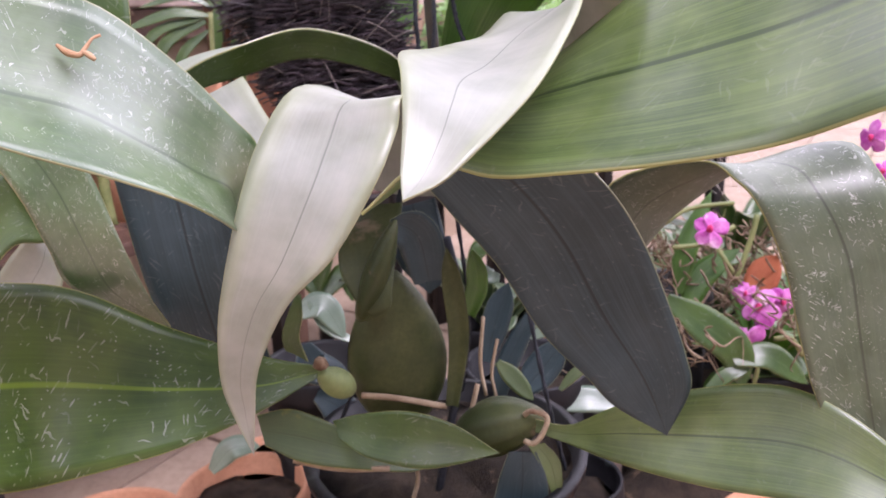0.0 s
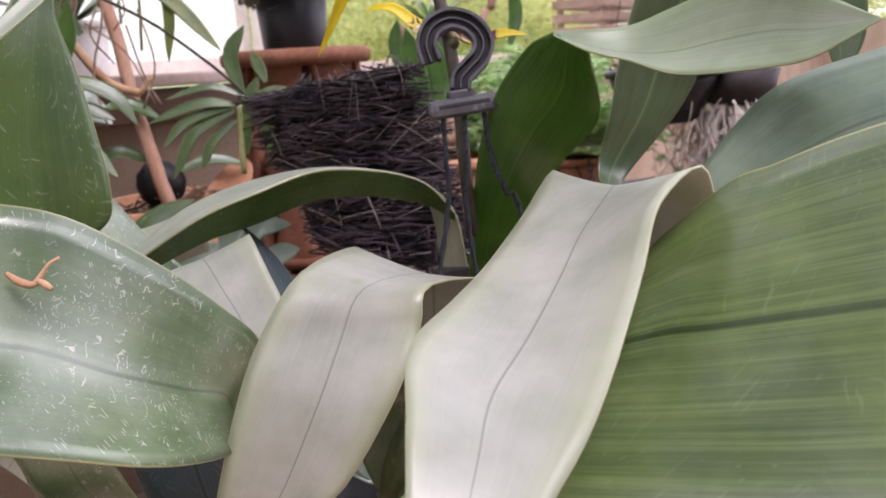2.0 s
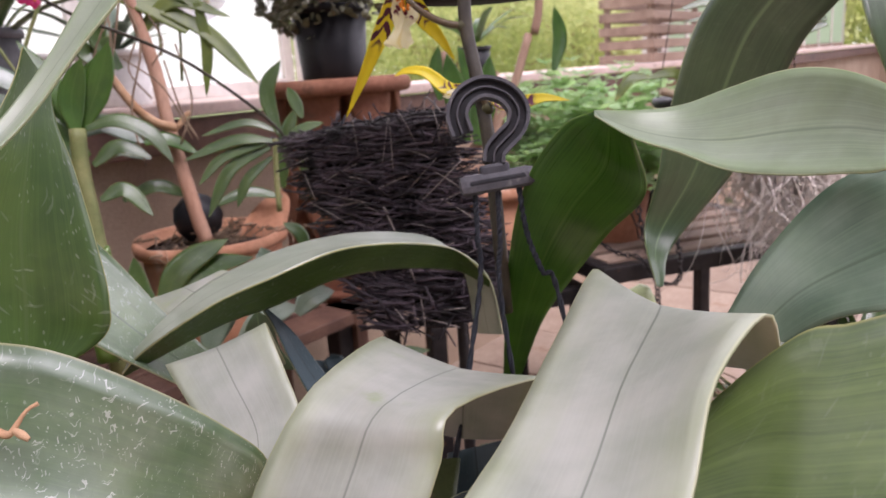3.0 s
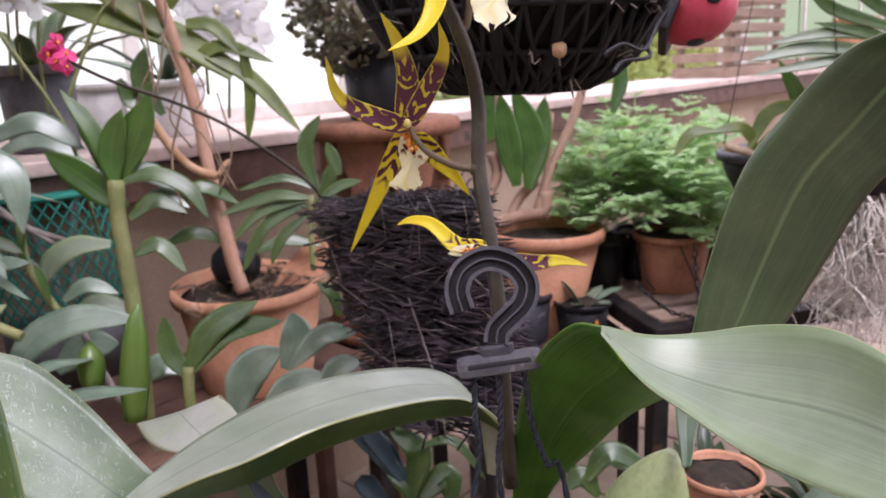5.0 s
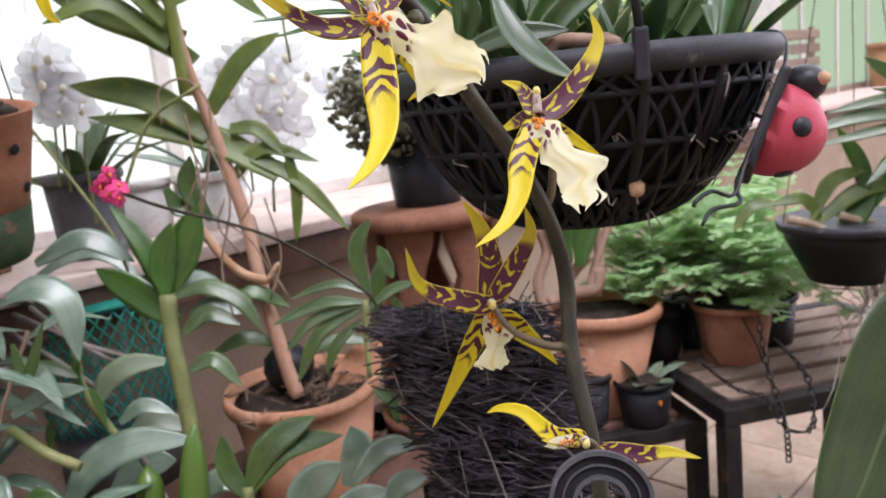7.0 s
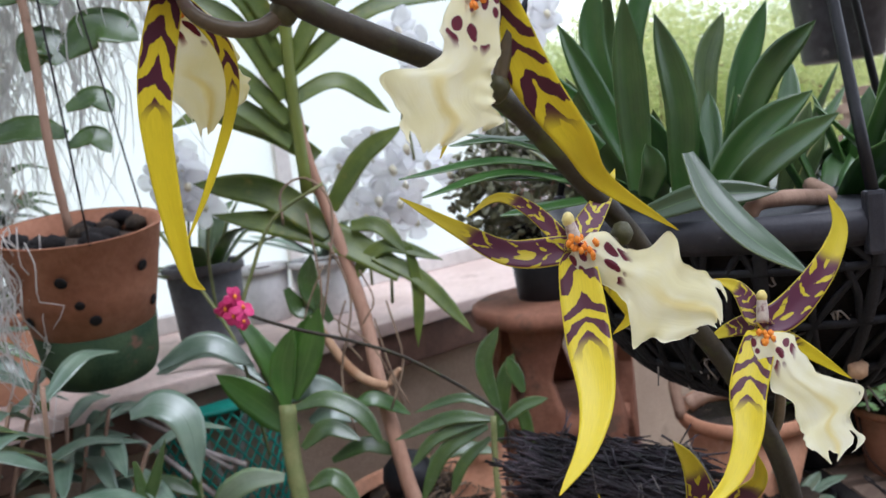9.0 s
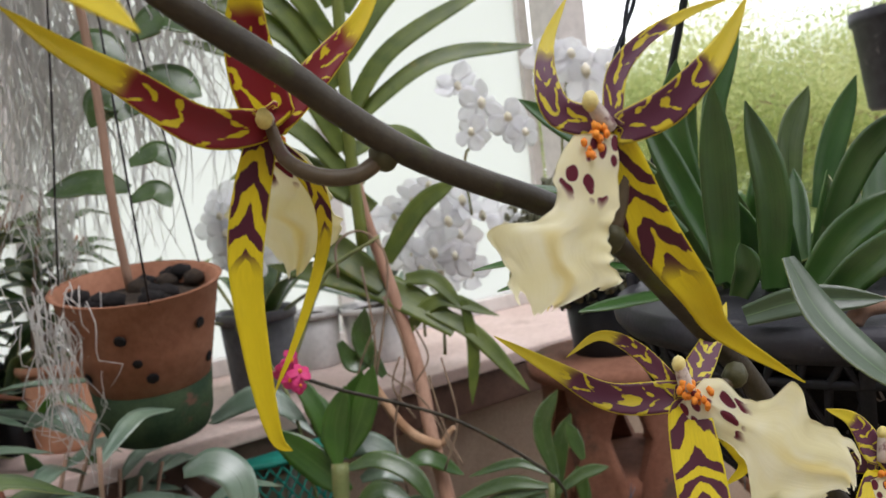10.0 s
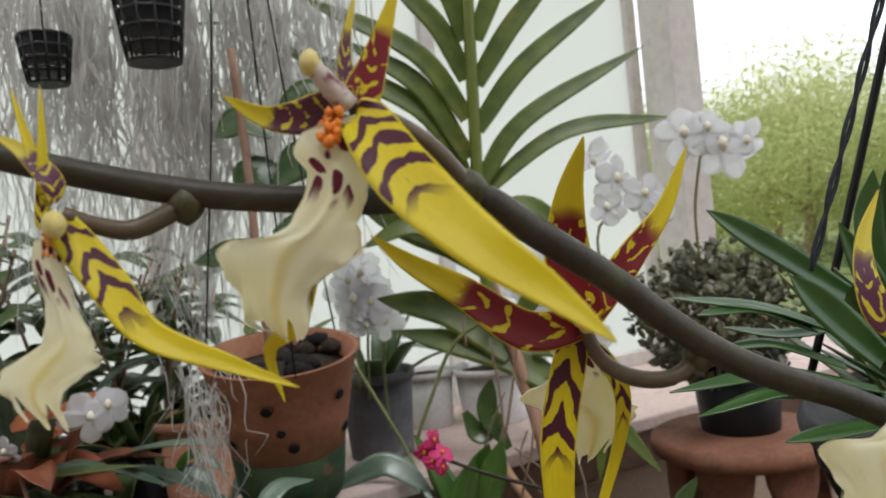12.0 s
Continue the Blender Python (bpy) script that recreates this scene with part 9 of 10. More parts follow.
bmesh.ops.scale(bm, vec=(0.027, 0.034, 0.030), verts=bm.verts)
for q in bm.faces:
    q.smooth = True
bm.transform(Matrix.Translation(_c) @ _m)
shell = part("shell", bm, bug_red, bug)
part("belly", box((0.054, 0.007, 0.066), Matrix.Translation(_c - _f * 0.003) @ _m, 0.003), bug_black, bug)
for u, v in ((-0.85, 0.0), (0.0, -0.85), (0.6, 0.45), (0.6, -0.45)):
    w = math.sqrt(max(0.0, 1 - u * u - v * v))
    p = _c + _m.to_3x3() @ V(u * 0.027, w * 0.034, v * 0.030)
    nn = (_m.to_3x3() @ V(u / 0.027, w / 0.034, v / 0.030)).normalized()
    part("spot", lathe([(0.0001, 0.0), (0.0062, 0.0), (0.0058, 0.0009), (0.0001, 0.0014)], tuple(p - nn * 0.0006), 18, tuple(nn)), bug_black, shell)
part("head", blob(_c + _up * 0.034 + _f * 0.010, (0.013, 0.013, 0.012), 2, 0.03, 3), bug_black, bug)
for s in (-1, 1):
    part("eye", blob(_c + _up * 0.037 + _f * 0.019 + _s * 0.009 * s, (0.0045, 0.0045, 0.0045), 1, 0.0, 2), dry_brown, bug)
for line in (([(0.7085, 0.3064, 1.2138), (0.6546, 0.2972, 1.1951), (0.6298, 0.2948, 1.1762), (0.6169, 0.3019, 1.1802), (0.6046, 0.3058, 1.1761), (0.6030, 0.3065, 1.1730)]), ([(0.6902, 0.3063, 1.2003), (0.6418, 0.2988, 1.1816), (0.6312, 0.2920, 1.1716), (0.6146, 0.3010, 1.1698), (0.6041, 0.3023, 1.1629)]),
             ([(0.6997, 0.2997, 1.2102), (0.7050, 0.3107, 1.2161), (0.7089, 0.3229, 1.2217)]), ([(0.7027, 0.3079, 1.1993), (0.7266, 0.3068, 1.2279), (0.7585, 0.3116, 1.2545), (0.7799, 0.3234, 1.2687), (0.7922, 0.3412, 1.2725), (0.8060, 0.3561, 1.2717)])):
    part("wire_leg", tube(line, 0.0013, 6), bug_black, bug)

# ---- hanging terracotta pot with holes and grey moss at the left ----
hx, hy, hz = 0.432, 1.085, 1.290
moss_pot = thing("hanging_clay_pot", (hx, hy, hz - 0.165), "hanging terracotta pot with round holes and a mossy green base", "pot")
HR = 0.090
part("wall", lathe([(HR * 0.70, hz - 0.105), (HR * 0.80, hz - 0.06), (HR * 0.93, hz), (HR * 0.98, hz + 0.003), (HR * 0.90, hz + 0.002), (HR * 0.74, hz - 0.06), (HR * 0.62, hz - 0.105)], (hx, hy, 0), 40), terracotta_old, moss_pot)
part("base", lathe([(HR * 0.30, hz - 0.165), (HR * 0.60, hz - 0.165), (HR * 0.66, hz - 0.150), (HR * 0.71, hz - 0.104), (HR * 0.66, hz - 0.104), (HR * 0.30, hz - 0.155)], (hx, hy, 0), 40), moss_green, moss_pot, "dark mossy green base")
part("bark_fill", lathe([(HR * 0.88, hz - 0.022), (HR * 0.4, hz - 0.012), (0.0001, hz - 0.012)], (hx, hy, 0), 20), soil, moss_pot)
_r = random.Random(77)
for k in range(16):
    a, q = _r.uniform(0, 6.28), HR * 0.75 * math.sqrt(_r.random())
    part("bark_lump", blob((hx + q * math.cos(a), hy + q * math.sin(a), hz - 0.010 + _r.uniform(0, 0.008)), (0.014, 0.012, 0.010), k, 0.35, 1), gap_shade_and_bark if k % 4 else soil, moss_pot)
for k in range(6):
    for z, rr, da in ((-0.035, 0.885, 0.0), (-0.082, 0.765, 0.31), (-0.062, 0.81, 0.15)):
        a = k * math.tau / 6 + da
        if z == -0.062 and k % 2:
            continue
        nn = V(math.cos(a), math.sin(a), -0.2).normalized()
        # Flat dark discs stand in for the shade in the holes.
        part("hole", lathe([(0.0001, 0.0), (0.0062 if z != -0.062 else 0.004, 0.0), (0.005, 0.0012), (0.0001, 0.0004)], (hx + HR * rr * math.cos(a), hy + HR * rr * math.sin(a), hz + z), 14, tuple(nn)), gap_shade_and_bark, moss_pot)
for k in range(3):
    a = k * 2.094 + 0.4
    part("wire", tube([(hx + HR * 0.95 * math.cos(a), hy + HR * 0.95 * math.sin(a), hz), (hx + 0.03 * math.cos(a), hy + 0.03 * math.sin(a), hz + 0.4), (hx, hy, hz + 0.9)], 0.0011, 5), iron_black, moss_pot)
wisps("pot_moss", moss_pot, moss_grey, (hx - 0.085, hy - 0.03, hz + 0.02), (0.016, 0.02, 0.04), 0.18, 46, 0.0008, 5, 0.007)
moss_pot.rotation_euler = (radians(10), radians(-3), 0)
climber = plant("pot_orchid", (hx, hy, hz - 0.012), "leggy orchid with dark leaves in the hanging terracotta pot")
stem_of(climber, bark, [(hx - 0.01, hy, hz - 0.01), (hx - 0.015, hy, hz + 0.08), (hx - 0.012, hy + 0.01, hz + 0.2), (hx - 0.02, hy, hz + 0.34)], 0.005, "cane")


for pts, w in (([(0.4430, 1.1151, 1.3914), (0.4074, 1.1424, 1.4045), (0.3642, 1.1724, 1.3955)], 0.022), ([(0.4558, 1.1166, 1.4801), (0.4916, 1.0942, 1.5083), (0.5247, 1.0677, 1.4859)], 0.034), ([(0.4523, 1.1180, 1.4709), (0.4379, 1.1318, 1.4989), (0.4179, 1.1421, 1.4651)], 0.028),
               ([(0.4475, 1.1154, 1.4199), (0.4753, 1.0966, 1.4305), (0.4877, 1.0852, 1.4093)], 0.018), ([(0.4426, 1.1139, 1.3785), (0.4675, 1.0970, 1.3877), (0.4787, 1.0863, 1.3653)], 0.016), ([(0.4606, 1.1201, 1.5375), (0.4321, 1.1436, 1.5625), (0.4029, 1.1623, 1.5430)], 0.028), ([(0.4677, 1.1180, 1.5624), (0.5033, 1.0948, 1.5829), (0.5310, 1.0720, 1.5593)], 0.03)):
    leaf_of(climber, leaf_midgreen, pts, w * 1.7, (-0.2, -0.8, 0.6))

# ---- grey hanging moss and net pots, upper left ----
curtain = thing("hanging_moss", (0.4054, 1.2069, 1.8295), "curtain of grey hanging moss on a wire", "moss")
part("wire", tube([(0.0783, 1.3856, 1.8666), (0.6491, 1.1085, 1.8309)], 0.002, 6), iron_black, curtain)
for k, (top, n, ln) in enumerate((((0.2760, 1.2765, 1.7802), 240, 0.44), ((0.3809, 1.2192, 1.7683), 260, 0.46), ((0.4794, 1.1883, 1.7654), 240, 0.44), ((0.5583, 1.1793, 1.7539), 130, 0.38), ((0.2143, 1.3102, 1.7872), 150, 0.44))):
    wisps("moss_strand", curtain, moss_grey, top, (0.030, 0.03, 0.05), ln, int(n * 0.5), 0.0012, 30 + k, 0.010)
for at, r in (((0.3283, 1.0749, 1.6464), 0.036), ((0.2285, 1.1288, 1.6248), 0.026)):
    net = thing("net_pot", (at[0], at[1], at[2] - r), "small black net pot hanging in the grey moss", "net pot", "net pots")
    for k in range(12):
        a = k * math.tau / 12
        part("net_rib", tube([(at[0] + r * math.cos(a), at[1] + r * math.sin(a), at[2] + r * 0.9), (at[0] + r * 0.75 * math.cos(a), at[1] + r * 0.75 * math.sin(a), at[2] - r)], 0.0016, 5, 2), black_plastic, net)
    for j in range(5):
        z = at[2] - r + j * r * 0.47
        rr = r * (0.75 + 0.0625 * j)
        part("net_ring", lathe([(rr * 0.97, z - 0.0015), (rr * 1.03, z - 0.0015), (rr * 1.03, z + 0.0015), (rr * 0.97, z + 0.0015)], (at[0], at[1], 0), 24), black_plastic, net)
    part("wire", tube([(at[0], at[1], at[2] + r * 0.8), (at[0], at[1], at[2] + 0.7)], 0.001, 5, 2), iron_black, net)
# more moss further left, by the hanging pot
veil = thing("hanging_moss", (0.4124, 1.2856, 1.6983), "thin veil of grey hanging moss", "moss")
part("wire", tube([(0.2961, 1.3732, 1.7301), (0.5320, 1.2386, 1.7148)], 0.002, 6), iron_black, veil)
wisps("moss_strand", veil, moss_grey, (0.4115, 1.2811, 1.6556), (0.03, 0.03, 0.05), 0.46, 80, 0.0010, 51, 0.010)

# ---- teal plastic net round a pot ----
net = thing("teal_net_basket", (0.5781, 1.2090, 0.8345), "teal plastic net basket holding old canes", "net basket")
_o = Vector((0.6107, 1.2668, 0.9229))
for s in (-1, 1):
    for k in range(-9, 17):
        pts = []
        for i in range(9):
            a = (k + s * i * 0.9) * 0.16 + 3.6
            pts.append((_o.x + 0.105 * math.cos(a), _o.y + 0.105 * math.sin(a), _o.z - 0.09 + i * 0.0225))
        part("strand", tube(pts, 0.0019, 4, 8), teal_net, net)
part("rim", lathe([(0.103, 0.087), (0.108, 0.087), (0.108, 0.093), (0.103, 0.093)], tuple(_o), 36), teal_net, net)
for k in range(7):
    a = k * 0.9
    part("old_cane", tube([(_o.x + 0.02 * math.cos(a), _o.y + 0.02 * math.sin(a), _o.z - 0.088), (_o.x + 0.05 * math.cos(a) - 0.02, _o.y + 0.05 * math.sin(a), _o.z + 0.0), (_o.x + 0.09 * math.cos(a) - 0.04, _o.y + 0.09 * math.sin(a), _o.z + 0.08)], 0.005, 7), moss_grey, net)
solo("upturned_pot", lathe([(0.0001, 0.73), (0.10, 0.73), (0.10, _o.z - 0.089), (0.0001, _o.z - 0.089)], (_o.x, _o.y, 0), 24), grey_pot, (_o.x, _o.y, 0.73), "upturned grey pot under the net basket", "pot")

# ---- pots on the ledge ----
def ledge_pot(x, y, r, h, label, mat, taper=0.8):
    return clay_pot((x, y, 1.062 + h), r, h, label, mat, taper, "pots on the ledge")


ledge_pot(0.66, 1.36, 0.062, 0.135, "dark grey stained pot on the ledge", grey_pot)
ledge_pot(0.90, 1.40, 0.07, 0.10, "white plastic planter on the ledge", pale_pot)
ledge_pot(0.80, 1.46, 0.05, 0.10, "pale translucent pot on the ledge", pale_pot)
ledge_pot(0.50, 1.40, 0.055, 0.13, "terracotta pot with slits on the ledge", terracotta_old)
ledge_pot(0.38, 1.36, 0.06, 0.12, "terracotta pot on the ledge", terracotta)
ledge_pot(5.35, 1.42, 0.125, 0.25, "orange clay pot on the ledge", terracotta)
ledge_pot(2.10, 1.42, 0.05, 0.09, "dark plastic pot on the ledge", black_plastic)
for x, y, s, mat in ((0.66, 1.36, 3, leaf_midgreen), (0.50, 1.40, 5, leaf_strap), (2.10, 1.42, 7, leaf_fresh), (0.90, 1.40, 9, leaf_blue)):
    p = plant("ledge_plant", (x, y, 1.17), "strap-leaved plant growing in a pot on the ledge", "plant", "plants on the ledge")
    rosette(p, mat, (x, y, 1.165), 11, 0.22, 0.026, s, (0.3, 1.3), 0.7)
tray = thing("wooden_crate", (3.36, 1.36, 1.062), "tall slatted wooden crate standing on the ledge", "crate")
for k in range(6):
    for y in (-0.11, 0.11):
        part("crate_slat", box((0.56, 0.014, 0.034), pose(3.36, 1.36 + y, 1.082 + k * 0.055), 0.002), crate_wood, tray)
    for x in (-0.273, 0.273):
        part("crate_slat", box((0.014, 0.206, 0.034), pose(3.36 + x, 1.36, 1.082 + k * 0.055), 0.002), crate_wood, tray)
for x in (-0.252, 0.252):
    for y in (-0.092, 0.092):
        part("corner_post", box((0.022, 0.022, 0.325), pose(3.36 + x, 1.36 + y, 1.226), 0.002), crate_wood, tray)

# ---- black hanging basket and pale roots at the right ----
rx, ry, rz = (1.3780, 0.4567, 1.0201)
rb = thing("small_hanging_basket", (rx, ry, rz - 0.09), "small black hanging basket on thin wires", "hanging basket")
part("wall", lathe([(0.03, rz - 0.09), (0.055, rz - 0.088), (0.085, rz - 0.03), (0.092, rz - 0.008), (0.085, rz - 0.01), (0.05, rz - 0.08), (0.03, rz - 0.083)], (rx, ry, 0), 36), black_plastic, rb)
part("rim", lathe([(0.088, rz - 0.012), (0.097, rz - 0.012), (0.099, rz - 0.002), (0.095, rz + 0.002), (0.087, rz)], (rx, ry, 0), 36), grey_plastic, rb)
part("fill", lathe([(0.086, rz - 0.02), (0.04, rz - 0.012), (0.0001, rz - 0.012)], (rx, ry, 0), 20), soil, rb)
for k in range(3):
    a = k * 2.094 + 0.2
    part("wire", tube([(rx + 0.094 * math.cos(a), ry + 0.094 * math.sin(a), rz), (rx, ry, rz + 0.6)], 0.0008, 4, 2), iron_black, rb)
qx, qy, qz = (1.4587, 0.3563, 0.9613)
rootball = thing("aerial_roots", (qx, qy, qz), "mass of pale tangled aerial roots hanging from a wire basket", "roots")
part("wire_basket", lathe([(0.03, qz - 0.01), (0.06, qz + 0.0), (0.07, qz + 0.05), (0.066, qz + 0.05), (0.055, qz + 0.004), (0.03, qz - 0.006)], (qx, qy, 0), 20), iron_black, rootball)
part("wire", tube([(qx, qy, qz + 0.03), (qx, qy, qz + 0.9)], 0.001, 5, 2), iron_black, rootball)
wisps("root_mass", rootball, root_white, (qx, qy, qz), (0.04, 0.04, 0.03), 0.27, 420, 0.0012, 8, 0.017)
# chain hanging over the table
links = thing("chain", (1.2288, 0.4983, 0.7537), "thin rusty chain draped over the edge of the table", "chain")
CH = [(1.2540, 0.6365, 0.8134), (1.2571, 0.5785, 0.7764), (1.2655, 0.5382, 0.7677), (1.2295, 0.4946, 0.7438), (1.2514, 0.4707, 0.7385), (1.2614, 0.4689, 0.7658), (1.3040, 0.4941, 0.7994), (1.3241, 0.5442, 0.8396)]
for pts in (CH, [(1.3324, 0.5741, 0.8702), (1.2681, 0.5346, 0.8127), (1.2299, 0.4971, 0.7536), (1.2211, 0.4890, 0.6974)]):
    line = [Vector(p) for p in spline(pts, len(pts) * 5)]
    for i in range(len(line) - 1):
        c, d = (line[i] + line[i + 1]) / 2, (line[i + 1] - line[i])
        if d.length < 1e-6:
            continue
        x = d.normalized()
        y = x.cross(V(0.3, 0.5, 0.8) if i % 2 else V(0.8, -0.4, 0.3)).normalized()
        ring = [tuple(c + x * d.length * 0.62 * math.cos(q) + y * 0.0046 * math.sin(q)) for q in [k * math.tau / 8 for k in range(9)]]
        part("link", tube(ring, 0.0015, 5, 8, None, False), iron_black, links)
# dark pot hanging beyond the basket
gx, gy, gz = 1.850, 0.897, 1.405
hang = thing("hanging_pot", (gx, gy, gz), "dark grey plastic pot hanging on three wires beyond the basket", "pot")
part("wall", lathe([(0.0001, gz), (0.070, gz), (0.075, gz + 0.006), (0.094, gz + 0.165), (0.100, gz + 0.168), (0.101, gz + 0.190), (0.095, gz + 0.190), (0.088, gz + 0.165), (0.068, gz + 0.012), (0.0001, gz + 0.012)], (gx, gy, 0), 40), grey_plastic, hang)
part("soil", lathe([(0.089, gz + 0.170), (0.05, gz + 0.176), (0.0001, gz + 0.176)], (gx, gy, 0), 24), soil, hang)
for k in range(3):
    a = k * 2.094 + 0.9
    part("wire", tube([(gx + 0.097 * math.cos(a), gy + 0.097 * math.sin(a), gz + 0.186), (gx, gy, gz + 0.75)], 0.0012, 5, 2), iron_black, hang)
# beaded black hanger near the moth orchids
bead = thing("knotted_hanger", (0.6721, 0.5428, 1.4518), "black knotted cord hanger", "hanger")
for ph in (0.0, math.pi):
    pts = []
    for i in range(41):
        p = Vector((0.5154, 0.4671, 1.3635)).lerp(Vector((0.5735, 0.4386, 1.5400)), i / 40)
        pts.append(tuple(p + V(math.cos(ph), math.sin(ph), 0) * 0.0022 * abs(math.sin(i * 0.52))))
    part("cord", tube(pts, 0.0011, 5, 80), cord_black, bead)
# pots low on the shelf
clay_pot((0.585, 0.60, 0.492), 0.075, 0.085, "terracotta pot with dark soil low on the shelf", terracotta, 0.75, "pots on the low shelf", fill=0.2)
clay_pot((0.44, 0.55, 0.494), 0.07, 0.085, "brown terracotta pot low on the shelf", terracotta_old, 0.75, "pots on the low shelf")
clay_pot((0.86, 0.10, 0.60), 0.11, 0.192, "bright orange terracotta pot low on the shelf", terracotta, 0.75, "pots on the low shelf")
clay_pot((0.61, 0.235, 0.545), 0.05, 0.137, "blue-grey pot of pebbles and bark low on the shelf", grey_pot, 0.8, "pots on the low shelf", fill=0.06)
for k in range(16):
    a, q = k * 2.4, 0.04 * math.sqrt(k / 16)
    solo("pebble", blob((0.61 + q * math.cos(a), 0.235 + q * math.sin(a), 0.546 + 0.003 * (k % 3)), (0.010 + 0.002 * (k % 3), 0.009, 0.008), k, 0.35), pebble, (0.61 + q * math.cos(a), 0.235 + q * math.sin(a), 0.54),
         "rounded reddish-brown pebble on the soil", "pebble", "pebbles in the pot")
clay_pot((0.86, 0.325, 0.772), 0.04, 0.075, "small terracotta pot with holes holding a black pot", terracotta, 0.8)
solo("pot_riser", lathe([(0.0001, 0.409), (0.045, 0.409), (0.036, 0.697), (0.0001, 0.697)], (0.86, 0.325, 0), 24), grey_pot, (0.86, 0.325, 0.409), "tall upturned grey pot used as a riser", "pot")

# ---- clutter in the shade below the big orchid ----
heap = thing("dry_root_heap", (0.72, 0.16, 0.41), "heap of dry roots and bark beside the magenta orchid", "roots")
wisps("root_mass", heap, root_tan, (0.7912, 0.1706, 0.7645), (0.07, 0.06, 0.06), 0.12, 170, 0.0012, 71, 0.008, (0.3, -0.2, -0.6))
part("bark_base", blob((0.72, 0.16, 0.47), (0.09, 0.08, 0.065), 3, 0.3, 3), soil, heap)
# Black pots added to fill the shaded gaps with dark.
for at, r, h, lab in (((0.8126, 0.2032, 0.7086), 0.05, 0.10, "black plastic pot that darkens the shade under the leaves"), ((0.6000, 0.2784, 0.6864), 0.06, 0.10, "black plastic pot that darkens the shade under the leaves"), ((0.5198, 0.4674, 0.6809), 0.055, 0.10, "black plastic pot that darkens the shade under the leaves"), ((0.5438, 0.2099, 0.6172), 0.045, 0.08, "black plastic pot that darkens the shade under the leaves")):
    clay_pot((at[0], at[1], at[2]), r, max(h, at[2] - 0.4095), lab, black_plastic, 0.8, "shaded pots", "plastic_pot")

for at, r, lab in (((0.3627, 0.6188, 0.5322), 0.080, "dusty brown terracotta pot below the big leaves"), ((0.4200, 0.4809, 0.5951), 0.060, "orange terracotta pot below the big leaves"), ((0.5995, 0.0162, 0.5800), 0.085, "orange terracotta pot below the big leaves")):
    clay_pot(at, r, at[2] - 0.4095, lab, terracotta, 0.7, "pots under the leaves")
for at, n, ln, w, sd, mt, lb in (((0.8602, 0.0906, 0.6151), 18, 0.17, 0.030, 61, leaf_fresh, "strap-leaved green plant in a dark pot behind the magenta orchid"), ((0.9221, 0.1796, 0.6320), 16, 0.16, 0.026, 63, leaf_midgreen, "strap-leaved green plant in a dark pot behind the magenta orchid"), ((0.7058, 0.3618, 0.6793), 16, 0.15, 0.026, 65, leaf_upright, "dark-leaved plant in the shade below the big leaves")):
    clay_pot(at, 0.05, at[2] - 0.4095, "dark plastic pot low on the shelf", black_plastic, 0.8, "shaded pots", "plastic_pot")
    strappy = plant("potted_plant", (at[0], at[1], at[2] - 0.01), lb, "plant", "strap-leaved plants")
    rosette(strappy, mt, (at[0], at[1], at[2] - 0.01), n, ln, w, sd, (0.2, 1.3), 0.9, "leaf", 12, 0.5)
# ---- leafy pots standing on the floor beyond the shelf ----
for _x, _y, _h, _n, _ln, _w, _sd, _mt in ((1.30, 0.30, 0.16, 26, 0.30, 0.036, 81, leaf_midgreen), (1.42, 0.08, 0.14, 26, 0.28, 0.034, 83, leaf_green), (1.26, 0.50, 0.14, 22, 0.24, 0.030, 85, leaf_upright), (1.62, 0.26, 0.20, 26, 0.32, 0.040, 87, leaf_midgreen)):
    clay_pot((_x, _y, 0.300 + _h), 0.075, _h, "terracotta pot standing on the terrace floor", terracotta_old, 0.75, "pots on the floor")
    _p = plant("potted_plant", (_x, _y, 0.285 + _h), "bushy plant with arching green leaves in a floor pot", "plant", "leafy plants on the floor")
    rosette(_p, _mt, (_x, _y, 0.285 + _h), _n, _ln, _w, _sd, (0.1, 1.4), 0.9, "leaf", 12, 0.5)
# ---- leafy pots crowding the bench near the wall ----
def bench_plant(x, y, r, h, n, length, width, seed, mat, up, label):
    pot = clay_pot((x, y, 0.731 + h), r, h, "dark plastic pot standing on the bench", black_plastic, 0.8, "pots on the bench", "plastic_pot")
    ob = plant("potted_plant", (x, y, 0.731 + h * 0.9), label, "plant", "leafy plants on the bench")
    rosette(ob, mat, (x, y, 0.731 + h * 0.88), n, length, width, seed, up, 1.1, "leaf", 12, 0.5)


for _x, _y, _n, _ln, _w, _sd, _mt, _up, _lb in (
        (0.20, 0.95, 16, 0.30, 0.034, 5, leaf_blue, (0.5, 1.4), "bushy plant with long grey-green leaves in a dark pot"),
        (0.36, 0.93, 14, 0.20, 0.036, 11, leaf_blue, (0.3, 1.2), "spreading plant with broad grey-green leaves in a dark pot"),
        (0.06, 1.04, 16, 0.30, 0.030, 14, leaf_green, (0.4, 1.3), "bushy plant with arching green leaves in a dark pot"),
        (-0.12, 0.96, 16, 0.30, 0.034, 19, leaf_midgreen, (0.4, 1.3), "bushy plant with broad green leaves in a dark pot")):
    bench_plant(_x, _y, 0.045, 0.06, _n + 6, _ln, _w, _sd, _mt, _up, _lb)


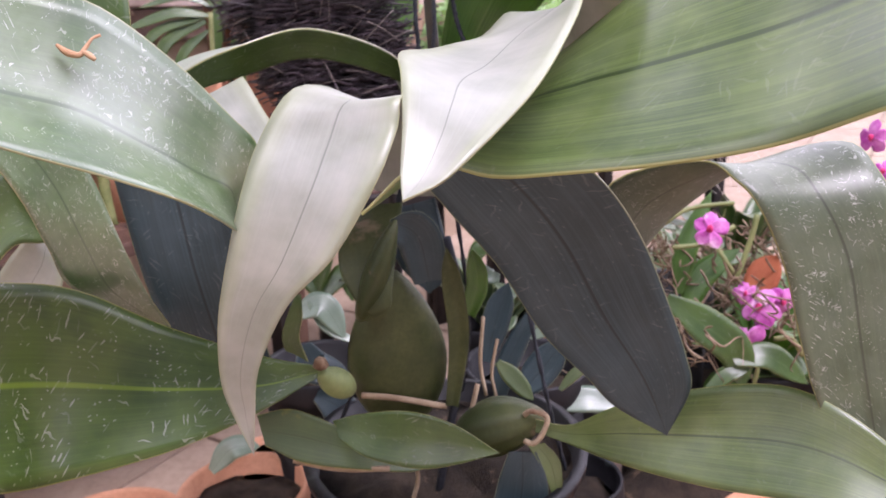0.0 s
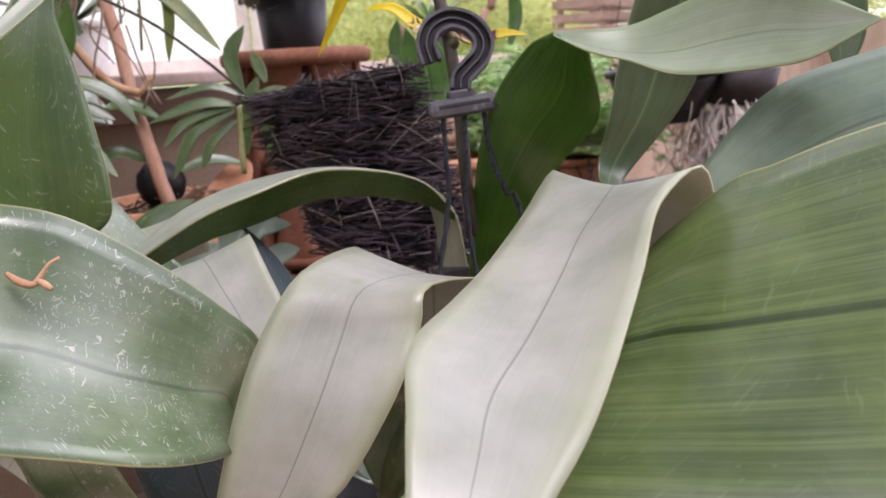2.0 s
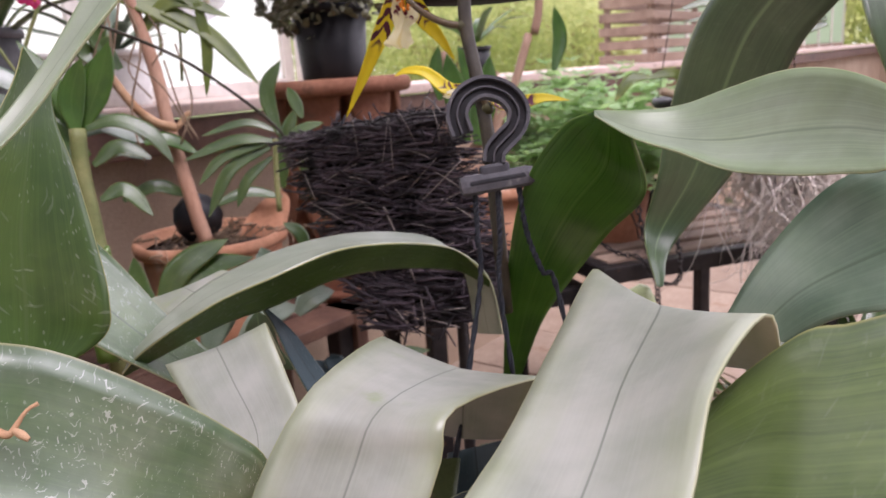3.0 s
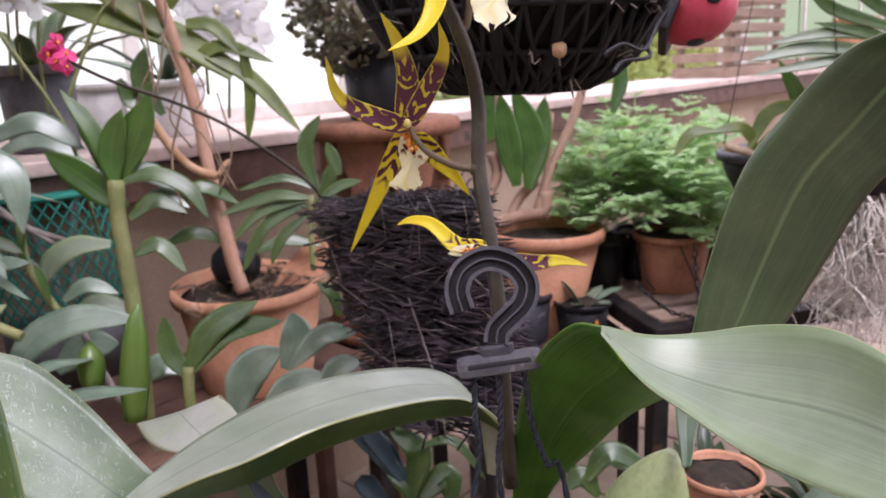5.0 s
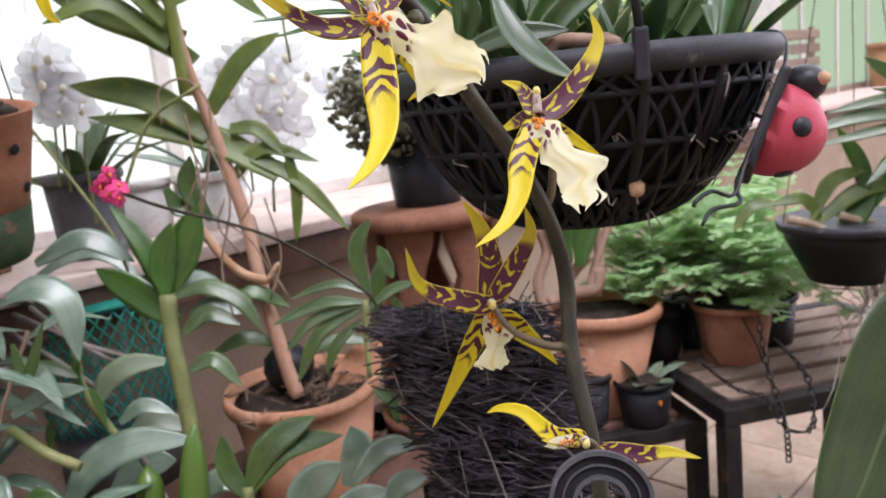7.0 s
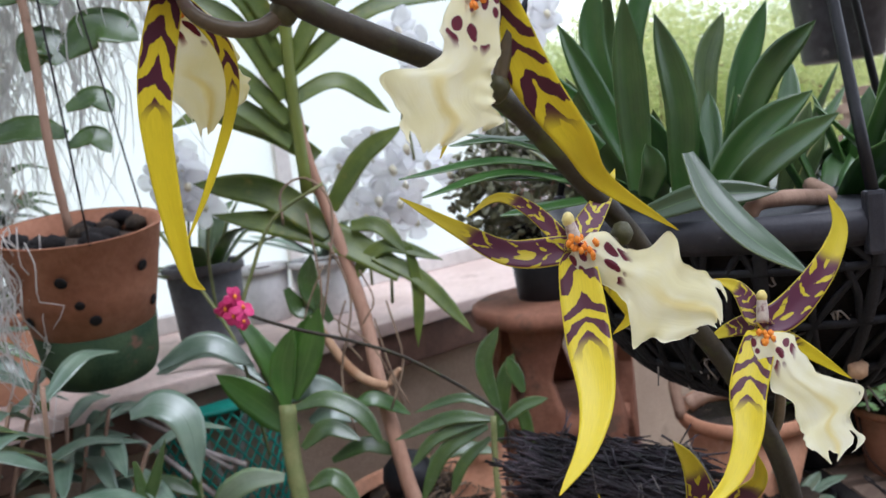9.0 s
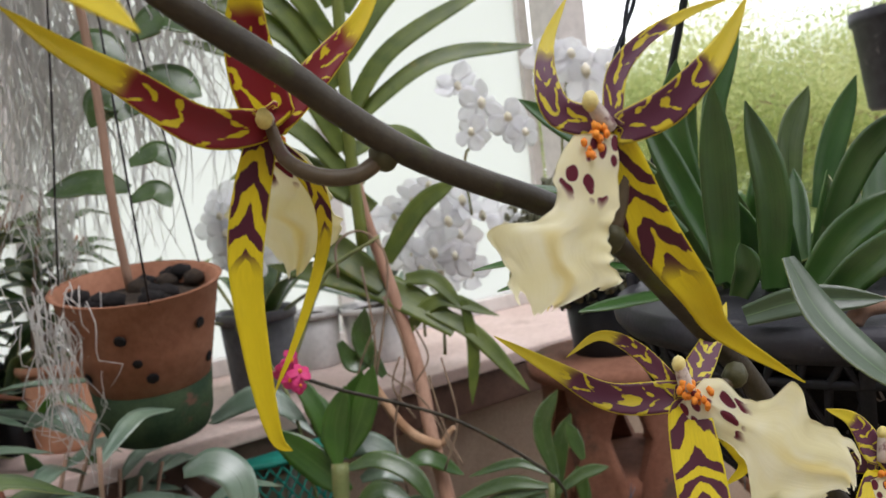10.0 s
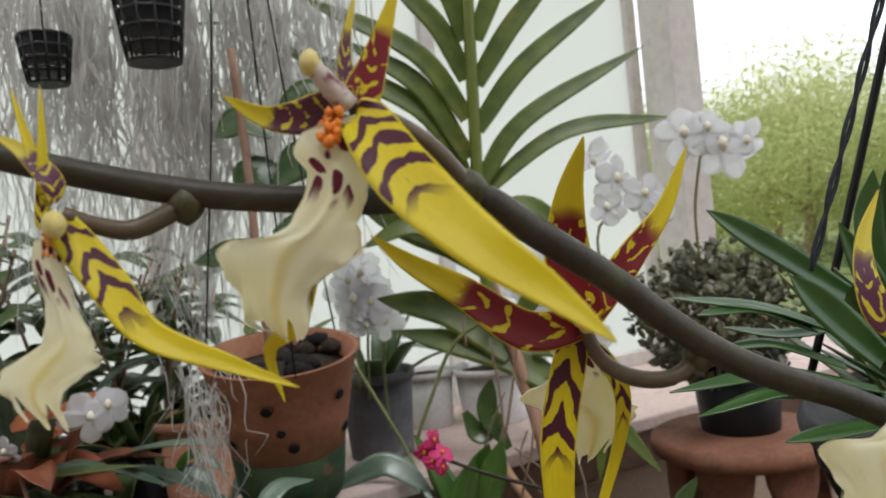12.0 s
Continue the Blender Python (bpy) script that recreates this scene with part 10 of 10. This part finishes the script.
# ---- dense foliage on the ledge by the moss ----
for _x, _y, _n, _ln, _w, _sd, _mt, _lb in ((0.02, 1.33, 30, 0.34, 0.034, 31, leaf_green, "dense leafy plant spilling over the ledge"), (0.17, 1.36, 28, 0.33, 0.032, 33, leaf_blue, "dense grey-green leafy plant on the ledge"),
                                         (0.15, 1.25, 12, 0.19, 0.050, 35, leaf_bronze, "plant with broad bronze-red leaves on the ledge"), (-0.18, 1.33, 28, 0.36, 0.036, 37, leaf_midgreen, "dense leafy plant spilling over the ledge"),
                                         (0.31, 1.40, 20, 0.22, 0.024, 39, leaf_green, "narrow-leaved plant on the ledge behind the clay pot")):
    clay_pot((_x, _y, 1.063 + 0.07), 0.045, 0.07, "small dark pot on the ledge", black_plastic, 0.8, "dark pots on the ledge", "plastic_pot")
    _p = plant("potted_plant", (_x, _y, 1.125), _lb, "plant", "leafy plants on the ledge")
    rosette(_p, _mt, (_x, _y, 1.125), _n, _ln, _w, _sd, (0.0, 1.45), 0.9, "leaf", 12, 0.5)


def leafy_shrub(x, y, z, h, stems, per, size, width, seed, mat, label):
    """Several thin stems with leaves all along them."""
    rnd = random.Random(seed)
    ob = plant("leafy_shrub", (x, y, z), label, "shrub", "shrubs along the wall")
    for k in range(stems):
        a = rnd.uniform(0, 6.28)
        foot = V(x + 0.02 * math.cos(a), y + 0.02 * math.sin(a), z)
        top = foot + V(math.cos(a) * 0.35, math.sin(a) * 0.25, 1) * h * rnd.uniform(0.7, 1.0)
        mid = (foot + top) / 2 + V(0, 0, h * 0.1)
        stem_of(ob, bark, [tuple(foot), tuple(mid), tuple(top)], 0.0025, "stem", 5)
        for i in range(per):
            s = (i + 0.6) / per
            p = foot.lerp(mid, s * 2) if s < 0.5 else mid.lerp(top, s * 2 - 1)
            b = i * 2.4 + rnd.uniform(-0.6, 0.6)
            d = V(math.cos(b), math.sin(b), rnd.uniform(-0.1, 0.7)).normalized()
            ln = size * rnd.uniform(0.6, 1.1)
            e = p + d * ln + V(0, 0, -0.35 * ln)
            leaf_of(ob, mat, [tuple(p), tuple(p + d * ln * 0.5), tuple(e)], width * rnd.uniform(0.8, 1.2), (0.1, -0.2, 1), 0.2, "leaf", 0.3, 8, 4)


for _x, _y, _z, _h, _st, _pr, _sz, _w, _sd, _mt, _lb in (
        (0.33, 1.46, 1.063, 0.36, 9, 10, 0.09, 0.030, 81, leaf_midgreen, "leafy green shrub growing behind the ledge pots"), (0.23, 1.45, 1.063, 0.42, 9, 10, 0.10, 0.034, 83, leaf_green, "leafy green shrub growing behind the ledge pots"),
        (0.08, 1.43, 1.063, 0.46, 8, 10, 0.10, 0.036, 85, leaf_midgreen, "leafy green shrub growing behind the ledge pots"), (0.34, 1.09, 0.731, 0.42, 8, 9, 0.13, 0.022, 87, leaf_blue, "grey-green narrow-leaved shrub on the bench"),
        (0.23, 1.06, 0.731, 0.46, 8, 9, 0.14, 0.026, 89, leaf_blue, "grey-green narrow-leaved shrub on the bench"), 
        (0.12, 1.04, 0.731, 0.46, 7, 9, 0.13, 0.028, 93, leaf_green, "green narrow-leaved shrub on the bench")):
    leafy_shrub(_x, _y, _z, _h, _st, _pr, _sz, _w, _sd, _mt, _lb)
